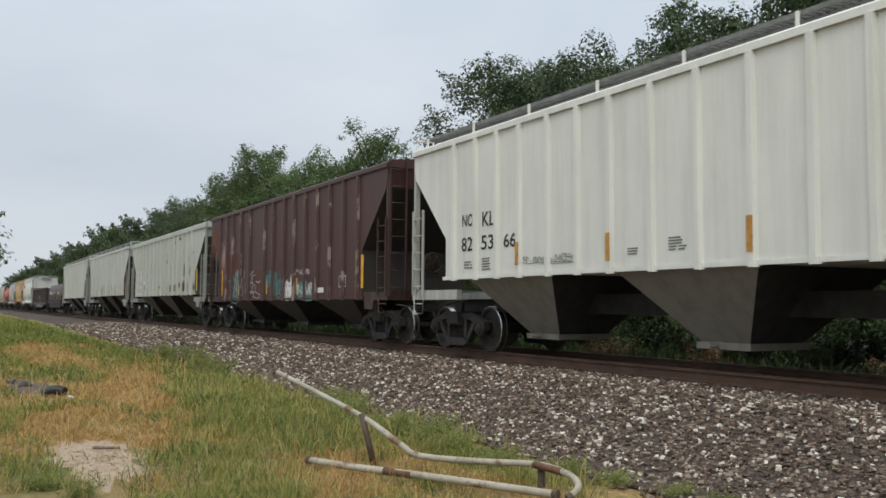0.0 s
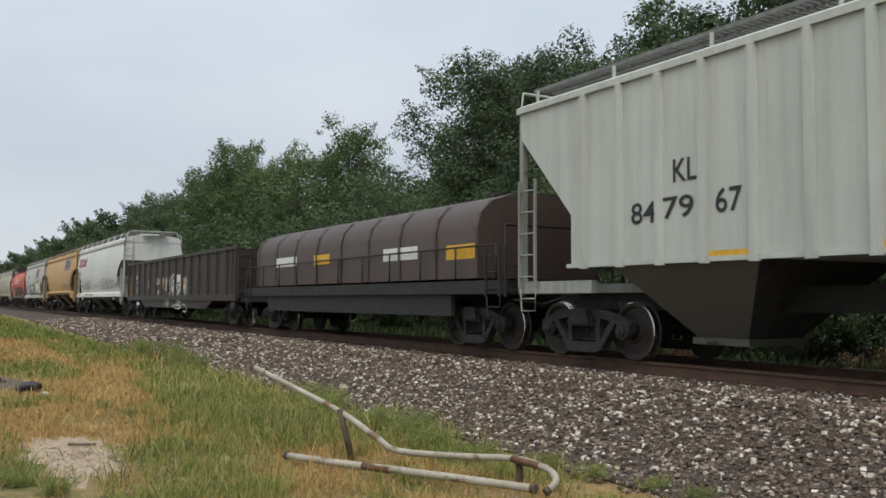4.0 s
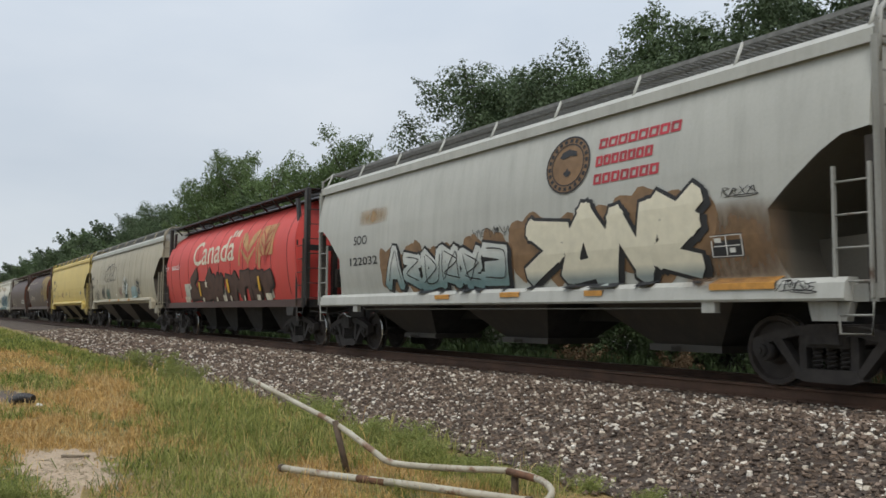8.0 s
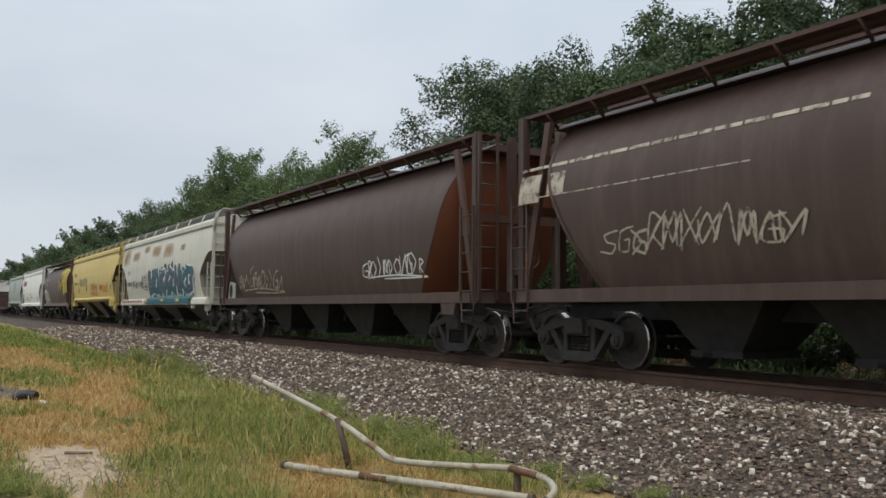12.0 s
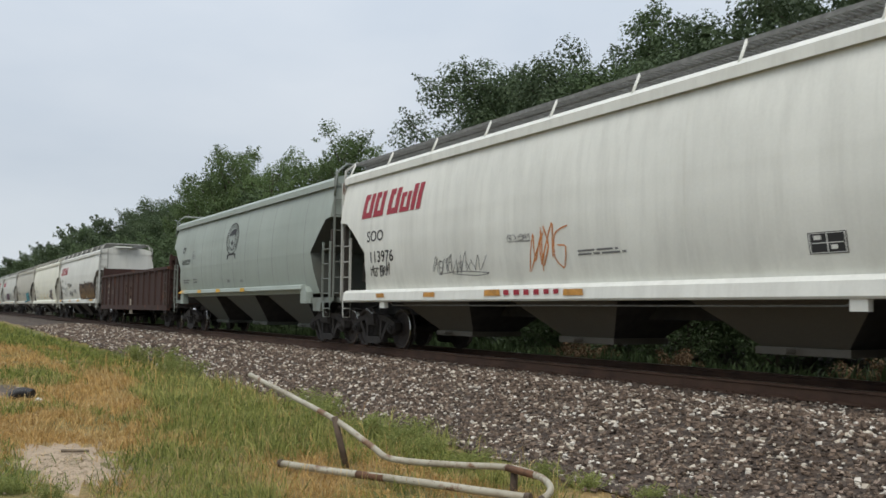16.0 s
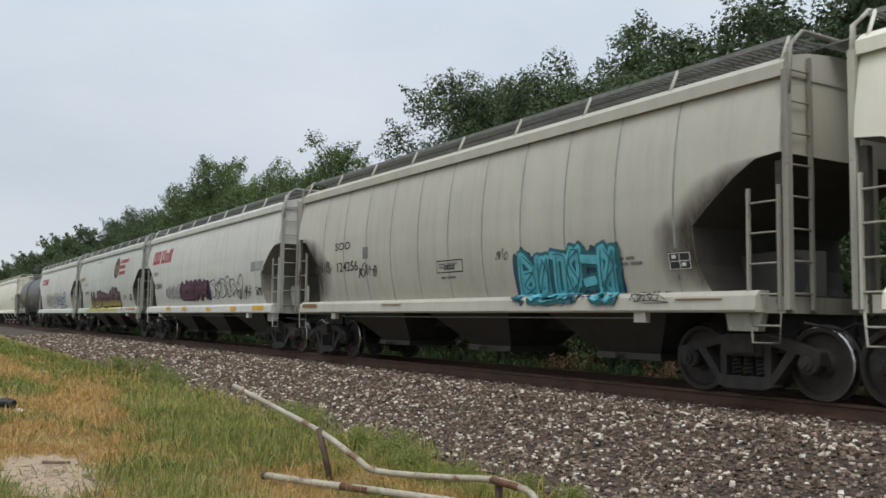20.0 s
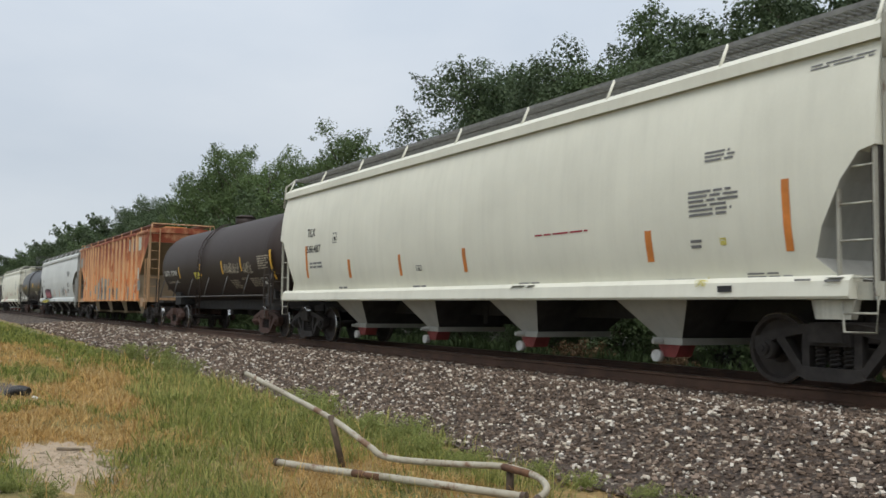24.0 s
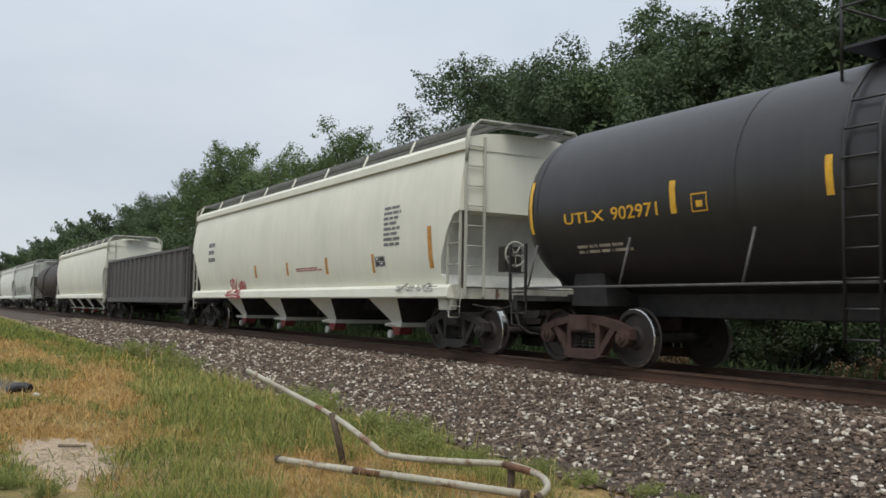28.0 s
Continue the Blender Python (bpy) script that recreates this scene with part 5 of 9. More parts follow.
    nt.links.new(hs.outputs["Color"], b.inputs["Base Color"])
    tr = nt.nodes.new("ShaderNodeBsdfTranslucent")
    nt.links.new(hs.outputs["Color"], tr.inputs["Color"])
    mx = nt.nodes.new("ShaderNodeMixShader")
    mx.inputs["Fac"].default_value = trans
    nt.links.new(b.outputs["BSDF"], mx.inputs[1])
    nt.links.new(tr.outputs["BSDF"], mx.inputs[2])
    nt.links.new(mx.outputs["Shader"], nt.nodes["Material Output"].inputs["Surface"])
    return m


LEAF = leaf_material("dark_green_leaves", (0.046, 0.070, 0.035), (0.098, 0.134, 0.066), 0.25, 0.6)
LEAF_MID = leaf_material("mid_green_leaves", (0.052, 0.080, 0.035), (0.106, 0.150, 0.066), 0.25, 0.6)
LEAF_LIGHT = leaf_material("fresh_green_leaves", (0.066, 0.104, 0.037), (0.14, 0.195, 0.074), 0.25, 0.6)
BARK = plain("grey_brown_bark", (0.075, 0.06, 0.045), 0.9, 0, 0.4, 6, 0.6)


def crown_mesh(name, clumps, per, leaf, mat, seed):
    """Many small leaf blades gathered in clumps."""
    rng = np.random.default_rng(seed)
    V = []
    for cx, cy, cz, r in clumps:
        n = max(14, int(per * (r / 0.9) ** 2))
        d = rng.normal(size=(n, 3))
        d /= np.linalg.norm(d, axis=1)[:, None]
        p = d * (r * rng.uniform(0.30, 1.0, n) ** 0.6)[:, None] * np.array([1, 1, 0.78]) + (cx, cy, cz)
        nrm = d * 0.9 + rng.normal(size=(n, 3)) * 0.42 + (0, 0, 0.45)
        nrm /= np.linalg.norm(nrm, axis=1)[:, None]
        u = np.cross(nrm, rng.normal(size=(n, 3)))
        u /= np.linalg.norm(u, axis=1)[:, None]
        w = np.cross(nrm, u)
        s = (leaf * rng.uniform(0.6, 1.35, n))[:, None]
        V.append(np.stack([p - u * s * 0.85 - w * s * 0.45, p + u * s * 0.85 - w * s * 0.45, p + w * s * 1.0], 1).reshape(-1, 3))
    V = np.concatenate(V)
    F = np.arange(len(V)).reshape(-1, 3)
    me = bpy.data.meshes.new(name)
    me.from_pydata(V.tolist(), [], F.tolist())
    me.materials.append(mat)
    return me


def tree_kind(seed, height, width, lean=0.0, low=0.22, clump=0.9, mat=None, per=75, leaf=0.12, rise=0.5, fill=5):
    """Trunk mesh, crown mesh and top height of one kind of tree."""
    rnd = random.Random(seed)
    bm = bmesh.new()
    top = (lean * height, 0, height * 0.86)
    spine = [(0, 0, -0.3)]
    for k in range(1, 7):
        q = k / 6
        spine.append((top[0] * q + rnd.uniform(-0.12, 0.12), rnd.uniform(-0.12, 0.12), top[2] * q))
    tube(bm, spine, [0.016 * height * (1 - 0.8 * k / 6) + 0.02 for k in range(7)], 8)
    clumps = []
    nl = int(15 + 7 * width / 4)
    for i in range(nl):
        q = low + (0.95 - low) * (i + rnd.random() * 0.5) / nl
        a = i * 2.4 + rnd.uniform(-0.4, 0.4)
        base = Vector(spine[min(6, int(q * 6))]).lerp(Vector(spine[min(6, int(q * 6) + 1)]), q * 6 % 1)
        env = math.sin(math.pi * min(1, max(0.05, (q - low * 0.6) / (1.08 - low * 0.6))) ** 0.75)
        reach = width / 2 * (0.40 + 0.70 * env) * rnd.uniform(0.7, 1.12)
        tip = base + Vector((math.cos(a) * reach, math.sin(a) * reach, reach * rnd.uniform(rise * 0.5, rise * 1.5)))
        mid = base.lerp(tip, 0.5) + Vector((0, 0, rnd.uniform(-0.1, 0.25)))
        tube(bm, [base, mid, tip], [0.006 * height * (1.2 - q) + 0.015, 0.004 * height * (1.2 - q) + 0.012, 0.012], 5)
        for j in range(fill):
            t = 0.25 + 0.75 * j / (fill - 1)
            p = base.lerp(tip, t)
            clumps.append((p.x + rnd.uniform(-0.5, 0.5), p.y + rnd.uniform(-0.5, 0.5), p.z + rnd.uniform(-0.35, 0.4), clump * rnd.uniform(0.6, 1.2)))
        for j in range(3):
            clumps.append((tip.x + rnd.uniform(-0.7, 0.7), tip.y + rnd.uniform(-0.7, 0.7), tip.z + rnd.uniform(-0.4, 0.5), clump * rnd.uniform(0.3, 0.6)))
        d = Vector((math.cos(a) * 0.6, math.sin(a) * 0.6, rnd.uniform(0.3, 0.7) + 0.3 * rise)).normalized()
        tube(bm, [tip, tip + d * clump], [0.02, 0.006], 4)
        for j in range(3):
            q = tip + d * clump * (0.25 + 0.36 * j)
            clumps.append((q.x, q.y, q.z, clump * (0.42 - 0.09 * j) * rnd.uniform(0.8, 1.2)))
    for j in range(8):
        clumps.append((top[0] + rnd.uniform(-0.9, 0.9), rnd.uniform(-0.9, 0.9), top[2] + rnd.uniform(-0.6, height * 0.09), clump * rnd.uniform(0.35, 0.7)))
    crown = crown_mesh("crown", clumps, per, leaf, mat or LEAF, seed)
    return mesh_of("trunk", bm, BARK), crown, max(c[2] + c[3] * 0.7 for c in clumps)


KINDS = {
    "round": tree_kind(3, 11.5, 5.6, 0, 0.12, 1.0, LEAF, 300, 0.067), "broad": tree_kind(8, 12.5, 6.6, 0, 0.12, 1.05, LEAF, 280, 0.071),
    "tall": tree_kind(12, 13.5, 5.6, 0, 0.15, 1.0, LEAF_MID, 280, 0.069, 0.7),
    "airy": tree_kind(21, 11.0, 5.8, 0.03, 0.10, 0.9, LEAF_LIGHT, 240, 0.072, 0.9, 4),
    "wispy": tree_kind(26, 11.0, 3.8, -0.02, 0.15, 0.75, LEAF_LIGHT, 240, 0.064, 1.1, 4),
    "thicket": tree_kind(37, 7.5, 6.0, 0, 0.04, 0.95, LEAF_MID, 160, 0.064),
    "small": tree_kind(33, 7.5, 6.0, 0, 0.04, 0.95, LEAF_MID, 70, 0.095), "bushy": tree_kind(41, 5.0, 5.5, 0, 0.0, 0.85, LEAF_MID, 64, 0.100),
    "far_round": tree_kind(53, 11.5, 8.0, 0, 0.10, 1.15, LEAF, 58, 0.165), "far_broad": tree_kind(58, 12.5, 9.5, 0, 0.10, 1.2, LEAF_MID, 58, 0.165)}
LABELS = {"round": "round-crowned dark green deciduous tree behind the track", "broad": "broad dark green tree with a dense uneven crown", "tall": "tall green tree at the wood's edge",
          "airy": "light green tree with upswept airy branches", "wispy": "slender light green tree with a thin feathery crown", "small": "small dense green tree under the taller ones",
          "thicket": "small dense green tree under the taller ones", "bushy": "low green shrub filling the wood's edge", "far_round": "distant round dark green tree in the tree line", "far_broad": "distant broad green tree in the tree line"}


def plant(kind, x, y, top, turn=0.0):
    """A tree of that kind whose crown reaches up to the height top."""
    z = ground_z(x, y)
    tm, cm, h = KINDS[kind]
    k = (top - z) / h
    t = new("shrub" if kind == "bushy" else "tree")
    t.matrix_world = Matrix.LocRotScale((x, y, z), Euler((0, 0, radians(turn))), (k, k, k))
    tagged(t, LABELS[kind], "shrub" if kind == "bushy" else "tree", "trees behind the track")
    part("trunk", tm, None, t)
    part("crown", cm, None, t)
    return t


# the wood's edge from near to far: kind, x, y, height of the top
TREES_AT = [
    # The first three stand unseen, added to close and shade the near end.
    ("far_broad", 9, 15, 14), ("far_round", 3, 13, 14), ("far_broad", -3, 15, 14.5), ("far_round", -8.5, 12.5, 12.5), ("tall", -12.5, 13.0, 12.8), ("broad", -16.4, 12.8, 10.9), ("round", -20.8, 12.5, 11.2), ("far_round", -13, 18, 11), ("far_broad", -20, 18.5, 11), ("far_round", -27, 18, 11), ("far_broad", -17.5, 15.8, 12.2), ("far_round", -23.5, 16.2, 11.2), ("far_broad", -31, 16.5, 11.2),
    ("tall", -24.6, 13, 12.2), ("round", -28.4, 12.8, 12.1), ("broad", -33.2, 13.2, 12.4), ("round", -36.9, 13.6, 13.3), ("small", -45.5, 13.0, 8.8),
    ("wispy", -53.2, 13.4, 13.0), ("airy", -56.4, 13.4, 12.9), ("small", -62, 12.5, 10.6), ("wispy", -66.0, 12.8, 13.4), ("airy", -70.0, 13, 13.8), ("airy", -77.0, 13, 15.0), ("airy", -82, 13.4, 14.4), ("wispy", -88.0, 13.4, 13.4),
    ("round", -99, 13, 12.6), ("round", -106, 13, 13.8), ("round", -112, 13, 12.9), ("far_round", -122, 13, 12.8), ("far_broad", -133, 13, 12.4), ("far_round", -143, 13, 13.2), ("far_broad", -156, 13, 13.8), ("far_round", -168, 13, 12.2)]
TREES_AT += [(("far_round", "far_broad")[i % 2], -178 - i * (9.5 + i * 0.6), 12.5 + (i * 7 % 3), (12.6, 13.6, 13.2, 13.0, 12.4)[i % 5]) for i in range(14)]
rnd = random.Random(9)
for kind, x, y, top in TREES_AT:
    plant(kind, x, y, top, rnd.uniform(0, 360))
# the thicket beside the track, the understorey and the second row behind
x = 6.0
while x > -125:
    near = -32 < x < -9
    plant("thicket" if near else "bushy" if rnd.random() < 0.6 else "small", x + rnd.uniform(-0.6, 0.6), rnd.uniform(5.9, 7.2), rnd.uniform(3.4, 4.9), rnd.uniform(0, 360))
    x -= rnd.uniform(2.4, 3.4)
x = 6.0
while x > -125:
    plant("thicket" if -36 < x < -12 else "small", x, rnd.uniform(8.6, 9.8), rnd.uniform(5.6, 7.4) if x > -75 else rnd.uniform(7.5, 9.0), rnd.uniform(0, 360))
    x -= rnd.uniform(3.6, 4.8)
for i in range(9):
    plant(rnd.choice(("far_broad", "far_round")), -12 - i * (9.5 + i * 0.8), rnd.uniform(18, 22), rnd.uniform(8.5, 10.0), rnd.uniform(0, 360))
for i in range(12):
    plant("far_broad", -130 - i * 16, rnd.uniform(8.5, 9.5), rnd.uniform(5.5, 7.5), rnd.uniform(0, 360))
plant("bushy", -47.2, -12.0, 6.4, 40)


# ---------- marks painted on the cars ----------
def frame_box(car, sh, x0, x1, z0, z1, mat):
    bm = bmesh.new()
    t = 0.018
    for a, b, c, d in ((x0, x1, z0, z0 + t), (x0, x1, z1 - t, z1), (x0, x0 + t, z0, z1), (x1 - t, x1, z0, z1)):
        strip(bm, sh, a, b, c, d, 0.007, 3)
    strip(bm, sh, x0 + (x1 - x0) * 0.3, x1 - (x1 - x0) * 0.3, z0 + (z1 - z0) * 0.25, z0 + (z1 - z0) * 0.6, 0.007, 2)
    part("stencilled_box", bm, mat, car)


def data_plate(car, sh, x0, x1, z0, z1):
    bm = bmesh.new()
    strip(bm, sh, x0, x1, z0, z1, 0.006, 3)
    part("service_panel", bm, BLACK, car)
    bm = bmesh.new()
    w, h = x1 - x0, z1 - z0
    for a, b, c, d in ((0.06, 0.94, 0.04, 0.07), (0.06, 0.94, 0.93, 0.96), (0.03, 0.06, 0.04, 0.96), (0.94, 0.97, 0.04, 0.96), (0.48, 0.51, 0.1, 0.9), (0.1, 0.9, 0.48, 0.52), (0.58, 0.75, 0.2, 0.4), (0.15, 0.35, 0.65, 0.85)):
        strip(bm, sh, x0 + w * a, x0 + w * b, z0 + h * c, z0 + h * d, 0.010, 2)
    part("panel_mark", bm, WHITEINK, car)


def logo_bars(car, sh, x0, x1, z0, z1, mat, n, lean, split):
    """A company mark as plain slanted rings and bars."""
    wide = [0.20, 0.19, 0.20, 0.17, 0.085, 0.085] if n == 6 else [1.0] * n
    total = sum(wide) * 1.08 + (0.05 if split < n else 0)
    k, x, h = (x1 - x0) / total, x0, z1 - z0
    for i in range(n):
        bm = bmesh.new()
        w = wide[i] * k
        hh = h * (0.76 if n == 6 and i == 3 else 0.8 if n == 4 and i == 2 else 1.0)
        t = min(w * 0.34, h * 0.34) if wide[i] > 0.1 else w * 0.8
        strip(bm, sh, x, x + t, z0, z0 + hh, 0.008, 4, lean)
        if wide[i] > 0.1:
            low = 0.0
            strip(bm, sh, x + w * 0.95 - t, x + w * 0.95, z0 + low, z0 + hh, 0.008, 4, lean)
            strip(bm, sh, x + t * 0.9, x + w * 0.95 - t * 0.9, z0 + hh * 0.76, z0 + hh, 0.0085, 2, lean)
            strip(bm, sh, x + t * 0.9 + lean * low, x + w * 0.95 - t * 0.9 + lean * low, z0 + low, z0 + low + hh * 0.24, 0.0085, 2, lean)
        part("company_mark", bm, mat, car)
        x += w * 1.08 + (0.05 * k if i == split - 1 else 0)


def ring(bm, cx, cz, rx, rz, t, n=36):
    prev = None
    for k in range(n + 1):
        a = 2 * math.pi * k / n
        row = [bm.verts.new((cx + rx * q * math.cos(a), 0, cz + rz * q * math.sin(a))) for q in (1.0, 1.0 - t)]
        if prev:
            bm.faces.new((prev[0], prev[1], row[1], row[0]))
        prev = row


def poly(bm, pts, y=0.0):
    bm.faces.new([bm.verts.new((x, y, z)) for x, z in pts])


LEAFPTS = [(0, -1), (0.06, -0.5), (0.5, -0.55), (0.42, -0.35), (0.9, 0.05), (0.72, 0.12), (0.78, 0.42), (0.48, 0.32), (0.42, 0.45), (0.2, 0.25), (0.3, 0.75), (0.15, 0.65), (0, 1)]


def emblem(car, sh, x0, x1, z0, z1, mat, kind):
    """A round crest or a leaf, as plain shapes."""
    cx, cz, rx, rz = (x0 + x1) / 2, (z0 + z1) / 2, (x1 - x0) / 2, (z1 - z0) / 2
    leaf = LEAFPTS + [(-x, z) for x, z in LEAFPTS[-2:0:-1]]
    bm = bmesh.new()
    if kind == "leaf":
        poly(bm, [(cx + rx * x, cz + rz * z) for x, z in leaf])
        part("leaf_emblem", wrap(bm, sh, 0.008), mat, car)
        return
    if kind == "crest":
        cz += rz * 0.14
        rz *= 0.86
        ring(bm, cx, cz, rx, rz, 0.07)
        for k in range(26):
            a = -0.75 + (math.pi + 1.5) * k / 25
            if k % 6 != 5:
                poly(bm, [(cx + rx * q * math.cos(a + d), cz + rz * q * math.sin(a + d)) for q, d in ((0.91, 0.0), (0.91, 0.09), (0.78, 0.09), (0.78, 0.0))])
        ring(bm, cx, cz, rx * 0.76, rz * 0.76, 0.05)
        poly(bm, [(cx + rx * x, cz + rz * z) for x, z in ((-0.5, 0.12), (-0.55, 0.3), (-0.3, 0.5), (0.05, 0.62), (0.45, 0.55), (0.56, 0.2), (0.46, 0.06), (0.36, 0.22), (0.1, 0.24), (0.02, 0.08), (-0.1, 0.22), (-0.36, 0.2))], -0.001)
        poly(bm, [(cx + rx * 0.24 * x, cz - rz * 0.3 + rz * 0.24 * z) for x, z in leaf], -0.001)
        for k in (-1, 1):
            poly(bm, [(cx + k * rx * x, cz + rz * z) for x, z in ((0.46, 0.02), (0.52, 0.02), (0.5, -0.4), (0.03, -0.74), (0.0, -0.68), (0.44, -0.38))], -0.001)
        poly(bm, [(cx + rx * x, cz + rz * z) for x, z in ((-0.75, -1.3), (-0.5, -1.22), (-0.5, -1.05), (0.5, -1.05), (0.5, -1.22), (0.75, -1.3), (0.66, -1.12), (0.72, -1.0), (0.5, -0.95), (-0.5, -0.95), (-0.72, -1.0), (-0.66, -1.12))], -0.001)
        part("crest_emblem", wrap(bm, sh, 0.008), mat, car)
        return
    ring(bm, cx, cz, rx, rz, 0.06)
    for k in range(22):
        a = 2 * math.pi * k / 22
        poly(bm, [(cx + rx * q * math.cos(a + d), cz + rz * q * math.sin(a + d)) for q, d in ((0.90, 0.0), (0.90, 0.16), (0.78, 0.16), (0.78, 0.0))])
    ring(bm, cx, cz, rx * 0.74, rz * 0.74, 0.06)
    poly(bm, [(cx + rx * x, cz + rz * z) for x, z in ((-0.4, 0.3), (-0.3, 0.45), (0.0, 0.55), (0.36, 0.42), (0.4, 0.25), (0.1, 0.3), (-0.2, 0.22))])
    poly(bm, [(cx + rx * 0.2 * x, cz - rz * 0.3 + rz * 0.2 * z) for x, z in leaf])
    part("crest_emblem", wrap(bm, sh, 0.014), BLACK, car)
    bm = bmesh.new()
    poly(bm, [(cx + rx * 0.98 * math.cos(a), cz + rz * 0.98 * math.sin(a)) for a in [2 * math.pi * k / 24 for k in range(24)]])
    part("crest_ground", wrap(bm, sh, 0.006), mat, car)


def wheat(car, sh, x0, x1, z0, z1, mat, dark, line):
    """A painted ear of wheat: gold leaves, or a gold ground with dark veins."""
    cx, w, h = (x0 + x1) / 2, (x1 - x0) / 2, z1 - z0
    bm = bmesh.new()
    if not line and dark is BROWNC:
        poly(bm, [(x0, z0), (x0 + w * 0.16, z0), (x0 + w * 0.2, z0 + h * 0.30), (cx, z0 + h * 0.12), (x1 - w * 0.1, z0 + h * 0.34), (x1, z0 + h * 0.3), (x1, z1), (x0 + w * 0.2, z1), (x0, z0 + h * 0.7)])
        part("wheat_ground", wrap(bm, sh, 0.016), mat, car)
        for k in (-1, 1):
            for leaf in (((0.06, 0.34), (0.05, 0.55), (0.30, 0.68), (0.80, 0.84), (0.80, 0.58), (0.50, 0.46)), ((0.10, 0.22), (0.82, 0.50), (0.84, 0.34), (0.16, 0.12))):
                bm = bmesh.new()
                poly(bm, [(cx + k * w * x, z0 + h * z) for x, z in leaf])
                part("wheat_leaf", wrap(bm, sh, 0.026), dark, car)
            bm = bmesh.new()
            ribbon(bm, [(cx + k * w * 0.05, z0 + h * 0.58), (cx + k * w * 0.07, z0 + h * 0.8), (cx + w * (0.12 + 0.1 * k), z0 + h * 0.97)], 0.03)
            part("wheat_vein", wrap(bm, sh, 0.026), dark, car)
        return
    if line:
        low = 0.12 if dark is BROWNC else 0.3
        poly(bm, [(x0, z0 + h * 0.05), (x0 + w * 0.2, z0 + h * 0.0), (x0 + w * 0.35, z0 + h * low), (x1, z0 + h * low), (x1, z1), (x0, z1)])
        part("wheat_ground", wrap(bm, sh, 0.016), mat, car)
        bm = bmesh.new()
        for k in (-1, 1):
            for j in range(3):
                a = [(cx + k * w * 0.04, z0 + h * (0.16 + 0.24 * j)), (cx + k * w * 0.3, z0 + h * (0.3 + 0.24 * j)), (cx + k * w * 0.62, z0 + h * (0.4 + 0.23 * j)), (cx + k * w * 0.86, z0 + h * min(0.99, 0.64 + 0.22 * j))]
                ribbon(bm, a, 0.05, -0.001 * j)
        for d in (-0.06, 0.06):
            ribbon(bm, [(cx + w * d, z0 + h * 0.1), (cx + w * d, z0 + h * 0.5), (cx + w * d, z1)], 0.04, -0.004)
        part("wheat_vein", wrap(bm, sh, 0.030), dark, car)
        return
    for k in (-1, 1):
        poly(bm, [(cx + k * w * x, z0 + h * z) for x, z in ((0.04, 0.42), (0.3, 0.52), (0.7, 0.7), (0.92, 1.0), (0.6, 1.0), (0.25, 0.86), (0.1, 0.7))])
        poly(bm, [(cx + k * w * x, z0 + h * z) for x, z in ((0.04, 0.0), (0.1, 0.16), (0.5, 0.34), (0.8, 0.5), (0.74, 0.56), (0.35, 0.4), (0.06, 0.28))], -0.001)
        poly(bm, [(cx + k * w * x, z0 + h * z) for x, z in ((0.86, 0.08), (1.0, 0.08), (1.0, 0.9), (0.95, 0.98), (0.88, 0.7))], -0.002)
    ribbon(bm, [(cx, z0), (cx, z0 + h * 0.5), (cx, z1)], 0.05, -0.003)
    part("wheat_emblem", wrap(bm, sh, 0.008), mat, car)


def stain(car, sh, x0, x1, z0, z1, mat, seed):
    """A patch of rust that fades into the paint."""
    d, k = (x1 - x0) * 0.15, (z1 - z0) * 0.15
    zs = sorted(set([z0 - k + (z1 - z0 + 2 * k) * i / 6 for i in range(7)] + [lv[0] for lv in sh.levels if z0 - k < lv[0] < z1 + k]))
    coat(car, sh, [(z, x0 - d, x1 + d) for z in zs], mat, "rust_patch", 0.005 + 0.0005 * (seed % 5))


INK = {}
for name, rgb in (("teal_spray", (0.10, 0.30, 0.28)), ("deep_teal_spray", (0.020, 0.12, 0.15)), ("turquoise_spray", (0.10, 0.42, 0.50)), ("blue_spray", (0.012, 0.06, 0.11)), ("pale_blue_spray", (0.30, 0.40, 0.40)), ("cream_spray", (0.66, 0.60, 0.46)),
                  ("tan_spray", (0.22, 0.13, 0.065)), ("dark_brown_spray", (0.060, 0.028, 0.020)), ("blackish_brown_spray", (0.026, 0.014, 0.011)), ("mid_brown_spray", (0.085, 0.042, 0.030)), ("gold_brown_spray", (0.25, 0.145, 0.05)), ("purple_spray", (0.06, 0.025, 0.075)),
                  ("plum_spray", (0.13, 0.05, 0.08)), ("dark_plum_spray", (0.028, 0.013, 0.03)), ("pink_spray", (0.55, 0.16, 0.20)), ("lemon_spray", (0.62, 0.55, 0.08)), ("orange_spray", (0.60, 0.20, 0.035)), ("bright_red_paint", (0.42, 0.035, 0.05)),
                  ("faded_cream_paint", (0.42, 0.37, 0.29)), ("gold_paint", (0.30, 0.20, 0.055)), ("bright_yellow_paint", (0.50, 0.38, 0.035)), ("tan_gold_paint", (0.48, 0.27, 0.11)), ("dull_brown_strip", (0.22, 0.12, 0.05)),
                  ("beige_patch", (0.44, 0.40, 0.30)), ("grey_patch", (0.27, 0.29, 0.27)), ("pale_patch", (0.55, 0.55, 0.46)), ("brown_vein_paint", (0.055, 0.034, 0.024)), ("red_vein_paint", (0.40, 0.04, 0.035))):
    INK[name] = plain(name, rgb, 0.65, 0, 0.35, 3.0)
TEAL, DEEPTEAL, BRIGHTTEAL, BLUEGRAF, PALEBLUE, CREAM = (INK[k] for k in ("teal_spray", "deep_teal_spray", "turquoise_spray", "blue_spray", "pale_blue_spray", "cream_spray"))
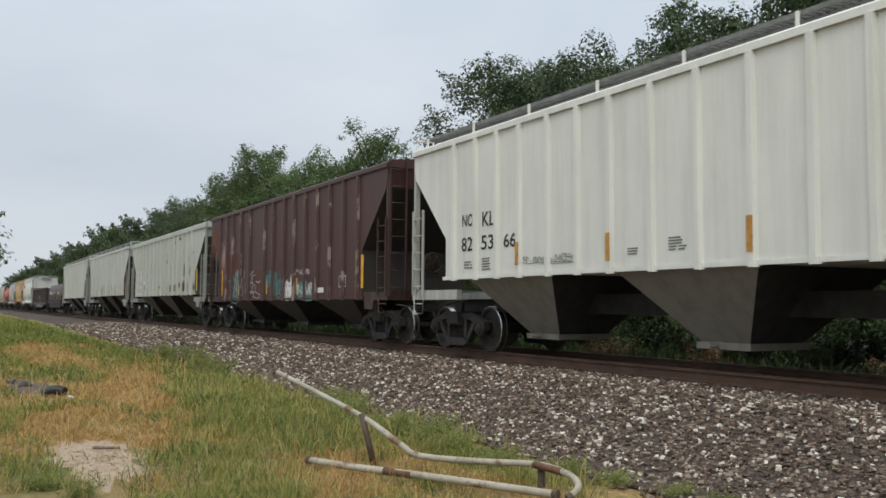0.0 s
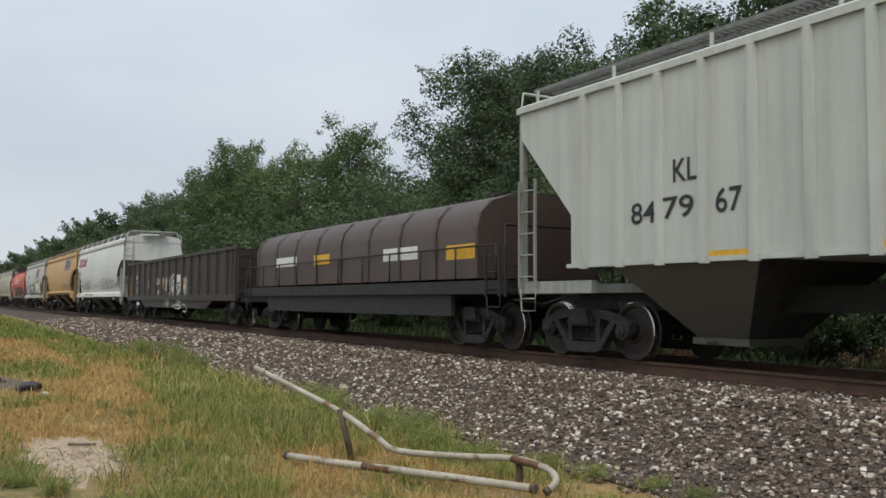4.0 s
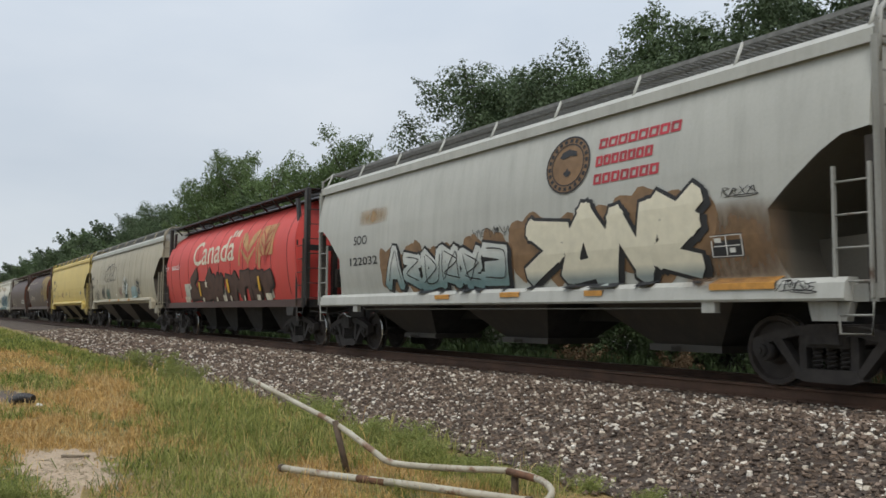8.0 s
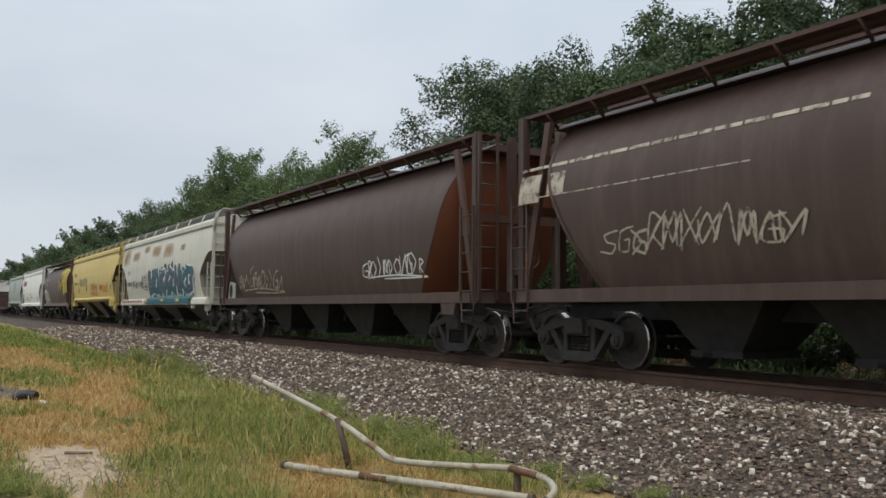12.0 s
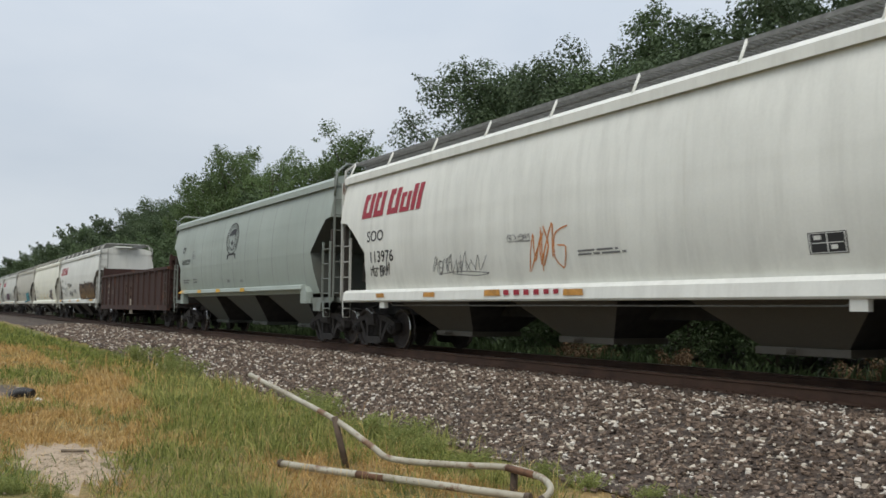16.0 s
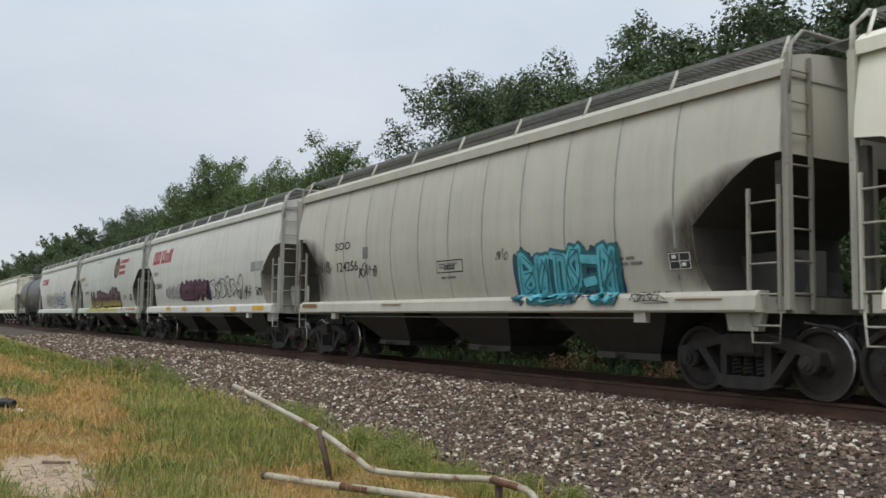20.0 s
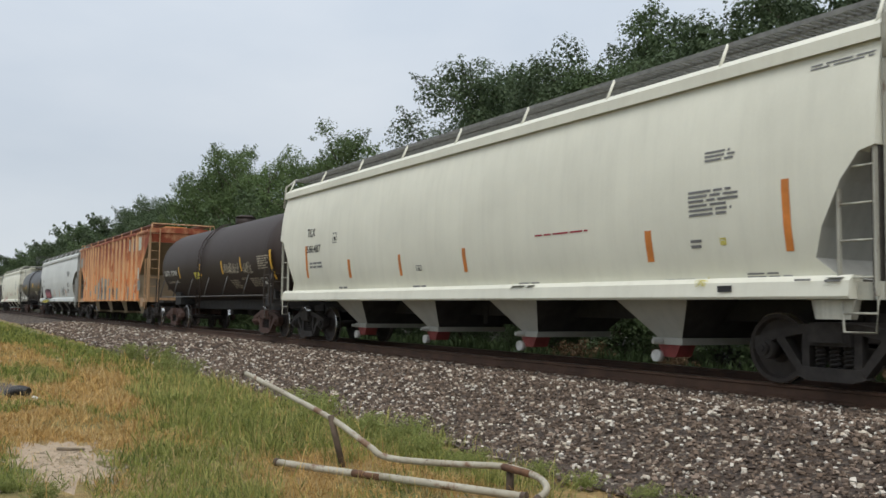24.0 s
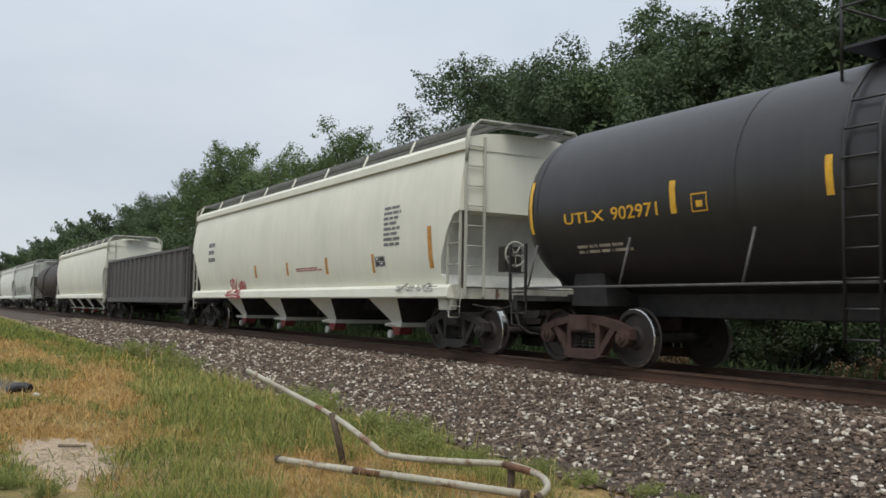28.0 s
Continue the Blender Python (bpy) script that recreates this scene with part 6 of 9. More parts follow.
DARKTAN, DARKBROWN, DARKBROWN2, GOLDBROWN, PURPLE, PLUM, DARKPLUM = (INK[k] for k in ("tan_spray", "dark_brown_spray", "blackish_brown_spray", "gold_brown_spray", "purple_spray", "plum_spray", "dark_plum_spray"))
PINK, LEMON, ORANGEINK, REDBRIGHT, FADED, GOLD, BRIGHTYEL = (INK[k] for k in ("pink_spray", "lemon_spray", "orange_spray", "bright_red_paint", "faded_cream_paint", "gold_paint", "bright_yellow_paint"))
TANGOLD, DULLBROWN, BEIGE, GREYPATCH, PALEPATCH, BROWNC, RED = (INK[k] for k in ("tan_gold_paint", "dull_brown_strip", "beige_patch", "grey_patch", "pale_patch", "brown_vein_paint", "red_vein_paint"))


def worn_through(m, scale=7.0, lo=0.42, hi=0.62):
    """Lets the paint below show through a thin coat."""
    nt = m.node_tree
    nt.links.new(ramp(nt, grain(nt, coords(nt), scale, 6, 0.7), lo, hi), nt.nodes["Principled BSDF"].inputs["Alpha"])


RUSTMARK, RUSTSTAIN = soft_coat("dark_rust_mark", (0.085, 0.036, 0.018), 1.0), soft_coat("orange_rust_stain", (0.46, 0.285, 0.125), 0.65)
SCRAPE, REDSCRAPE = soft_coat("pale_paint_scrape", (0.42, 0.29, 0.24), 0.8), soft_coat("reddish_paint_scrape", (0.22, 0.085, 0.055), 0.65)
DARKSTAIN = soft_coat("tan_paint_stain", (0.22, 0.13, 0.065), 1.0)
worn_through(FADED, 6.0, 0.28, 0.5)
SEAMGRIME, PINKMIST = soft_coat("dark_seam_grime", (0.13, 0.11, 0.075), 0.55), soft_coat("faded_pink_overspray", (0.40, 0.24, 0.19), 0.55)
TEALMIST = soft_coat("faded_teal_overspray", (0.03, 0.13, 0.13), 0.7)
GHOST = plain("ghostly_grey_overspray", (0.15, 0.12, 0.10), 0.8, 0, 0.3, 4)
worn_through(GHOST, 4.0, 0.32, 0.6)

# ---------- the train, from its head ----------
WHITE = paint("white_hopper_paint", (0.76, 0.76, 0.70), 0.2)
LIGHTLY_AGED = paint("lightly_aged_white_paint", (0.67, 0.67, 0.62), 0.18)
AGED = paint("aged_white_hopper_paint", (0.58, 0.585, 0.54), 0.28)
YELLOWED = paint("yellowed_white_hopper_paint", (0.62, 0.60, 0.51), 0.22, 0.03, (0.36, 0.20, 0.09))
CREAMY = paint("cream_white_hopper_paint", (0.74, 0.73, 0.62), 0.10)
PALE = paint("pale_grey_hopper_paint", (0.52, 0.54, 0.49), 0.28, 0.03)
RUSTY_PALE = paint("rust_flecked_grey_paint", (0.50, 0.515, 0.455), 0.25, 0.10)
GREYGREEN = paint("grey_green_hopper_paint", (0.345, 0.39, 0.35), 0.15)
MIDGREY = paint("weathered_grey_paint", (0.46, 0.46, 0.42), 0.25, 0.04)
GREIGE = paint("dirty_beige_paint", (0.46, 0.41, 0.30), 0.45)
YELLOW = paint("pale_yellow_paint", (0.61, 0.46, 0.135), 0.2)
OCHRE = paint("ochre_orange_paint", (0.55, 0.33, 0.12), 0.32, 0.05, (0.16, 0.07, 0.03))
REDCAR = paint("bright_red_hopper_paint", (0.63, 0.068, 0.055), 0.25, dirt_col=(0.25, 0.05, 0.04))
MAROON = paint("dull_maroon_paint", (0.072, 0.027, 0.024), 0.35, 0.10, (0.20, 0.085, 0.05), dirt_col=(0.045, 0.026, 0.022))
WORN_RIB = paint("worn_maroon_rib_paint", (0.095, 0.050, 0.045), 0.5, 0.62, (0.36, 0.28, 0.25))
CYLBROWN = paint("faded_brown_paint", (0.066, 0.037, 0.028), 0.55, 0.12, (0.15, 0.075, 0.05), dirt_col=(0.13, 0.085, 0.065))
CYLEND = paint("rust_orange_end_paint", (0.27, 0.085, 0.042), 0.35)
DARKFRAME = paint("dark_brown_frame_paint", (0.075, 0.034, 0.024), 0.3)
BLACKFRAME = paint("black_frame_paint", (0.022, 0.020, 0.022), 0.2)
GONBROWN = paint("rusty_brown_gondola_paint", (0.050, 0.021, 0.015), 0.55, 0.50, (0.125, 0.048, 0.024), dirt_col=(0.022, 0.014, 0.012), rough=0.85, big=2.0)
GONBLACK = paint("sooty_gondola_paint", (0.034, 0.022, 0.018), 0.5, 0.30, (0.070, 0.034, 0.022), dirt_col=(0.018, 0.014, 0.013))
GONGREY = paint("dark_grey_gondola_paint", (0.075, 0.068, 0.068), 0.4, 0.1, (0.2, 0.17, 0.15))
TANKBROWN = paint("dark_brown_tank_paint", (0.028, 0.0155, 0.011), 0.3, 0.0, dirt_col=(0.05, 0.035, 0.028), rough=0.6)
TANKBLACK = paint("satin_black_tank_paint", (0.020, 0.0185, 0.019), 0.2, 0.0, dirt_col=(0.06, 0.055, 0.05), rough=0.42)
TANKGREY = paint("faded_black_tank_paint", (0.10, 0.10, 0.105), 0.6, 0.0, dirt_col=(0.04, 0.04, 0.042), rough=0.5)
COILBROWN = paint("brown_hood_paint", (0.075, 0.050, 0.042), 0.35, 0.05)
# Hopper sheet colours hold grime and also the shade they stand in.
GRIMY_SHADE = paint("grimy_shaded_hopper_sheet", (0.115, 0.105, 0.085), 0.6)
SOOTY_SHADE = paint("sooty_shaded_hopper_sheet", (0.056, 0.051, 0.046), 0.5)
TANDIRT_SHADE = paint("dusty_shaded_brown_hopper_sheet", (0.060, 0.047, 0.034), 0.5)
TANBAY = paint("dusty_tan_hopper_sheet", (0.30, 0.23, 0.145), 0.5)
SOILED_SHADE = paint("soiled_shaded_white_hopper_sheet", (0.27, 0.25, 0.215), 0.6)
YELLOWDIRT_SHADE = paint("grimy_shaded_yellow_hopper_sheet", (0.15, 0.115, 0.05), 0.6)
ORANGEDIRT_SHADE = paint("grimy_shaded_orange_hopper_sheet", (0.17, 0.085, 0.038), 0.6)


def rust_body():
    m, nt, b = blank("flaking_orange_rust_paint", 0.85)
    v = coords(nt)
    vs = coords(nt, (1.6, 1.6, 0.45))
    tc = nt.nodes.new("ShaderNodeTexCoord")
    sep = nt.nodes.new("ShaderNodeSeparateXYZ")
    mr = nt.nodes.new("ShaderNodeMapRange")
    mr.inputs["From Min"].default_value, mr.inputs["From Max"].default_value = 2.2, 4.1
    nt.links.new(tc.outputs["Object"], sep.inputs["Vector"])
    nt.links.new(sep.outputs["Z"], mr.inputs["Value"])
    deep = mix(nt, 0.42, grain(nt, coords(nt, (1.0, 1.0, 0.8)), 0.75, 6, 0.6), mr.outputs["Result"])
    col = mix(nt, ramp(nt, deep, 0.27, 0.60), (0.80, 0.29, 0.085), (0.26, 0.056, 0.022))
    col = mix(nt, ramp(nt, grain(nt, coords(nt, (0.9, 0.9, 0.7)), 1.1, 7, 0.65), 0.46, 0.74), col, (0.78, 0.48, 0.25))
    col = mix(nt, ramp(nt, grain(nt, vs, 2.4, 6, 0.65), 0.60, 0.74), col, (0.16, 0.045, 0.022))
    col = mix(nt, 0.4, col, ramp(nt, grain(nt, v, 18, 5), 0.3, 0.7, (0.5, 0.45, 0.42, 1), (1, 1, 1, 1)), "MULTIPLY")
    nt.links.new(col, b.inputs["Base Color"])
    bump(nt, b, grain(nt, v, 12, 6), 0.3, 0.02)
    return m


RUSTORANGE = rust_body()
RUSTBOARD = paint("rust_brown_walkway", (0.15, 0.055, 0.030), 0.4)
SALMON = paint("pale_orange_rib_paint", (0.72, 0.44, 0.23), 0.8, 0.50, (0.46, 0.15, 0.05), dirt_col=(0.36, 0.12, 0.04))

car, sh = ribbed_hopper(-1.2, -17.58, "white ribbed covered hopper car with black lettering", WHITE, ribs_at=(-6.3, -5.45, -4.68, -3.93, -3.05, -2.22, -1.40, -0.46, 0.47, 1.41, 2.34, 3.14, 3.98, 4.82, 5.66, 6.5), low=1.47, under=SOILED_SHADE, inset=1.5, eave=4.32)
letters(car, sh, "NO", -6.00, -5.58, 2.49, 2.74, BLACK)
letters(car, sh, "KL", -5.23, -4.80, 2.45, 2.73, BLACK)
letters(car, sh, "82", -6.02, -5.60, 2.00, 2.28, BLACK)
letters(car, sh, "53", -5.27, -4.82, 2.00, 2.28, BLACK)
letters(car, sh, "66", -4.47, -4.07, 2.00, 2.26, BLACK)
bars(car, sh, -3.98, -3.87, 1.65, 2.07, AMBER, off=0.086)
bars(car, sh, -1.45, -1.34, 1.62, 2.06, AMBER, off=0.086)
bars(car, sh, 1.35, 1.46, 1.62, 2.09, AMBER, off=0.086)
stencil(car, sh, -1.02, 1.80, 0.31, 3, GREYINK, 0.020, 0.020, 8)
stencil(car, sh, -0.14, 1.91, 0.37, 5, GREYINK, 0.022, 0.020, 9)
stencil(car, sh, -5.92, 1.80, 0.33, 3, GREYINK, 0.031, 0.026, 10)
stencil(car, sh, -5.25, 1.84, 0.35, 5, GREYINK, 0.028, 0.023, 11)
tag(car, sh, -3.85, -2.35, 1.66, 1.81, GREYINK, 12, 0.03, 2)
car, sh = ribbed_hopper(-18.89, -35.21, "rusty maroon ribbed covered hopper car with graffiti", MAROON, ribs_at=(-6.64, -5.72, -4.93, -3.89, -2.85, -1.18, -0.30, 0.77, 1.68, 2.63, 3.6, 4.55, 5.5, 6.45), rib_w=0.024, inset=1.5, low=1.10, rib_mat=WORN_RIB, under=SOOTY_SHADE, board=False, eave=4.30)
tag(car, sh, -5.65, -4.12, 1.10, 2.20, TEAL, 5, 0.04, 3)
tag(car, sh, -4.75, -3.06, 1.10, 2.20, PALEBLUE, 6, 0.04, 2)
tag(car, sh, -2.93, -1.65, 1.25, 2.17, PALEBLUE, 21, 0.04, 2)
tag(car, sh, -1.03, -0.39, 1.42, 2.09, TEAL, 7, 0.04, 5)
tag(car, sh, -0.24, 0.68, 1.22, 2.00, TEAL, 8, 0.04, 5)
tag(car, sh, 0.90, 1.57, 1.06, 1.92, WHITEINK, 9, 0.075, 5)
tag(car, sh, 1.76, 3.01, 1.81, 2.04, WHITEINK, 10, 0.05, 3)
tag(car, sh, 1.89, 3.24, 1.11, 1.63, TEAL, 11, 0.05, 2)
tag(car, sh, 1.94, 3.20, 1.19, 1.57, WHITEINK, 12, 0.05, 2)
bars(car, sh, -6.44, -6.31, 1.27, 2.22, YELLOWINK)
bars(car, sh, -3.92, -3.85, 1.27, 1.62, YELLOWINK, off=0.086)
bars(car, sh, -1.02, -0.90, 1.29, 1.71, YELLOWINK)
bars(car, sh, 1.84, 1.95, 1.27, 1.73, YELLOWINK)
bars(car, sh, 3.64, 4.08, 1.27, 1.41, WHITEINK, "paper_notice")
frame_box(car, sh, 5.18, 5.65, 1.40, 1.70, WHITEINK)
bars(car, sh, 6.62, 6.78, 1.35, 2.18, YELLOWINK, "reflective_strip")
stain(car, sh, -8.1, -6.75, 2.75, 3.85, REDSCRAPE, 4)
stain(car, sh, -6.55, -5.95, 2.15, 3.20, SCRAPE, 3)
stain(car, sh, -6.2, -5.8, 1.2, 2.3, REDSCRAPE, 2)
stain(car, sh, -5.6, -4.0, 1.9, 2.7, REDSCRAPE, 1)
stain(car, sh, -3.3, -1.5, 1.15, 2.0, REDSCRAPE, 7)
car, sh = ribbed_hopper(-36.16, -52.72, "pale grey ribbed hopper car with rust patches", RUSTY_PALE, ribs_at=(-6.63, -5.71, -4.83, -3.90, -3.00, -2.00, -1.06, -0.12, 0.76, 1.66, 2.56, 3.44, 4.34, 5.24, 6.14), inset=1.6, lip=0.18, low=1.38, under=GRIMY_SHADE, board=False, eave=4.25)
bars(car, sh, -6.47, -5.83, 1.41, 2.73, WHITEINK, "white_repaint_patch")
bars(car, sh, -5.63, -4.88, 1.42, 2.71, WHITEINK, "white_repaint_patch")
bars(car, sh, -4.67, -3.97, 1.96, 2.14, WHITEINK, "white_repaint_patch")
letters(car, sh, "KY", -6.33, -6.01, 2.43, 2.60, BLACK, off=0.012)
letters(car, sh, "LE", -5.44, -5.09, 2.45, 2.62, BLACK, off=0.012)
letters(car, sh, "260", -6.37, -5.85, 1.99, 2.16, BLACK, off=0.012)
letters(car, sh, "397", -5.47, -4.95, 1.97, 2.16, BLACK, off=0.012)
stencil(car, sh, -6.35, 1.76, 0.36, 2, BLACK, 0.063, 0.052, 9)
stencil(car, sh, -5.55, 1.73, 0.44, 2, BLACK, 0.063, 0.052, 10)
bars(car, sh, 6.93, 7.09, 1.50, 2.46, YELLOWINK, "reflective_strip")
bars(car, sh, 3.38, 3.50, 1.42, 1.89, YELLOWINK, off=0.086)
bars(car, sh, 1.60, 1.72, 1.42, 1.87, YELLOWINK, off=0.086)
bars(car, sh, -0.98, -0.86, 1.41, 1.88, YELLOWINK)
bars(car, sh, -3.20, -3.09, 1.43, 1.89, YELLOWINK)
bars(car, sh, -6.76, -6.67, 1.45, 2.33, YELLOWINK)
bars(car, sh, -3.56, -3.23, 1.47, 1.64, GREYINK, "data_panel")
bars(car, sh, 1.73, 2.08, 1.53, 1.83, GREYINK, "data_panel")
bars(car, sh, 2.57, 3.00, 1.53, 1.83, GREYINK, "data_panel")
stain(car, sh, 4.35, 4.81, 1.52, 1.96, RUSTMARK, 0)
stain(car, sh, 4.58, 4.74, 2.16, 2.71, RUSTMARK, 1)
stain(car, sh, 3.56, 4.03, 3.83, 3.93, RUSTMARK, 2)
stain(car, sh, 5.66, 5.86, 2.17, 2.54, RUSTMARK, 3)
stain(car, sh, 5.03, 5.38, 1.49, 1.84, RUSTMARK, 4)
stain(car, sh, 3.62, 3.87, 1.69, 1.92, RUSTMARK, 5)
stain(car, sh, 1.00, 1.13, 2.87, 3.03, RUSTMARK, 6)
stain(car, sh, 6.28, 6.36, 3.09, 3.19, RUSTMARK, 7)
stain(car, sh, 2.71, 2.84, 3.70, 3.84, RUSTMARK, 8)
tag(car, sh, 6.29, 6.71, 1.50, 1.93, BLACK, 34, 0.03, 1)
flecks = random.Random(44)
for k in range(46):
    x, z, r = flecks.uniform(-4.6, 6.2), flecks.uniform(1.5, 3.6), flecks.uniform(0.02, 0.06)
    stain(car, sh, x, x + r, z, z + r * flecks.uniform(0.8, 1.8), RUSTMARK, k)
stain(car, sh, -0.72, -0.52, 1.72, 1.84, RUSTMARK, 3)
stain(car, sh, -4.46, -4.23, 1.71, 1.93, RUSTMARK, 2)
car, sh = ribbed_hopper(-54.02, -70.41, "pale grey ribbed hopper car with black tags", PALE, ribs_at=(-6.73, -6.00, -5.33, -4.50, -3.70, -2.89, -2.04, -1.13, -0.18, 0.55, 1.27, 2.10, 2.95, 3.79, 4.60, 5.40, 6.20, 6.75), inset=1.46, low=1.51, under=TANDIRT_SHADE, eave=4.28)
letters(car, sh, "NO", -5.11, -4.62, 2.63, 2.91, BLACK)
letters(car, sh, "KL", -4.31, -3.82, 2.62, 2.92, BLACK)
letters(car, sh, "84", -5.11, -4.63, 2.10, 2.40, BLACK)
letters(car, sh, "81", -4.30, -3.87, 2.11, 2.44, BLACK)
letters(car, sh, "32", -3.49, -2.98, 2.12, 2.44, BLACK)
stencil(car, sh, -5.08, 1.96, 0.43, 1, GREYINK, 0.044, 0.036, 8)
stencil(car, sh, -5.08, 1.81, 0.43, 1, GREYINK, 0.044, 0.036, 9)
stencil(car, sh, -4.26, 1.97, 0.43, 1, GREYINK, 0.044, 0.036, 10)
stencil(car, sh, -4.26, 1.80, 0.42, 1, GREYINK, 0.039, 0.032, 11)
stencil(car, sh, -3.47, 1.95, 0.16, 1, GREYINK, 0.039, 0.032, 12)
frame_box(car, sh, -2.57, -2.32, 2.44, 2.66, BLACK)
stencil(car, sh, -7.70, 3.96, 0.66, 3, GREYINK, 0.020, 0.020, 14)
tag(car, sh, -2.75, -1.97, 1.70, 2.24, BLACK, 27, 0.06, 2)
tag(car, sh, -1.95, -1.25, 1.56, 2.40, BLACK, 28, 0.045, 5)
tag(car, sh, -1.06, -0.29, 1.72, 2.28, BLACK, 29, 0.06, 2)
tag(car, sh, 1.49, 2.87, 1.53, 2.31, BLACK, 30, 0.05, 2)
tag(car, sh, 3.18, 4.09, 1.66, 2.33, BLACK, 31, 0.05, 1)
bars(car, sh, 6.79, 6.99, 1.53, 2.47, AMBER)
bars(car, sh, 3.73, 3.85, 1.53, 1.98, AMBER, off=0.086)
bars(car, sh, 1.21, 1.33, 1.52, 1.96, AMBER, off=0.086)
bars(car, sh, -1.18, -1.07, 1.52, 2.01, AMBER, off=0.086)
bars(car, sh, -3.76, -3.65, 1.51, 2.00, AMBER, off=0.086)
bars(car, sh, -6.78, -6.69, 1.57, 2.44, AMBER, off=0.086)
for x0, x1 in ((-5.85, -5.5), (-3.45, -3.05), (-2.6, -2.2), (-0.85, -0.35), (2.4, 2.8)):
    stain(car, sh, x0, x1, 1.53, 1.64, RUSTSTAIN, int(x1 * 3) % 5)
data_plate(car, sh, 4.87, 5.28, 1.78, 2.00)
stencil(car, sh, 5.59, 2.22, 0.56, 5, GREYINK, 0.055, 0.045, 24)
stencil(car, sh, 6.41, 2.22, 0.36, 4, GREYINK, 0.065, 0.053, 25)
car, sh = ribbed_hopper(-71.75, -88.19, "pale grey ribbed hopper car with faded patches", PALE, rib0=-2.28, step=0.826, inset=1.46, low=1.47, under=GRIMY_SHADE, eave=4.28)
letters(car, sh, "KL", -4.50, -4.06, 2.57, 2.89, BLACK)
letters(car, sh, "84", -5.35, -4.85, 2.04, 2.35, BLACK)
letters(car, sh, "79", -4.70, -4.12, 2.07, 2.38, BLACK)
letters(car, sh, "67", -3.74, -3.30, 2.08, 2.41, BLACK)
tag(car, sh, 4.00, 4.53, 2.06, 2.31, WHITEINK, 24, 0.06, 1)
tag(car, sh, 4.75, 5.17, 2.16, 2.53, WHITEINK, 25, 0.06, 1)
tag(car, sh, 5.50, 6.01, 2.15, 2.44, WHITEINK, 26, 0.06, 1)
tag(car, sh, 6.48, 6.73, 2.19, 2.41, WHITEINK, 27, 0.06, 1)
tag(car, sh, 1.39, 1.99, 1.87, 2.05, WHITEINK, 28, 0.06, 1)
tag(car, sh, 2.28, 2.74, 1.98, 2.21, WHITEINK, 29, 0.06, 1)
data_plate(car, sh, 4.79, 5.20, 1.73, 2.01)
bars(car, sh, 6.72, 6.90, 1.55, 2.45, YELLOWINK, "reflective_strip")
bars(car, sh, -3.86, -3.21, 1.46, 1.59, YELLOWINK, "reflective_strip")
bars(car, sh, -1.38, -0.67, 1.47, 1.59, YELLOWINK, "reflective_strip")
bars(car, sh, 0.48, 1.14, 1.47, 1.58, YELLOWINK, "reflective_strip")
bars(car, sh, 3.04, 3.68, 1.48, 1.61, YELLOWINK, "reflective_strip")
bars(car, sh, 4.71, 5.27, 1.49, 1.61, YELLOWINK, "reflective_strip")
bars(car, sh, -0.33, 0.27, 2.01, 4.18, BEIGE, "beige_repaint_patch")
bars(car, sh, -0.34, 0.28, 2.66, 3.38, GREYPATCH, "grey_repaint_patch")
car, sh = coil_car(-88.7, -103.3, "brown hooded steel coil car with side railings", COILBROWN, STEEL)
bars(car, sh, -4.73, -3.06, 1.88, 2.15, WHITEINK, "white_panel")
bars(car, sh, 2.37, 4.00, 1.80, 2.08, WHITEINK, "white_panel")
bars(car, sh, -1.79, -0.72, 1.86, 2.12, YELLOWINK, "reflective_strip")
bars(car, sh, 5.20, 6.33, 1.73, 2.02, YELLOWINK, "reflective_strip")
car, sh = gondola(-104.3, -122.25, "sooty black open gondola car with white graffiti", GONBLACK, 2.62, 16, 1.0, belly=0.30)
letters(car, sh, "GRW", -7.29, -6.67, 1.89, 2.11, WHITEINK)
letters(car, sh, "879", -7.24, -6.70, 1.64, 1.79, FADED)
bars(car, sh, -8.58, -8.44, 1.14, 2.07, YELLOWINK, "reflective_strip")
stencil(car, sh, -7.12, 1.53, 0.44, 2, FADED, 0.091, 0.074, 9)
letters(car, sh, "LN", -2.82, -2.29, 1.60, 1.88, WHITEINK)
letters(car, sh, "21", -1.94, -1.51, 1.58, 1.92, WHITEINK)
bars(car, sh, -4.56, -4.41, 1.46, 1.80, YELLOWINK, "reflective_strip")
bars(car, sh, -1.76, -1.59, 1.38, 1.85, YELLOWINK, "reflective_strip")
bars(car, sh, 1.88, 2.05, 1.32, 1.79, YELLOWINK, "reflective_strip")
tag(car, sh, -1.14, -0.35, 1.30, 2.04, WHITEINK, 39, 0.06, 1)
tag(car, sh, -0.25, 0.56, 1.28, 2.01, WHITEINK, 40, 0.06, 1)
tag(car, sh, -2.67, -2.29, 1.06, 1.42, WHITEINK, 41, 0.06, 1)
tag(car, sh, -1.81, -0.37, 0.59, 1.20, WHITEINK, 42, 0.06, 2)
tag(car, sh, -0.10, 1.52, 0.65, 1.31, WHITEINK, 43, 0.06, 3)
tag(car, sh, 1.59, 2.42, 0.61, 2.03, WHITEINK, 44, 0.06, 2)
tag(car, sh, 2.68, 2.94, 0.64, 1.30, WHITEINK, 45, 0.06, 1)
tag(car, sh, -5.61, -5.00, 0.70, 1.21, WHITEINK, 46, 0.06, 1)
tag(car, sh, 0.74, 1.49, 1.22, 1.77, WHITEINK, 47, 0.06, 1)
bars(car, sh, 0.80, 1.38, 1.66, 1.95, WHITEINK, "white_sprayed_block")
tag(car, sh, 2.63, 3.31, 1.63, 1.89, RUSTMARK, 49, 0.12, 2)
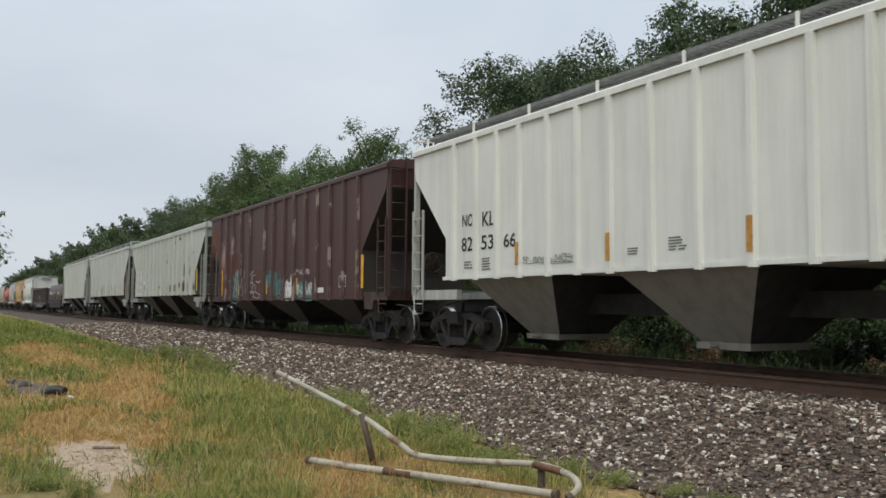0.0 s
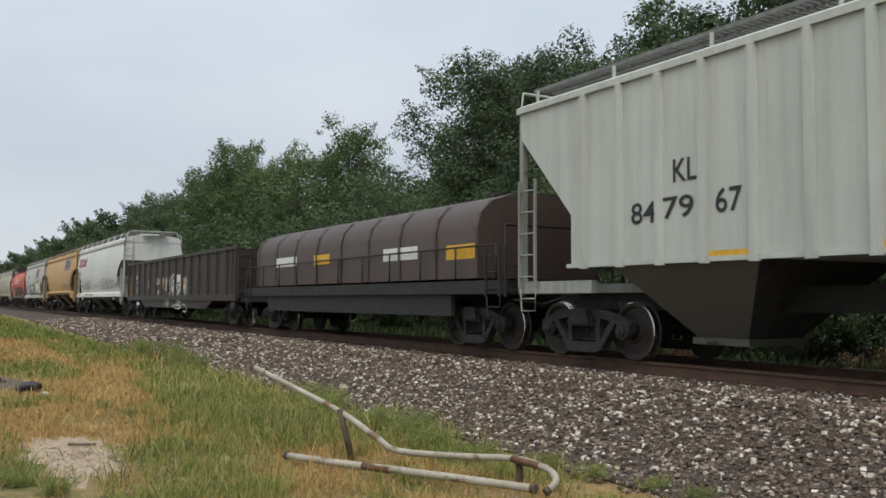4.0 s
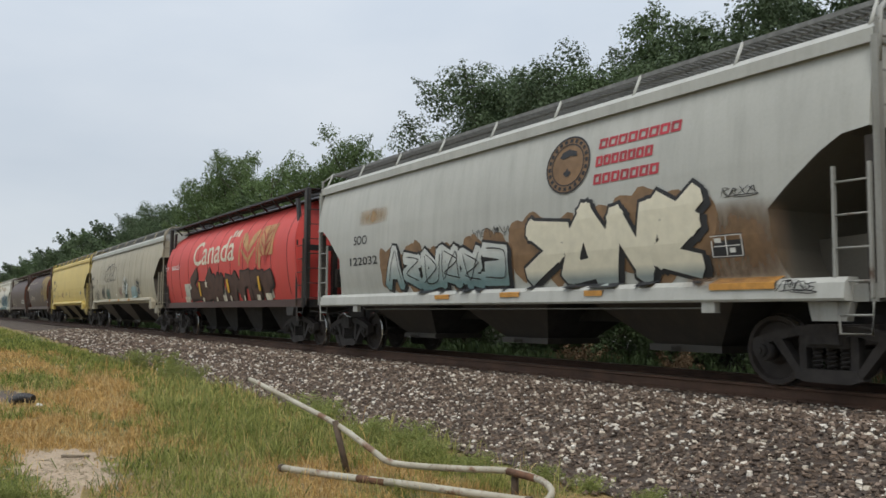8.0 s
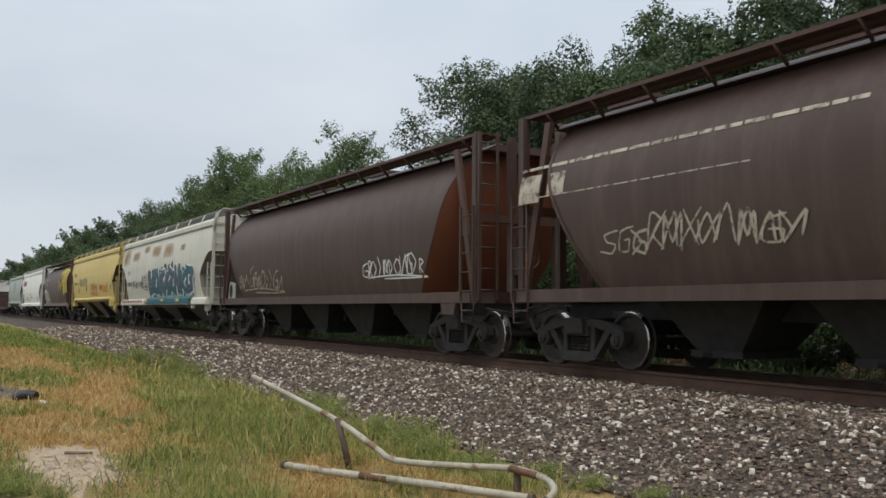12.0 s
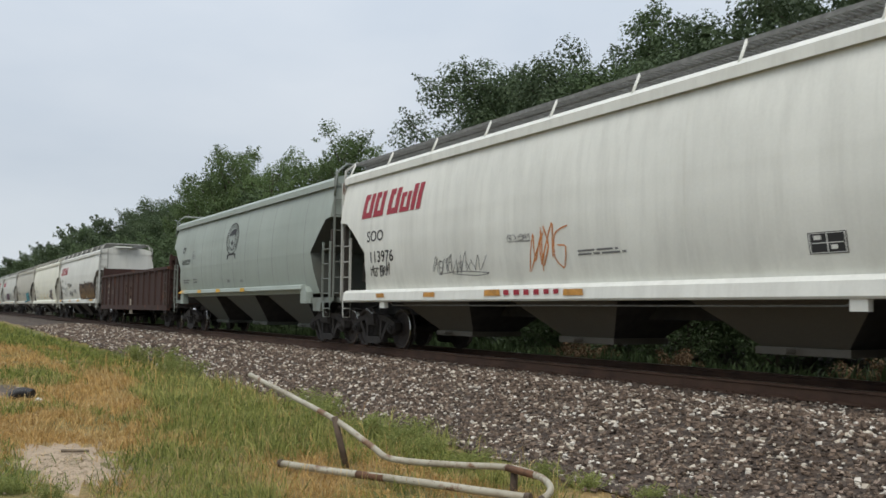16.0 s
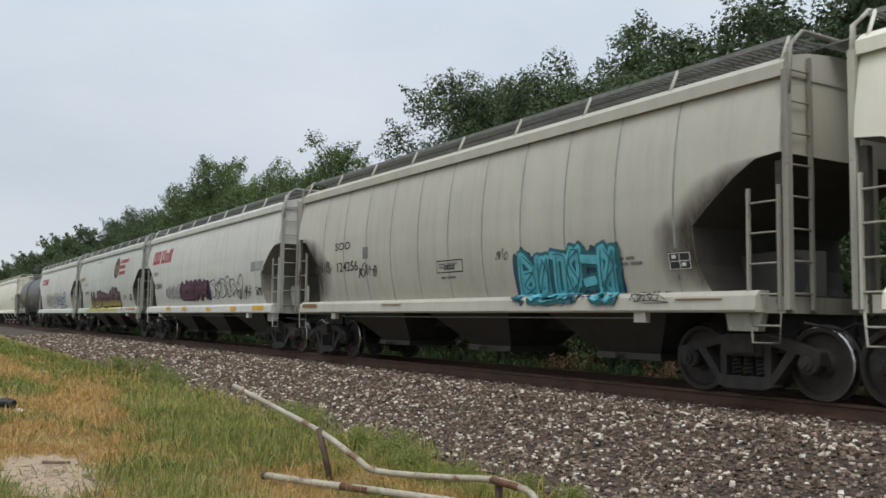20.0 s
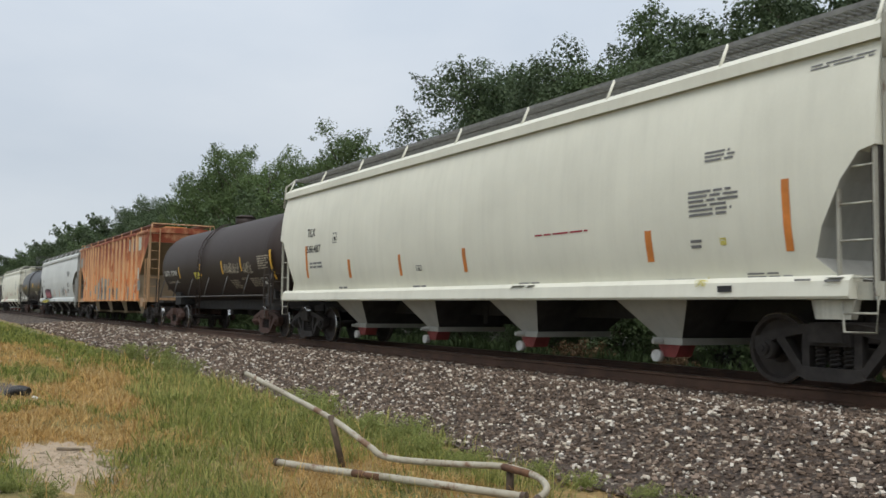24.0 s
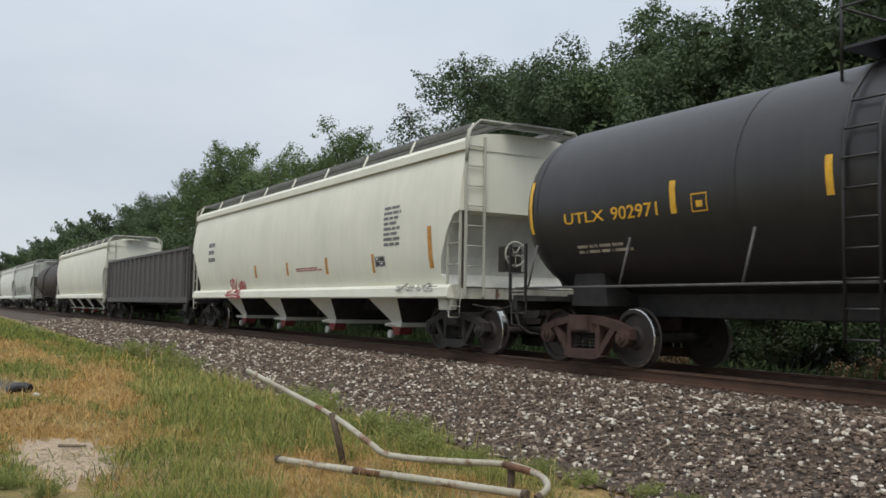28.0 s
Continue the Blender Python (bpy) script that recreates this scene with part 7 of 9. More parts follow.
car, sh = smooth_hopper(-123.7, -139.05, "white smooth-sided hopper car with red company mark", LIGHTLY_AGED, under=SOOTY_SHADE, seams=7)
logo_bars(car, sh, -7.04, -4.12, 3.02, 3.55, REDINK, 6, 0.22, 2)
letters(car, sh, "SOO", -6.59, -5.88, 2.49, 2.72, BLACK)
letters(car, sh, "116115", -6.50, -5.49, 1.99, 2.23, BLACK)
frame_box(car, sh, -4.72, -4.48, 2.36, 2.63, GREYINK)
throw_up(car, sh, -4.69, -2.46, 1.48, 2.19, BLACK, 39, 0.026, 6)
tag(car, sh, -5.58, -5.07, 1.57, 2.02, BLACK, 40, 0.03, 2)
stencil(car, sh, -6.45, 1.81, 1.16, 1, GREYINK, 0.044, 0.036, 13)
stencil(car, sh, -0.78, 1.77, 0.85, 2, GREYINK, 0.036, 0.029, 14)
throw_up(car, sh, 1.08, 5.39, 1.47, 2.11, BLACK, 43, 0.026, 7)
data_plate(car, sh, 5.74, 6.23, 1.62, 1.84)
bars(car, sh, -6.70, -5.92, 1.19, 1.30, AMBER, "reflective_strip")
bars(car, sh, -3.79, -3.32, 1.18, 1.30, AMBER, "reflective_strip")
bars(car, sh, -1.56, -1.08, 1.16, 1.28, AMBER, "reflective_strip")
bars(car, sh, -3.16, -3.00, 1.19, 1.28, REDINK, "red_reflective_strip")
bars(car, sh, -2.84, -2.68, 1.19, 1.29, REDINK, "red_reflective_strip")
bars(car, sh, -2.53, -2.38, 1.20, 1.29, REDINK, "red_reflective_strip")
bars(car, sh, -2.24, -2.10, 1.20, 1.29, REDINK, "red_reflective_strip")
bars(car, sh, -1.96, -1.82, 1.21, 1.30, REDINK, "red_reflective_strip")
car, sh = smooth_hopper(-140.22, -157.0, "weathered ochre orange hopper car with blue mark", OCHRE, under=ORANGEDIRT_SHADE, seams=10, notch="deep", toe=True, seam_mat=DULLBROWN)
logo_bars(car, sh, 3.04, 5.85, 3.21, 3.77, BLUEINK, 4, 0.3, 9)
bars(car, sh, 2.74, 5.81, 3.05, 3.12, BLUEINK, "logo_underline")
end_grime(car, sh, 1.5, 3.0)
letters(car, sh, "DME", -7.24, -6.52, 2.55, 2.73, BLACK)
letters(car, sh, "51029", -7.13, -6.20, 2.06, 2.25, BLACK)
tag(car, sh, 2.69, 3.95, 1.66, 2.18, BLACK, 44, 0.03, 3)
data_plate(car, sh, 4.37, 4.89, 1.65, 1.94)
stencil(car, sh, 5.09, 2.02, 0.70, 3, GREYINK, 0.042, 0.034, 14)
frame_box(car, sh, -4.67, -4.43, 2.24, 2.49, AMBER)
tag(car, sh, -3.84, -2.56, 1.99, 2.24, AMBER, 48, 0.08, 2)
tag(car, sh, -1.98, -1.25, 1.95, 2.21, AMBER, 49, 0.08, 2)
tag(car, sh, -0.19, 0.48, 1.71, 2.04, AMBER, 50, 0.08, 2)
tag(car, sh, 1.54, 2.59, 1.67, 1.90, AMBER, 51, 0.06, 3)
car, sh = smooth_hopper(-158.4, -173.93, "grey hopper car covered with cream and teal graffiti", MIDGREY, under=SOOTY_SHADE, seams=0, slope=GRIMY_SHADE)
emblem(car, sh, 1.93, 3.04, 2.82, 3.76, DARKTAN, "shield")
logo_bars(car, sh, 3.21, 4.94, 3.43, 3.59, REDBRIGHT, 8, 0.08, 99)
logo_bars(car, sh, 3.17, 4.42, 3.16, 3.32, REDBRIGHT, 7, 0.08, 99)
logo_bars(car, sh, 3.14, 4.56, 2.88, 3.04, REDBRIGHT, 7, 0.08, 99)
letters(car, sh, "SOO", -5.51, -4.81, 2.49, 2.70, BLACK)
letters(car, sh, "122032", -5.75, -4.30, 2.01, 2.20, BLACK)
spray(car, sh, -3.95, 0.68, 1.36, 2.30, two_tone("white_to_teal_spray", (0.17, 0.27, 0.27), (0.58, 0.60, 0.56), 1.5, 2.0), BLACK, 6, 69, DARKTAN, BLACK, "white and grey teal sprayed strokes")
spray(car, sh, 1.27, 5.15, 1.36, 2.60, two_tone("cream_to_grey_spray", (0.30, 0.34, 0.32), (0.72, 0.67, 0.52), 1.45, 1.62), BLACK, 4, 70, DARKTAN, None, "cream sprayed strokes with grey feet")
stain(car, sh, 5.03, 6.51, 1.34, 2.25, DARKSTAIN, 5)
data_plate(car, sh, 5.43, 5.97, 1.64, 1.94)
tag(car, sh, 6.52, 7.09, 1.18, 1.35, BLACK, 55, 0.03, 3)
tag(car, sh, 5.66, 6.27, 2.40, 2.56, BLACK, 56, 0.03, 2)
tag(car, sh, -0.29, 0.94, 2.27, 2.49, BLACK, 57, 0.025, 3)
stain(car, sh, -5.15, -3.94, 2.94, 3.26, RUSTSTAIN, 2)
bars(car, sh, 5.49, 6.51, 1.22, 1.38, AMBER, "reflective_strip")
bars(car, sh, 2.98, 3.40, 1.18, 1.33, AMBER, "reflective_strip")
bars(car, sh, 0.68, 1.27, 1.19, 1.34, AMBER, "reflective_strip")
bars(car, sh, -1.59, -1.05, 1.18, 1.33, AMBER, "reflective_strip")
car, sh = cylindrical_hopper(-175.0, -190.41, "bright red cylindrical grain hopper car with wheat emblem", REDCAR, REDCAR, BLACKFRAME, paint("brown_sprayed_sill_paint", (0.06, 0.028, 0.022), 0.1, dirt_col=(0.06, 0.03, 0.025)), True, paint("sooty_seam_paint", (0.17, 0.022, 0.02), 0.3))
letters(car, sh, "Canada", -3.24, 1.72, 2.59, 3.48, CREAM)
wheat(car, sh, 2.23, 4.05, 2.29, 3.45, TANGOLD, RED, False)
wheat(car, sh, 4.16, 5.43, 2.20, 3.52, TANGOLD, RED, True)
bars(car, sh, 1.03, 1.22, 3.40, 3.63, CREAM, "flag_emblem")
bars(car, sh, 1.62, 1.84, 3.37, 3.62, CREAM, "flag_emblem")
bars(car, sh, 1.34, 1.53, 3.40, 3.59, CREAM, "flag_emblem")
letters(car, sh, "CP", -7.41, -6.93, 2.56, 2.73, WHITEINK)
letters(car, sh, "606621", -6.39, -5.23, 2.56, 2.74, WHITEINK)
spray(car, sh, -3.84, 0.16, 1.27, 2.42, INK["mid_brown_spray"], DARKBROWN2, 4, 78, None, None, "large dark brown sprayed strokes", 0.42)
spray(car, sh, 0.55, 5.0, 1.27, 2.30, INK["mid_brown_spray"], DARKBROWN2, 5, 83, None, None, "large dark brown sprayed strokes", 0.42)
bm = bmesh.new()
poly(bm, [(-1.46 + (0.19 if k % 2 == 0 else 0.08) * math.sin(k * math.pi / 5), 1.90 + (0.19 if k % 2 == 0 else 0.08) * math.cos(k * math.pi / 5)) for k in range(10)])
part("white_star", wrap(bm, sh, 0.07), CREAM, car)
bars(car, sh, -4.60, -3.95, 1.19, 1.48, CREAM, "white_sprayed_block", off=0.06)
bars(car, sh, -2.22, -1.99, 1.20, 1.42, CREAM, "white_sprayed_block", off=0.06)
bars(car, sh, -0.50, -0.34, 1.20, 1.42, CREAM, "white_sprayed_block", off=0.06)
bars(car, sh, 0.34, 0.69, 1.20, 1.47, CREAM, "white_sprayed_block", off=0.06)
bars(car, sh, 1.10, 1.23, 1.19, 1.44, CREAM, "white_sprayed_block", off=0.06)
bars(car, sh, 2.54, 2.66, 1.19, 1.43, CREAM, "white_sprayed_block", off=0.06)
bars(car, sh, 3.79, 4.08, 1.19, 1.44, CREAM, "white_sprayed_block", off=0.06)
bars(car, sh, 4.60, 5.09, 1.21, 1.47, CREAM, "white_sprayed_block", off=0.06)
bars(car, sh, 0.94, 1.16, 1.55, 1.99, YELLOWINK, "reflective_strip", off=0.064)
bars(car, sh, 4.09, 4.27, 1.55, 1.99, YELLOWINK, "reflective_strip", off=0.064)
bars(car, sh, -2.45, -2.27, 1.49, 1.98, YELLOWINK, "reflective_strip", off=0.064)
stain(car, sh, 4.57, 5.11, 1.40, 1.95, PALEPATCH, 4)
stain(car, sh, 0.08, 0.48, 1.41, 2.04, PALEPATCH, 2)
stain(car, sh, -4.49, -3.74, 1.44, 1.90, PALEPATCH, 6)
car, sh = smooth_hopper(-191.18, -209.09, "dirty beige hopper car with scrawled tags", GREIGE, under=TANDIRT_SHADE, seams=11, notch="deep", fascia=MIDGREY)
letters(car, sh, "DME", -8.18, -7.28, 2.71, 2.87, BLACK)
letters(car, sh, "52275", -7.93, -7.01, 2.25, 2.40, BLACK)
bubble_outline(car, sh, -4.18, -0.72, 2.50, 3.46, BLACK, 0.034)
tag(car, sh, -4.87, -3.95, 1.66, 2.26, BLACK, 58, 0.055, 5)
stain(car, sh, 1.32, 2.15, 1.50, 2.45, TEALMIST, 1)
stain(car, sh, -3.5, -2.5, 1.55, 2.10, TEALMIST, 2)
stain(car, sh, 0.0, 0.75, 1.65, 2.10, PINKMIST, 3)
tag(car, sh, 0.95, 2.20, 1.72, 2.32, WHITEINK, 59, 0.055, 4)
bm = bmesh.new()
for k in range(5):
    a = radians(90 + 72 * k)
    slab(bm, (1.42, 2.53), (1.42 + 0.14 * math.cos(a), 2.53 + 0.15 * math.sin(a)), 0.06, -0.0004 * k)
part("sprayed_star", wrap(bm, sh, 0.008), WHITEINK, car)
for x in (-5.45, -4.55, -3.15, -1.62, -0.30, 1.05, 2.42, 3.80, 5.1):
    stain(car, sh, x, x + 0.05, 1.55, 3.75, SEAMGRIME, int(x * 7) % 5)
spray(car, sh, 3.05, 4.25, 1.59, 2.09, PALEBLUE, PALEBLUE, 4, 82, None, None, "")
tag(car, sh, 4.14, 4.87, 2.09, 2.46, BLACK, 61, 0.04, 3)
data_plate(car, sh, 4.43, 4.91, 1.72, 2.02)
tag(car, sh, -6.99, -5.71, 1.61, 2.11, BLACK, 64, 0.03, 3)
frame_box(car, sh, -6.29, -6.07, 2.44, 2.67, BLACK)
bars(car, sh, -0.90, -0.66, 1.71, 1.81, WHITEINK, "data_panel")
bars(car, sh, 0.14, 0.63, 1.42, 1.52, AMBER, "reflective_strip")
bars(car, sh, 2.64, 3.09, 1.42, 1.53, AMBER, "reflective_strip")
bars(car, sh, -2.29, -1.90, 1.44, 1.54, AMBER, "reflective_strip")
car, sh = smooth_hopper(-209.96, -226.91, "clean pale yellow covered hopper car", YELLOW, under=YELLOWDIRT_SHADE, seams=0, notch="deep")
letters(car, sh, "DME", -6.86, -6.01, 2.88, 3.15, BLACK)
letters(car, sh, "51451", -6.83, -5.68, 2.35, 2.63, BLACK)
bars(car, sh, -5.31, -5.05, 2.61, 2.86, DULLBROWN, "brown_panel")
bars(car, sh, -2.44, -1.95, 1.89, 2.15, DULLBROWN, "brown_panel")
bars(car, sh, -4.50, -4.37, 1.82, 2.28, DULLBROWN, "faded_reflective_strip")
bars(car, sh, -1.66, -1.53, 1.82, 2.27, DULLBROWN, "faded_reflective_strip")
bars(car, sh, 1.15, 1.30, 1.81, 2.26, DULLBROWN, "faded_reflective_strip")
bars(car, sh, -7.23, -7.14, 1.98, 2.74, DULLBROWN, "faded_reflective_strip")
stencil(car, sh, -0.54, 2.17, 0.67, 3, BLACK, 0.038, 0.032, 20)
stencil(car, sh, -4.27, 1.97, 1.62, 1, GREYINK, 0.020, 0.020, 21)
stencil(car, sh, -6.81, 2.07, 0.89, 2, GREYINK, 0.058, 0.047, 22)
data_plate(car, sh, 5.74, 6.14, 1.94, 2.17)
car, sh = cylindrical_hopper(-228.01, -243.74, "faded brown cylindrical hopper car with gold wheat emblem", CYLBROWN, CYLEND, DARKFRAME)
wheat(car, sh, 2.47, 4.42, 1.61, 3.76, GOLD, BROWNC, False)
wheat(car, sh, 4.45, 6.39, 1.56, 3.68, GOLD, BROWNC, True)
stencil(car, sh, -7.55, 3.36, 6.65, 1, FADED, 0.055, 0.045, 15)
stencil(car, sh, -6.93, 2.82, 5.44, 1, FADED, 0.020, 0.020, 16)
tag(car, sh, -5.42, -1.73, 1.75, 2.34, FADED, 69, 0.05, 4)
frame_box(car, sh, 6.06, 6.57, 1.52, 1.80, WHITEINK)
frame_box(car, sh, -0.42, -0.12, 2.22, 2.77, FADED)
bars(car, sh, -7.52, -6.95, 2.73, 3.21, FADED, "flag_emblem")
bars(car, sh, -6.74, -6.30, 2.82, 3.19, FADED, "flag_emblem")
car, sh = cylindrical_hopper(-244.9, -261.32, "plain faded brown cylindrical hopper car with rusty ends", CYLBROWN, CYLEND, DARKFRAME)
tag(car, sh, -6.09, -2.09, 1.46, 2.17, FADED, 70, 0.06, 3)
tag(car, sh, 3.30, 6.34, 1.63, 2.12, WHITEINK, 71, 0.06, 3)
car, sh = smooth_hopper(-262.4, -278.61, "rust-stained white hopper car with teal block graffiti", YELLOWED, under=SOOTY_SHADE, seams=5)
letters(car, sh, "SOO", -6.46, -5.76, 2.54, 2.73, GREYINK)
letters(car, sh, "118767", -6.50, -5.43, 1.98, 2.18, BLACK)
tag(car, sh, -5.40, -4.05, 1.82, 2.29, BLACK, 77, 0.035, 3)
tag(car, sh, -4.09, -3.24, 1.87, 2.20, BLACK, 78, 0.025, 2)
tag(car, sh, -3.24, -2.00, 1.83, 2.59, BLACK, 79, 0.06, 2)
bars(car, sh, -1.95, 5.75, 1.12, 1.40, DEEPTEAL, "painted_sill_band", off=0.06)
spray(car, sh, -1.59, 5.6, 1.42, 2.66, DEEPTEAL, WHITEINK, 8, 77, BLACK, PINK, "teal block letters with white outlines")
bars(car, sh, -1.85, -1.37, 1.21, 1.32, YELLOWINK, off=0.068)
bars(car, sh, 1.15, 1.66, 1.22, 1.31, YELLOWINK, off=0.068)
bars(car, sh, 3.74, 4.23, 1.20, 1.31, YELLOWINK, off=0.068)
bars(car, sh, -7.42, -7.06, 1.17, 1.32, AMBER, "reflective_strip")
for k in range(8):
    bars(car, sh, -7.0 + 0.55 * k, -6.71 + 0.55 * k, 1.18, 1.31, REDINK, "red_reflective_strip")
stain(car, sh, -7.76, -6.27, 3.08, 3.78, RUSTSTAIN, 0)
stain(car, sh, -5.48, -4.10, 3.19, 3.58, RUSTSTAIN, 1)
stain(car, sh, -1.35, 0.14, 3.22, 3.65, RUSTSTAIN, 2)
stain(car, sh, 0.94, 2.39, 3.10, 3.61, RUSTSTAIN, 3)
stain(car, sh, 3.71, 4.38, 3.24, 3.47, RUSTSTAIN, 4)
stain(car, sh, -3.15, -2.12, 3.47, 3.76, RUSTSTAIN, 5)
car, sh = smooth_hopper(-279.91, -296.15, "pale yellow hopper car with red and black tags", YELLOW, under=YELLOWDIRT_SHADE, seams=0, notch="deep")
letters(car, sh, "DME", -6.71, -5.82, 2.92, 3.16, BLACK)
letters(car, sh, "52064", -6.58, -5.24, 2.39, 2.60, BLACK)
tag(car, sh, -4.45, -2.81, 2.23, 2.86, BLACK, 82, 0.04, 2)
tag(car, sh, -2.79, -1.18, 2.29, 2.87, GREYINK, 83, 0.04, 2)
tag(car, sh, -5.04, -4.26, 1.95, 2.22, BLACK, 84, 0.03, 1)
tag(car, sh, -0.55, 2.31, 1.73, 2.54, REDBRIGHT, 85, 0.05, 4)
tag(car, sh, 3.42, 5.48, 1.86, 2.37, ORANGEINK, 86, 0.05, 4)
bars(car, sh, 1.20, 1.48, 1.79, 2.25, YELLOWINK, "reflective_strip")
bars(car, sh, 4.10, 4.30, 1.81, 2.25, YELLOWINK, "reflective_strip")
bars(car, sh, 2.95, 3.42, 1.94, 2.21, DULLBROWN, "brown_panel")
bars(car, sh, -1.93, -1.43, 1.95, 2.19, DULLBROWN, "brown_panel")
data_plate(car, sh, 6.13, 6.50, 1.95, 2.19)
bars(car, sh, 6.78, 6.86, 2.15, 2.73, DULLBROWN, "reflective_strip")
car, sh = cylindrical_hopper(-297.3, -312.76, "brown cylindrical hopper car with bright yellow wheat emblem", CYLBROWN, CYLEND, DARKFRAME, paint("dusty_taupe_sill_paint", (0.13, 0.098, 0.075), 0.5))
wheat(car, sh, 2.30, 4.64, 1.90, 3.92, BRIGHTYEL, BROWNC, False)
wheat(car, sh, 4.66, 6.70, 1.75, 3.90, BRIGHTYEL, BROWNC, True)
letters(car, sh, "Government", -5.53, -3.55, 3.08, 3.27, FADED)
letters(car, sh, "of Canada", -5.57, -3.88, 2.71, 2.88, FADED)
bars(car, sh, -7.13, -6.77, 2.68, 3.24, TANGOLD, "flag_emblem")
emblem(car, sh, -6.69, -6.11, 2.85, 3.23, TANGOLD, "leaf")
letters(car, sh, "CP", -7.07, -6.72, 2.21, 2.36, WHITEINK)
letters(car, sh, "601792", -5.98, -4.81, 2.14, 2.41, WHITEINK)
throw_up(car, sh, -6.53, -3.01, 1.21, 2.07, FADED, 93, 0.045, 5)
throw_up(car, sh, -6.36, -3.42, 1.48, 1.98, PALEBLUE, 94, 0.03, 5)
bars(car, sh, -7.48, -7.23, 1.48, 2.22, ORANGEINK, "reflective_strip")
bars(car, sh, -4.62, -4.41, 1.45, 1.90, ORANGEINK, "reflective_strip")
bars(car, sh, -6.04, -5.58, 1.19, 1.41, FADED, "white_sprayed_block")
bars(car, sh, -5.34, -4.93, 1.18, 1.40, FADED, "white_sprayed_block")
bars(car, sh, -4.71, -4.33, 1.17, 1.39, FADED, "white_sprayed_block")
bars(car, sh, -4.14, -3.79, 1.16, 1.38, FADED, "white_sprayed_block")
bars(car, sh, -3.61, -3.30, 1.16, 1.38, FADED, "white_sprayed_block")
tag(car, sh, -6.69, -3.41, 1.56, 2.32, WHITEINK, 102, 0.05, 3)
throw_up(car, sh, 1.96, 4.9, 1.40, 2.25, GHOST, 103, 0.09, 4)
tag(car, sh, 4.6, 6.38, 1.47, 2.0, GHOST, 104, 0.06, 3)
car, sh = smooth_hopper(-313.97, -330.25, "clean white smooth hopper car with red mark", WHITE, under=GRIMY_SHADE, seams=5)
logo_bars(car, sh, -6.93, -4.08, 2.99, 3.55, REDINK, 6, 0.22, 2)
letters(car, sh, "SOO", -6.58, -5.77, 2.43, 2.68, BLACK)
letters(car, sh, "113976", -6.43, -5.32, 1.95, 2.21, BLACK)
tag(car, sh, -6.48, -5.52, 1.63, 1.95, BLACK, 93, 0.03, 3)
tag(car, sh, -0.33, 0.71, 1.53, 2.59, ORANGEINK, 94, 0.04, 2)
tag(car, sh, -3.61, -1.64, 1.60, 1.98, GREYINK, 95, 0.02, 3)
tag(car, sh, -0.98, -0.27, 2.09, 2.23, GREYINK, 96, 0.02, 2)
stencil(car, sh, 0.94, 1.86, 1.15, 2, GREYINK, 0.030, 0.025, 25)
bars(car, sh, -3.83, -3.39, 1.16, 1.25, AMBER, "reflective_strip")
bars(car, sh, -1.59, -1.09, 1.16, 1.27, AMBER, "reflective_strip")
bars(car, sh, 0.69, 1.18, 1.15, 1.25, AMBER, "reflective_strip")
bars(car, sh, -5.98, -5.60, 1.16, 1.25, AMBER, "reflective_strip")
bars(car, sh, -0.98, -0.82, 1.17, 1.26, REDINK, "red_reflective_strip")
bars(car, sh, -0.67, -0.51, 1.17, 1.26, REDINK, "red_reflective_strip")
bars(car, sh, -0.38, -0.23, 1.17, 1.26, REDINK, "red_reflective_strip")
bars(car, sh, -0.10, 0.05, 1.17, 1.26, REDINK, "red_reflective_strip")
bars(car, sh, 0.18, 0.32, 1.18, 1.26, REDINK, "red_reflective_strip")
bars(car, sh, 0.44, 0.57, 1.18, 1.26, REDINK, "red_reflective_strip")
data_plate(car, sh, 5.12, 5.63, 1.59, 1.84)
# Bays and slopes: the body's grey-green with grime and shade put in.
car, sh = smooth_hopper(-330.9, -346.71, "grey-green hopper car with round black crest", GREYGREEN, under=paint("grimy_shaded_green_grey_sheet", (0.095, 0.105, 0.092), 0.6), seams=11, notch="deep", fence=False, seam_mat=GREYPATCH, eave=4.16)
emblem(car, sh, -0.82, 0.48, 2.48, 3.70, BLACK, "crest")
letters(car, sh, "CP", -6.40, -6.02, 2.97, 3.20, BLACK)
letters(car, sh, "650529", -6.39, -5.27, 2.52, 2.72, BLACK)
frame_box(car, sh, -4.96, -4.67, 2.72, 2.98, GREYINK)
bars(car, sh, -3.96, -3.52, 1.43, 1.53, YELLOWINK, "reflective_strip")
bars(car, sh, -1.64, -1.19, 1.42, 1.53, YELLOWINK, "reflective_strip")
bars(car, sh, 1.00, 1.43, 1.41, 1.52, YELLOWINK, "reflective_strip")
bars(car, sh, -6.80, -5.77, 1.44, 1.55, YELLOWINK, "reflective_strip")
stencil(car, sh, -6.30, 1.95, 1.01, 2, GREYINK, 0.047, 0.038, 27)
stencil(car, sh, -4.87, 1.96, 0.59, 2, GREYINK, 0.055, 0.045, 28)
stencil(car, sh, -0.73, 1.83, 0.41, 2, GREYINK, 0.028, 0.023, 29)
stencil(car, sh, 0.64, 1.80, 0.35, 2, GREYINK, 0.025, 0.020, 30)
car, sh = gondola(-347.75, -363.02, "rusty brown gondola car with raised ends", GONBROWN, 2.48, 14, 0.86, True)
letters(car, sh, "NW", -5.85, -5.28, 1.91, 2.14, FADED)
letters(car, sh, "188", -5.85, -5.19, 1.59, 1.79, FADED)
letters(car, sh, "056", -4.54, -4.08, 1.59, 1.79, FADED)
stencil(car, sh, -5.83, 1.36, 0.71, 1, FADED, 0.055, 0.045, 23)
bars(car, sh, -4.27, -3.81, 0.78, 0.92, YELLOWINK, "reflective_strip")
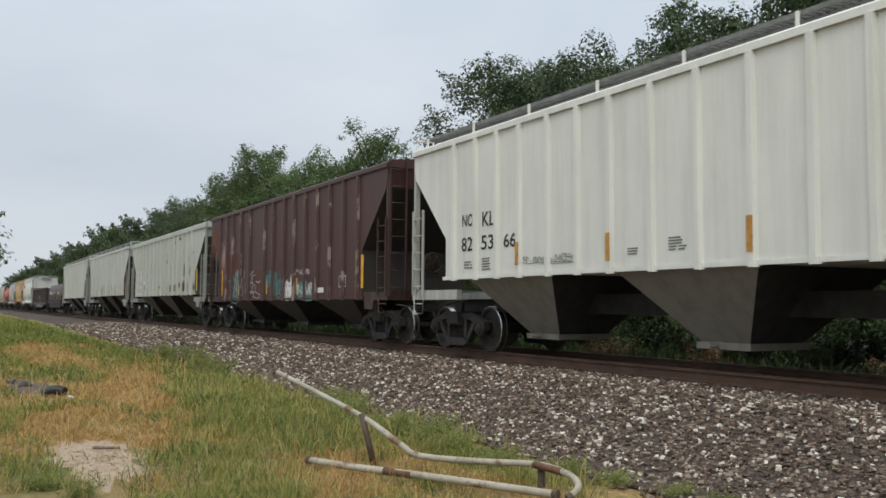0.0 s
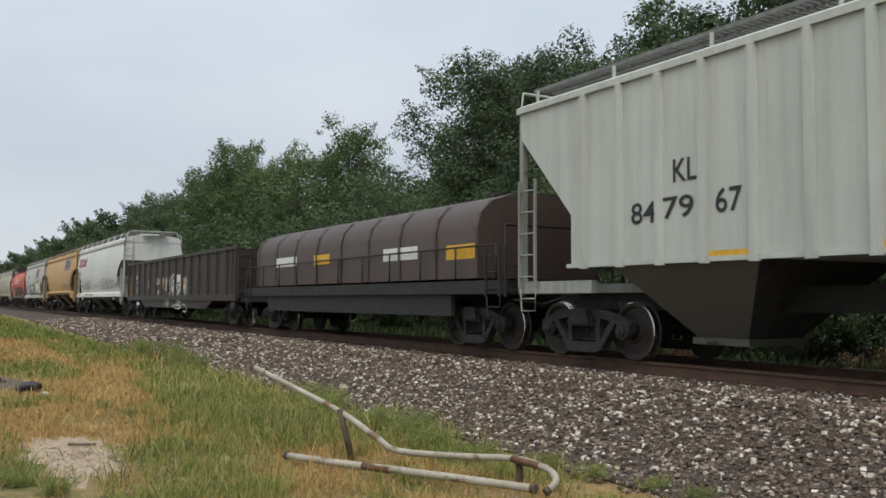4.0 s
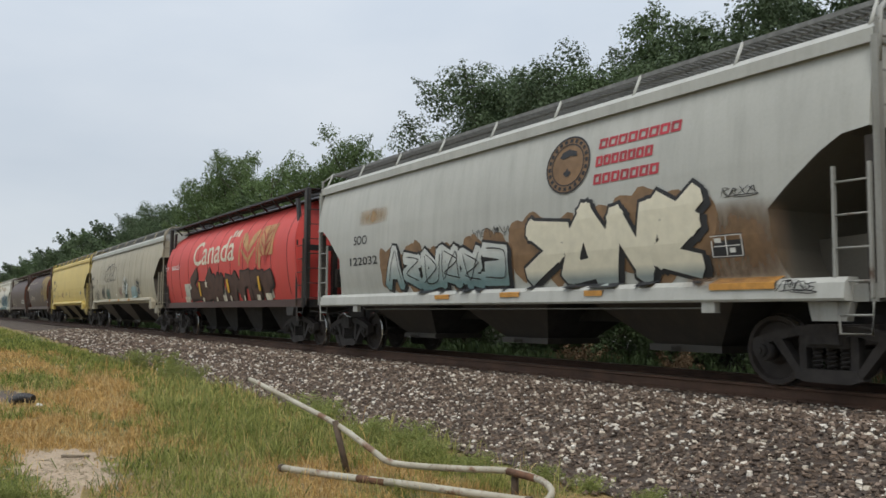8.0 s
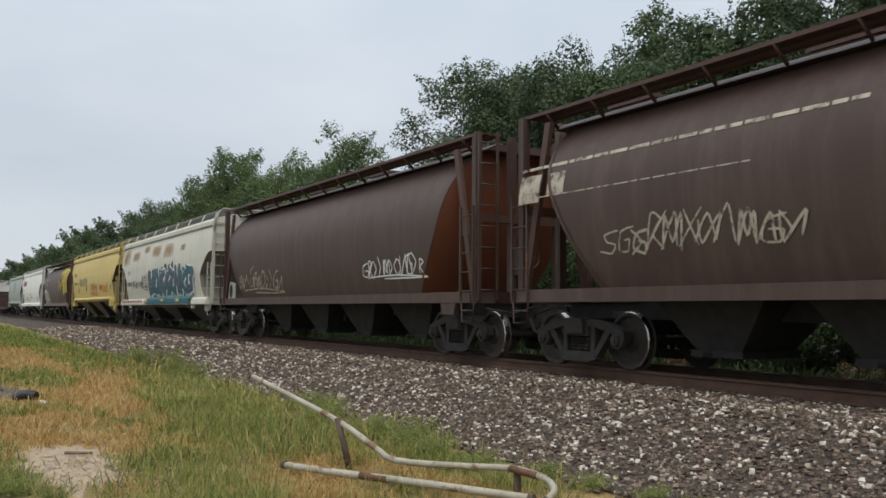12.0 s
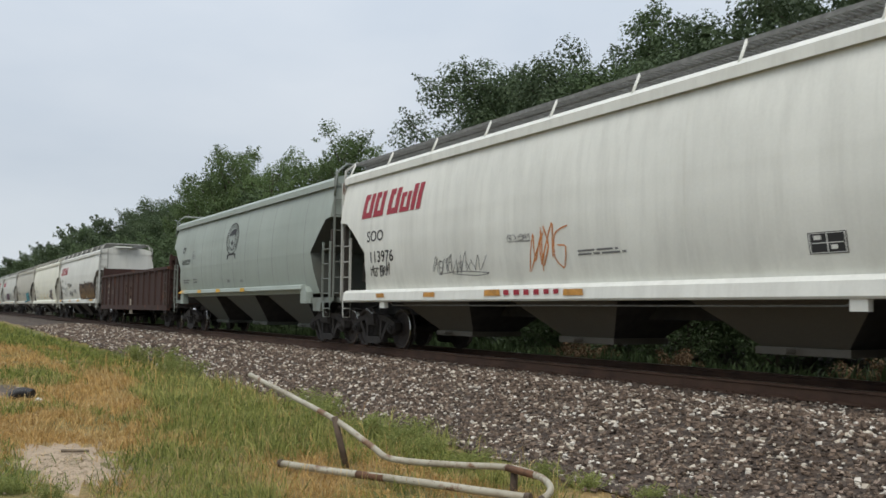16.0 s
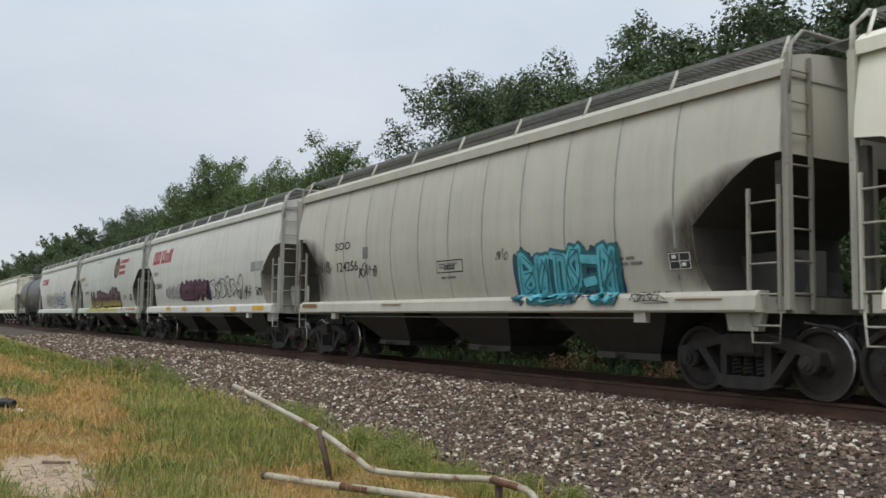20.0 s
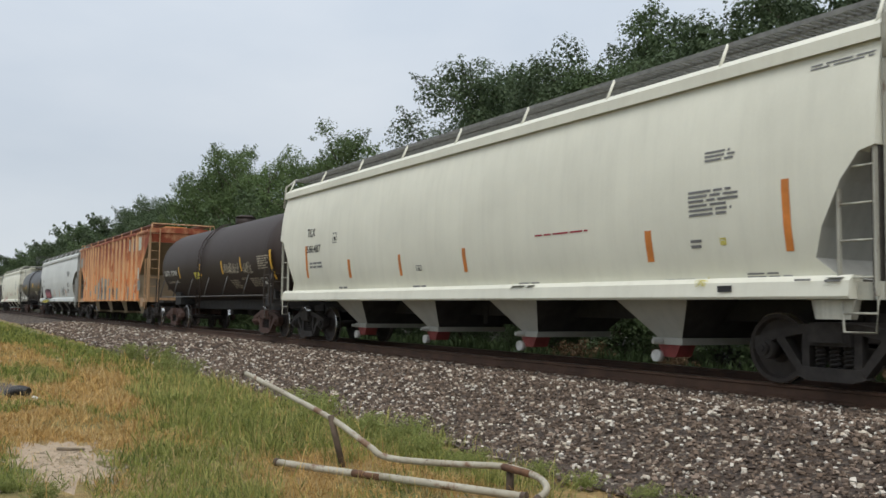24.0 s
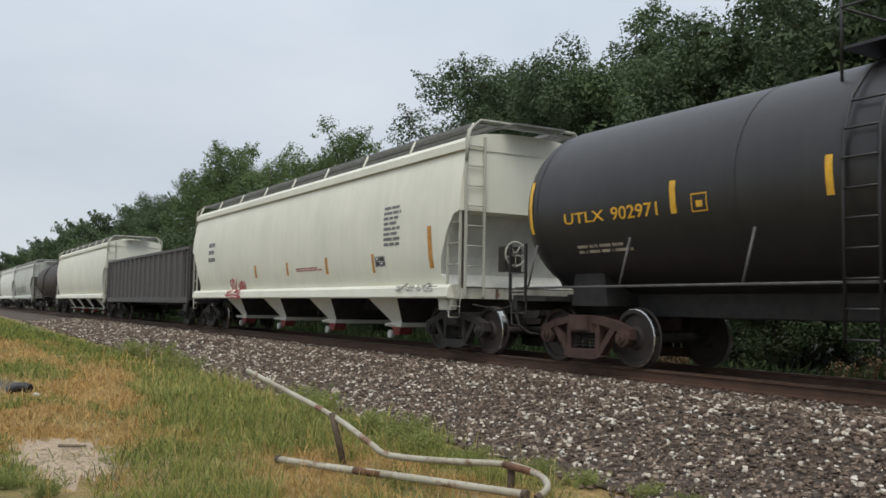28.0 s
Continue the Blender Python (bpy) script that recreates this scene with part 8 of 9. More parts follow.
bars(car, sh, -1.01, -0.54, 0.78, 0.93, YELLOWINK, "reflective_strip")
bars(car, sh, 1.12, 1.66, 0.81, 0.94, YELLOWINK, "reflective_strip")
stain(car, sh, -1.25, -0.78, 1.50, 1.95, RUSTMARK, 3)
stain(car, sh, -0.19, 0.24, 1.31, 1.85, RUSTMARK, 6)
stain(car, sh, -0.06, 0.47, 0.64, 1.19, FADED, 7)
stain(car, sh, -6.69, -5.96, 1.70, 2.11, RUSTMARK, 8)
car, sh = smooth_hopper(-364.25, -380.0, "white hopper car with brown and gold graffiti", LIGHTLY_AGED, under=SOOTY_SHADE, seams=5)
logo_bars(car, sh, -6.93, -4.07, 3.04, 3.55, REDINK, 6, 0.22, 2)
letters(car, sh, "SOO", -6.54, -5.82, 2.53, 2.73, GREYINK)
letters(car, sh, "115565", -6.45, -5.31, 2.05, 2.25, BLACK)
tag(car, sh, -3.57, -1.74, 2.10, 2.45, BLACK, 108, 0.04, 4)
tag(car, sh, -2.82, -1.27, 1.58, 1.92, BLACK, 109, 0.035, 3)
tag(car, sh, -1.06, 0.22, 1.70, 2.06, GREYINK, 110, 0.025, 4)
frame_box(car, sh, -4.72, -4.47, 2.38, 2.63, GREYINK)
spray(car, sh, 1.6, 6.7, 1.36, 2.30, two_tone("gold_to_brown_spray", (0.20, 0.115, 0.04), (0.075, 0.037, 0.02), 1.5, 2.1), DARKBROWN2, 6, 154, DARKBROWN, GOLDBROWN, "")
bars(car, sh, -2.49, -1.56, 1.21, 1.33, YELLOWINK, "reflective_strip")
bars(car, sh, 0.97, 1.92, 1.21, 1.31, YELLOWINK, "reflective_strip")
bars(car, sh, -6.82, -5.95, 1.19, 1.32, YELLOWINK, "reflective_strip")
bars(car, sh, 5.84, 6.93, 1.22, 1.31, YELLOWINK, "reflective_strip")
stencil(car, sh, -6.37, 1.78, 0.64, 1, GREYINK, 0.033, 0.027, 33)
stencil(car, sh, -6.16, 1.61, 0.27, 1, GREYINK, 0.039, 0.032, 34)
stencil(car, sh, -5.73, 1.77, 0.38, 1, GREYINK, 0.044, 0.036, 35)
stencil(car, sh, -5.61, 1.61, 0.32, 1, GREYINK, 0.033, 0.027, 36)
frame_box(car, sh, -5.27, -4.97, 1.67, 1.80, GREYINK)
stencil(car, sh, -5.24, 1.76, 0.24, 1, GREYINK, 0.028, 0.023, 38)
bars(car, sh, -6.43, -6.20, 1.65, 1.94, GREYINK, "faded_patch")
tag(car, sh, -5.04, -4.45, 1.95, 2.16, GREYINK, 124, 0.03, 3)
tag(car, sh, -4.90, -4.35, 1.58, 1.93, BLACK, 125, 0.02, 3)
tag(car, sh, -4.32, -3.94, 1.86, 2.23, GREYINK, 126, 0.025, 2)
stencil(car, sh, -4.82, 1.60, 0.56, 1, GREYINK, 0.028, 0.023, 43)
bars(car, sh, -5.69, -4.78, 1.16, 1.33, BLACK, "black_sill_patch", off=0.03)
car, sh = smooth_hopper(-380.9, -396.36, "cream white hopper car with purple tag", CREAMY, under=SOOTY_SHADE, seams=10)
letters(car, sh, "SOO", -5.90, -5.15, 2.33, 2.54, BLACK)
letters(car, sh, "116403", -5.74, -4.66, 1.99, 2.21, BLACK)
bars(car, sh, -2.59, -2.46, 1.48, 1.89, YELLOWINK, "reflective_strip")
bars(car, sh, -0.50, -0.36, 1.46, 1.91, YELLOWINK, "reflective_strip")
bars(car, sh, 1.66, 1.81, 1.44, 1.89, YELLOWINK, "reflective_strip")
stencil(car, sh, -0.03, 1.56, 1.35, 2, GREYINK, 0.022, 0.020, 27)
stencil(car, sh, 2.27, 1.66, 0.84, 3, BLACK, 0.026, 0.021, 28)
tag(car, sh, 3.19, 4.70, 1.45, 2.15, PURPLE, 117, 0.06, 5)
tag(car, sh, 3.51, 4.58, 1.51, 2.01, BLACK, 118, 0.03, 4)
frame_box(car, sh, -2.99, -2.78, 1.80, 2.04, BLACK)
stencil(car, sh, -5.42, 1.65, 1.24, 2, GREYINK, 0.033, 0.027, 32)
car, sh = smooth_hopper(-397.3, -412.25, "pale beige hopper car with turquoise graffiti", paint("warm_pale_grey_paint", (0.47, 0.45, 0.385), 0.2), under=SOOTY_SHADE, seams=11, seam_mat=GREYPATCH, slope=SOOTY_SHADE)
end_grime(car, sh, 0.9)
letters(car, sh, "SOO", -5.09, -4.26, 2.54, 2.72, BLACK)
letters(car, sh, "124256", -4.99, -3.88, 2.03, 2.26, BLACK)
tag(car, sh, -6.23, -5.24, 2.00, 2.31, BLACK, 117, 0.03, 2)
tag(car, sh, -3.83, -2.93, 1.86, 2.20, BLACK, 118, 0.03, 2)
frame_box(car, sh, -0.44, 0.49, 1.83, 2.07, BLACK)
stencil(car, sh, -0.31, 1.76, 0.75, 1, GREYINK, 0.044, 0.036, 28)
stencil(car, sh, -0.35, 2.01, 0.76, 2, GREYINK, 0.033, 0.027, 29)
spray(car, sh, 2.21, 4.57, 1.24, 2.09, BRIGHTTEAL, DEEPTEAL, 6, 168, BLUEGRAF, DEEPTEAL, "bright turquoise sprayed shapes")
data_plate(car, sh, 5.63, 6.04, 1.64, 1.88)
stencil(car, sh, 4.57, 1.87, 0.58, 2, GREYINK, 0.044, 0.036, 32)
tag(car, sh, 1.59, 1.95, 1.97, 2.19, BLACK, 125, 0.03, 1)
bars(car, sh, -2.62, -1.75, 1.24, 1.33, DULLBROWN, "reflective_strip")
bars(car, sh, -6.89, -6.01, 1.20, 1.29, DULLBROWN, "reflective_strip")
bars(car, sh, 5.83, 6.62, 1.24, 1.33, DULLBROWN, "reflective_strip")
tag(car, sh, 4.98, 5.73, 1.21, 1.38, BLACK, 129, 0.03, 3)
bars(car, sh, -3.62, -3.36, 2.28, 2.54, GREYINK, "data_panel")
car, sh = smooth_hopper(-413.63, -428.66, "white hopper car with purple and black graffiti", AGED, under=SOOTY_SHADE, seams=5)
logo_bars(car, sh, -6.63, -3.79, 3.03, 3.55, REDINK, 6, 0.22, 2)
letters(car, sh, "SOO", -6.24, -5.48, 2.57, 2.71, GREYINK)
letters(car, sh, "115061", -6.13, -5.02, 2.04, 2.25, BLACK)
spray(car, sh, -2.18, 0.98, 1.53, 2.18, PLUM, DARKPLUM, 4, 171, PURPLE, DARKPLUM, "")
throw_up(car, sh, 1.28, 4.46, 1.50, 2.27, BLACK, 124, 0.028, 6)
tag(car, sh, 4.20, 5.30, 1.48, 1.93, BLACK, 125, 0.025, 4)
bars(car, sh, 5.32, 6.40, 2.29, 2.57, GREYPATCH, "grey_repaint_patch")
data_plate(car, sh, 5.63, 6.15, 1.58, 1.82)
tag(car, sh, -4.45, -2.47, 1.64, 2.14, GREYPATCH, 128, 0.1, 2)
bars(car, sh, -3.96, -3.39, 1.17, 1.30, YELLOWINK, "reflective_strip")
bars(car, sh, 5.70, 6.63, 1.16, 1.28, YELLOWINK, "reflective_strip")
bars(car, sh, 3.70, 4.18, 1.14, 1.27, YELLOWINK, "reflective_strip")
bars(car, sh, 1.19, 1.64, 1.14, 1.26, YELLOWINK, "reflective_strip")
bars(car, sh, -1.79, -1.19, 1.17, 1.29, YELLOWINK, "reflective_strip")
car, sh = smooth_hopper(-429.89, -445.03, "pale grey hopper car with gold block graffiti", PALE, under=SOOTY_SHADE, seams=0, slope=GRIMY_SHADE)
emblem(car, sh, 2.03, 3.12, 2.73, 3.72, DARKTAN, "shield")
logo_bars(car, sh, 3.27, 4.98, 3.41, 3.57, REDBRIGHT, 8, 0.08, 99)
logo_bars(car, sh, 3.20, 4.42, 3.15, 3.31, REDBRIGHT, 7, 0.08, 99)
logo_bars(car, sh, 3.19, 4.49, 2.87, 3.03, REDBRIGHT, 7, 0.08, 99)
letters(car, sh, "SOO", -5.44, -4.71, 2.55, 2.71, BLACK)
letters(car, sh, "119382", -5.37, -4.24, 2.09, 2.24, BLACK)
spray(car, sh, -3.80, 3.5, 1.36, 2.24, two_tone("lemon_to_plum_spray", (0.45, 0.37, 0.07), (0.10, 0.05, 0.05), 1.4, 1.75), DARKPLUM, 8, 181, None, None, "")
data_plate(car, sh, 5.40, 5.93, 1.64, 1.92)
bars(car, sh, -4.32, 3.62, 1.20, 1.36, LEMON, "yellow_sprayed_band")
stain(car, sh, -2.74, -1.44, 3.68, 3.73, RUSTSTAIN, 1)
stain(car, sh, -6.93, -5.59, 2.85, 3.04, RUSTSTAIN, 2)
stencil(car, sh, 4.14, 1.89, 0.81, 3, GREYINK, 0.037, 0.030, 36)
bars(car, sh, 6.04, 7.06, 1.21, 1.31, AMBER, "reflective_strip")
bars(car, sh, 4.23, 4.48, 1.22, 1.34, REDINK, "red_reflective_strip")
bars(car, sh, 4.75, 4.99, 1.22, 1.33, REDINK, "red_reflective_strip")
bars(car, sh, 5.24, 5.46, 1.21, 1.32, REDINK, "red_reflective_strip")
bars(car, sh, 5.71, 5.92, 1.21, 1.31, REDINK, "red_reflective_strip")
car, sh = smooth_hopper(-446.47, -461.71, "white hopper car with small red mark and tags", AGED, under=SOOTY_SHADE, seams=7)
logo_bars(car, sh, -6.08, -3.29, 3.03, 3.44, REDINK, 6, 0.22, 2)
tag(car, sh, -3.56, 0.55, 1.54, 2.42, GREYINK, 131, 0.06, 4)
tag(car, sh, 0.28, 4.63, 1.49, 2.56, BLUEINK, 132, 0.07, 4)
car, sh = tank_car(-462.6, -475.2, "faded black tank car with top platform", TANKGREY, 1.46, 2.60)
letters(car, sh, "UTLX", -5.03, -4.16, 2.19, 2.39, YELLOWINK)
letters(car, sh, "120785", -3.97, -2.88, 2.19, 2.40, YELLOWINK)
tag(car, sh, -0.06, 2.10, 1.77, 2.10, FADED, 137, 0.05, 8)
bars(car, sh, -2.80, -2.68, 2.28, 2.72, YELLOWINK, "reflective_strip")
bars(car, sh, -0.20, -0.09, 2.28, 2.73, YELLOWINK, "reflective_strip")
car, sh = smooth_hopper(-476.99, -495.09, "plain cream white hopper car with four bays", CREAMY, 4, "tri", 0, under=MIDGREY)
letters(car, sh, "TILX", -7.05, -6.53, 2.73, 2.94, BLACK)
letters(car, sh, "586487", -7.04, -6.14, 2.31, 2.50, BLACK)
frame_box(car, sh, -5.40, -5.15, 2.49, 2.74, BLACK)
stencil(car, sh, -6.89, 2.06, 1.10, 2, GREYINK, 0.052, 0.043, 31)
stencil(car, sh, -5.27, 1.41, 0.66, 1, GREYINK, 0.044, 0.036, 32)
stencil(car, sh, -1.54, 1.38, 0.64, 1, GREYINK, 0.033, 0.027, 33)
stencil(car, sh, 2.26, 1.37, 0.68, 2, GREYINK, 0.020, 0.020, 34)
frame_box(car, sh, -1.25, -1.02, 1.68, 1.79, GREYINK)
bars(car, sh, -7.16, -7.04, 1.67, 2.50, ORANGEINK, "reflective_strip")
bars(car, sh, -4.56, -4.42, 1.61, 2.05, ORANGEINK, "reflective_strip")
bars(car, sh, -1.99, -1.88, 1.60, 2.05, ORANGEINK, "reflective_strip")
bars(car, sh, 0.59, 0.71, 1.60, 2.05, ORANGEINK, "reflective_strip")
stencil(car, sh, 6.34, 2.50, 0.86, 6, GREYINK, 0.033, 0.027, 40)
stencil(car, sh, 2.90, 2.15, 1.66, 1, REDINK, 0.027, 0.022, 41)
bars(car, sh, 7.82, 7.93, 1.64, 2.50, ORANGEINK, "reflective_strip")
stencil(car, sh, 6.62, 3.00, 0.59, 3, GREYINK, 0.029, 0.024, 43)
bars(car, sh, 5.48, 5.61, 1.60, 2.04, ORANGEINK, "reflective_strip")
stencil(car, sh, 6.33, 1.86, 0.25, 2, GREYINK, 0.039, 0.032, 45)
frame_box(car, sh, 6.83, 6.93, 1.77, 1.86, LEMON)
tag(car, sh, 6.50, 6.68, 1.23, 1.38, LEMON, 159, 0.05, 2)
stencil(car, sh, 5.75, 1.35, 0.68, 1, GREYINK, 0.022, 0.020, 48)
stencil(car, sh, 7.18, 1.40, 0.71, 2, GREYINK, 0.022, 0.020, 49)
stencil(car, sh, 8.03, 1.30, 0.27, 1, GREYINK, 0.022, 0.020, 50)
stencil(car, sh, 8.42, 1.33, 0.27, 2, GREYINK, 0.025, 0.020, 51)
stencil(car, sh, 8.15, 3.82, 0.83, 2, GREYINK, 0.020, 0.020, 52)
bars(car, sh, 6.87, 7.10, 1.16, 1.24, BLACK, "data_panel")
car, sh = tank_car(-496.0, -510.09, "dark brown tank car with white stencils", TANKBROWN, 1.42, 2.52, platform=False, truck_mat=plain("rust_red_truck_steel", (0.075, 0.040, 0.030), 0.85, 0, 0.45, 6, 0.4))
letters(car, sh, "GATX", -6.11, -5.28, 2.10, 2.31, WHITEINK)
letters(car, sh, "70769", -5.09, -4.20, 2.09, 2.30, WHITEINK)
bars(car, sh, -1.76, -1.02, 1.91, 2.15, LEMON, "yellow_placard")
bars(car, sh, -3.91, -3.79, 1.99, 2.41, YELLOWINK, "reflective_strip")
bars(car, sh, -0.90, -0.78, 1.99, 2.44, YELLOWINK, "reflective_strip")
bars(car, sh, 1.74, 1.87, 1.99, 2.44, YELLOWINK, "reflective_strip")
bars(car, sh, 3.79, 3.90, 2.03, 2.48, YELLOWINK, "reflective_strip")
tag(car, sh, 1.95, 3.67, 2.03, 2.33, FADED, 152, 0.03, 5)
tag(car, sh, 3.98, 4.89, 1.99, 2.31, FADED, 153, 0.04, 4)
stencil(car, sh, 2.29, 1.78, 1.00, 5, FADED, 0.033, 0.027, 38)
stencil(car, sh, 3.53, 1.83, 0.71, 2, FADED, 0.022, 0.020, 39)
stencil(car, sh, 4.36, 1.80, 0.96, 5, FADED, 0.031, 0.025, 40)
stencil(car, sh, -5.90, 1.89, 2.04, 2, FADED, 0.027, 0.022, 41)
stencil(car, sh, 5.46, 2.45, 1.12, 6, FADED, 0.039, 0.032, 42)
frame_box(car, sh, 5.33, 5.89, 1.53, 1.79, WHITEINK)
letters(car, sh, "GATX", 8.25, 8.64, 2.48, 2.55, WHITEINK)
bars(car, sh, 6.58, 6.74, 1.72, 2.59, YELLOWINK, "reflective_strip")
car, sh = ribbed_hopper(-511.82, -530.65, "orange rust-covered ribbed hopper car with grey patches", RUSTORANGE, 4, 4.26, 1.12, ribs_at=(-7.70, -6.92, -6.10, -5.30, -4.51, -3.74, -2.86, -1.85, -0.88, 0.18, 1.29, 2.28, 3.25, 4.22, 5.18, 6.14, 7.10), rib_mat=SALMON, rib_w=0.040, kit=SALMON, under=TANBAY, board_mat=RUSTBOARD)
bars(car, sh, 4.96, 5.49, 3.49, 4.04, PALEPATCH, "pale_repaint_patch")
bars(car, sh, 5.82, 6.35, 3.43, 4.03, PALEPATCH, "pale_repaint_patch")
bars(car, sh, 6.66, 7.12, 3.45, 4.05, PALEPATCH, "pale_repaint_patch")
bars(car, sh, 7.36, 7.92, 3.43, 4.03, PALEPATCH, "pale_repaint_patch")
bars(car, sh, 7.33, 7.63, 2.10, 2.62, PALEPATCH, "pale_repaint_patch")
bars(car, sh, 7.36, 7.89, 1.58, 2.04, GREYPATCH, "grey_repaint_patch")
bars(car, sh, 4.81, 5.47, 1.16, 1.77, GREYPATCH, "grey_repaint_patch")
bars(car, sh, 6.57, 7.14, 1.17, 1.46, GREYPATCH, "grey_repaint_patch")
for x0, x1, z0, z1 in ((-5.23, -4.90, 1.34, 1.69), (-3.70, -3.14, 1.52, 1.98), (-2.80, -2.50, 1.13, 2.12), (-2.50, -2.10, 1.13, 2.27), (-2.10, -0.70, 1.13, 2.37), (-0.70, 0.10, 1.13, 2.27), (0.22, 0.48, 1.88, 2.28), (0.46, 1.12, 1.15, 1.78), (2.40, 3.13, 1.16, 1.74)):
    bars(car, sh, x0, x1, z0, z1, GREYPATCH, "grey_repaint_patch")
bars(car, sh, 2.37, 2.58, 2.10, 2.21, CREAM, "pale_repaint_patch")
bars(car, sh, 0.13, 0.23, 1.22, 1.61, AMBER, off=0.086)
bars(car, sh, 3.20, 3.30, 1.17, 1.63, AMBER, off=0.086)
tag(car, sh, -1.80, -1.02, 1.36, 1.95, BLACK, 161, 0.05, 5)
tag(car, sh, -0.82, -0.16, 1.47, 1.92, BLACK, 162, 0.035, 1)
data_plate(car, sh, 6.62, 7.10, 1.55, 1.84)
bars(car, sh, 4.93, 5.22, 2.59, 2.80, PALEPATCH, "reflective_strip")
tag(car, sh, 1.36, 2.12, 1.40, 1.86, DARKBROWN2, 164, 0.045, 5)
bars(car, sh, -7.47, -7.05, 1.81, 2.57, PALEPATCH, "pale_repaint_patch")
bars(car, sh, -6.77, -6.26, 1.75, 2.55, PALEPATCH, "pale_repaint_patch")
letters(car, sh, "RO", -7.43, -7.14, 2.18, 2.43, BLACK, off=0.012)
letters(car, sh, "IX", -6.70, -6.44, 2.17, 2.41, BLACK, off=0.012)
letters(car, sh, "58", -7.48, -7.12, 1.84, 2.08, BLACK, off=0.012)
letters(car, sh, "75", -6.68, -6.36, 1.85, 2.07, BLACK, off=0.012)
bars(car, sh, -8.98, -8.22, 3.15, 3.73, GREYPATCH, "grey_repaint_patch")
stencil(car, sh, -3.38, 1.50, 0.41, 3, RUSTMARK, 0.027, 0.022, 55)
car, sh = smooth_hopper(-531.56, -549.59, "pale grey hopper car with pink and yellow graffiti", paint("cool_pale_grey_paint", (0.60, 0.62, 0.60), 0.12), 4, "hex", 7, under=SOOTY_SHADE)
letters(car, sh, "NAHX", -7.26, -6.53, 2.58, 2.74, GREYINK)
letters(car, sh, "570445", -7.25, -6.25, 2.17, 2.31, GREYINK)
spray(car, sh, -5.97, -3.04, 1.36, 2.02, two_tone("pink_to_plum_spray", (0.55, 0.16, 0.18), (0.16, 0.06, 0.10), 1.45, 1.9), BLACK, 5, 219, BLACK, None, "")
spray(car, sh, -6.60, -2.84, 0.98, 1.25, LEMON, BLACK, 5, 220, None, None, "")
tag(car, sh, 2.74, 3.99, 1.45, 2.14, BLACK, 159, 0.05, 3)
tag(car, sh, -2.75, -2.13, 1.11, 1.54, BLACK, 160, 0.04, 2)
bars(car, sh, -1.11, -0.98, 1.44, 1.90, ORANGEINK, "reflective_strip")
bars(car, sh, 1.37, 1.51, 1.44, 1.90, ORANGEINK, "reflective_strip")
bars(car, sh, 4.43, 4.56, 1.45, 1.90, ORANGEINK, "reflective_strip")
tag(car, sh, 5.32, 6.28, 2.72, 3.18, BLACK, 164, 0.05, 2)
tag(car, sh, 5.34, 5.99, 3.81, 4.13, BLACK, 165, 0.05, 2)
stencil(car, sh, -0.11, 1.26, 0.51, 3, GREYINK, 0.042, 0.034, 43)
bars(car, sh, 1.95, 2.09, 1.13, 1.24, LEMON, "reflective_strip")
stencil(car, sh, 5.40, 2.31, 1.03, 4, GREYINK, 0.039, 0.032, 45)
data_plate(car, sh, 5.49, 5.91, 1.68, 1.91)
stencil(car, sh, -0.11, 2.00, 0.38, 1, GREYINK, 0.039, 0.032, 47)
car, sh = tank_car(-550.4, -565.1, "satin black tank car with yellow lettering", TANKBLACK, 1.46, 2.58, truck_mat=plain("rust_red_truck_steel", (0.075, 0.040, 0.030), 0.85, 0, 0.45, 6, 0.4))
letters(car, sh, "UTLX", -5.90, -4.94, 2.25, 2.42, YELLOWINK)
letters(car, sh, "902971", -4.78, -3.80, 2.24, 2.44, YELLOWINK)
frame_box(car, sh, -3.16, -2.88, 2.23, 2.48, YELLOWINK)
bars(car, sh, -3.55, -3.44, 2.24, 2.70, YELLOWINK, "reflective_strip")
bars(car, sh, -1.08, -0.98, 2.25, 2.72, YELLOWINK, "reflective_strip")
bars(car, sh, -6.83, -6.75, 2.15, 3.04, YELLOWINK, "reflective_strip")
stencil(car, sh, -5.80, 2.13, 0.99, 1, RUSTMARK, 0.022, 0.020, 38)
stencil(car, sh, -5.75, 1.91, 1.40, 2, FADED, 0.044, 0.036, 39)
bars(car, sh, 1.29, 2.00, 2.31, 2.63, YELLOWINK, "yellow_placard")
tag(car, sh, 2.17, 4.27, 1.67, 2.02, WHITEINK, 169, 0.035, 6)
stencil(car, sh, 5.17, 2.63, 1.09, 6, AMBER, 0.043, 0.035, 42)
letters(car, sh, "SR-4811", 5.16, 5.67, 2.78, 2.86, YELLOWINK)
frame_box(car, sh, 4.53, 5.06, 1.74, 1.99, FADED)
bars(car, sh, 3.11, 3.20, 2.26, 2.72, YELLOWINK, "reflective_strip")
car, sh = smooth_hopper(-566.66, -585.56, "cream white hopper car with four slope bays", CREAMY, 4, "tri", 0, under=WHITE)
stencil(car, sh, -7.29, 2.98, 0.80, 3, GREYINK, 0.139, 0.114, 33)
stencil(car, sh, 6.28, 3.07, 0.81, 8, GREYINK, 0.063, 0.051, 34)
data_plate(car, sh, 5.79, 6.29, 1.77, 2.00)
stencil(car, sh, 0.95, 1.87, 1.87, 2, REDINK, 0.030, 0.025, 36)
tag(car, sh, -5.08, -3.50, 1.13, 1.75, REDBRIGHT, 169, 0.06, 3)
tag(car, sh, 6.99, 8.76, 1.19, 1.40, GREYINK, 170, 0.04, 4)
bars(car, sh, 8.23, 8.39, 1.67, 2.52, AMBER, "reflective_strip")
bars(car, sh, -2.46, -2.29, 1.69, 2.06, AMBER, "reflective_strip")
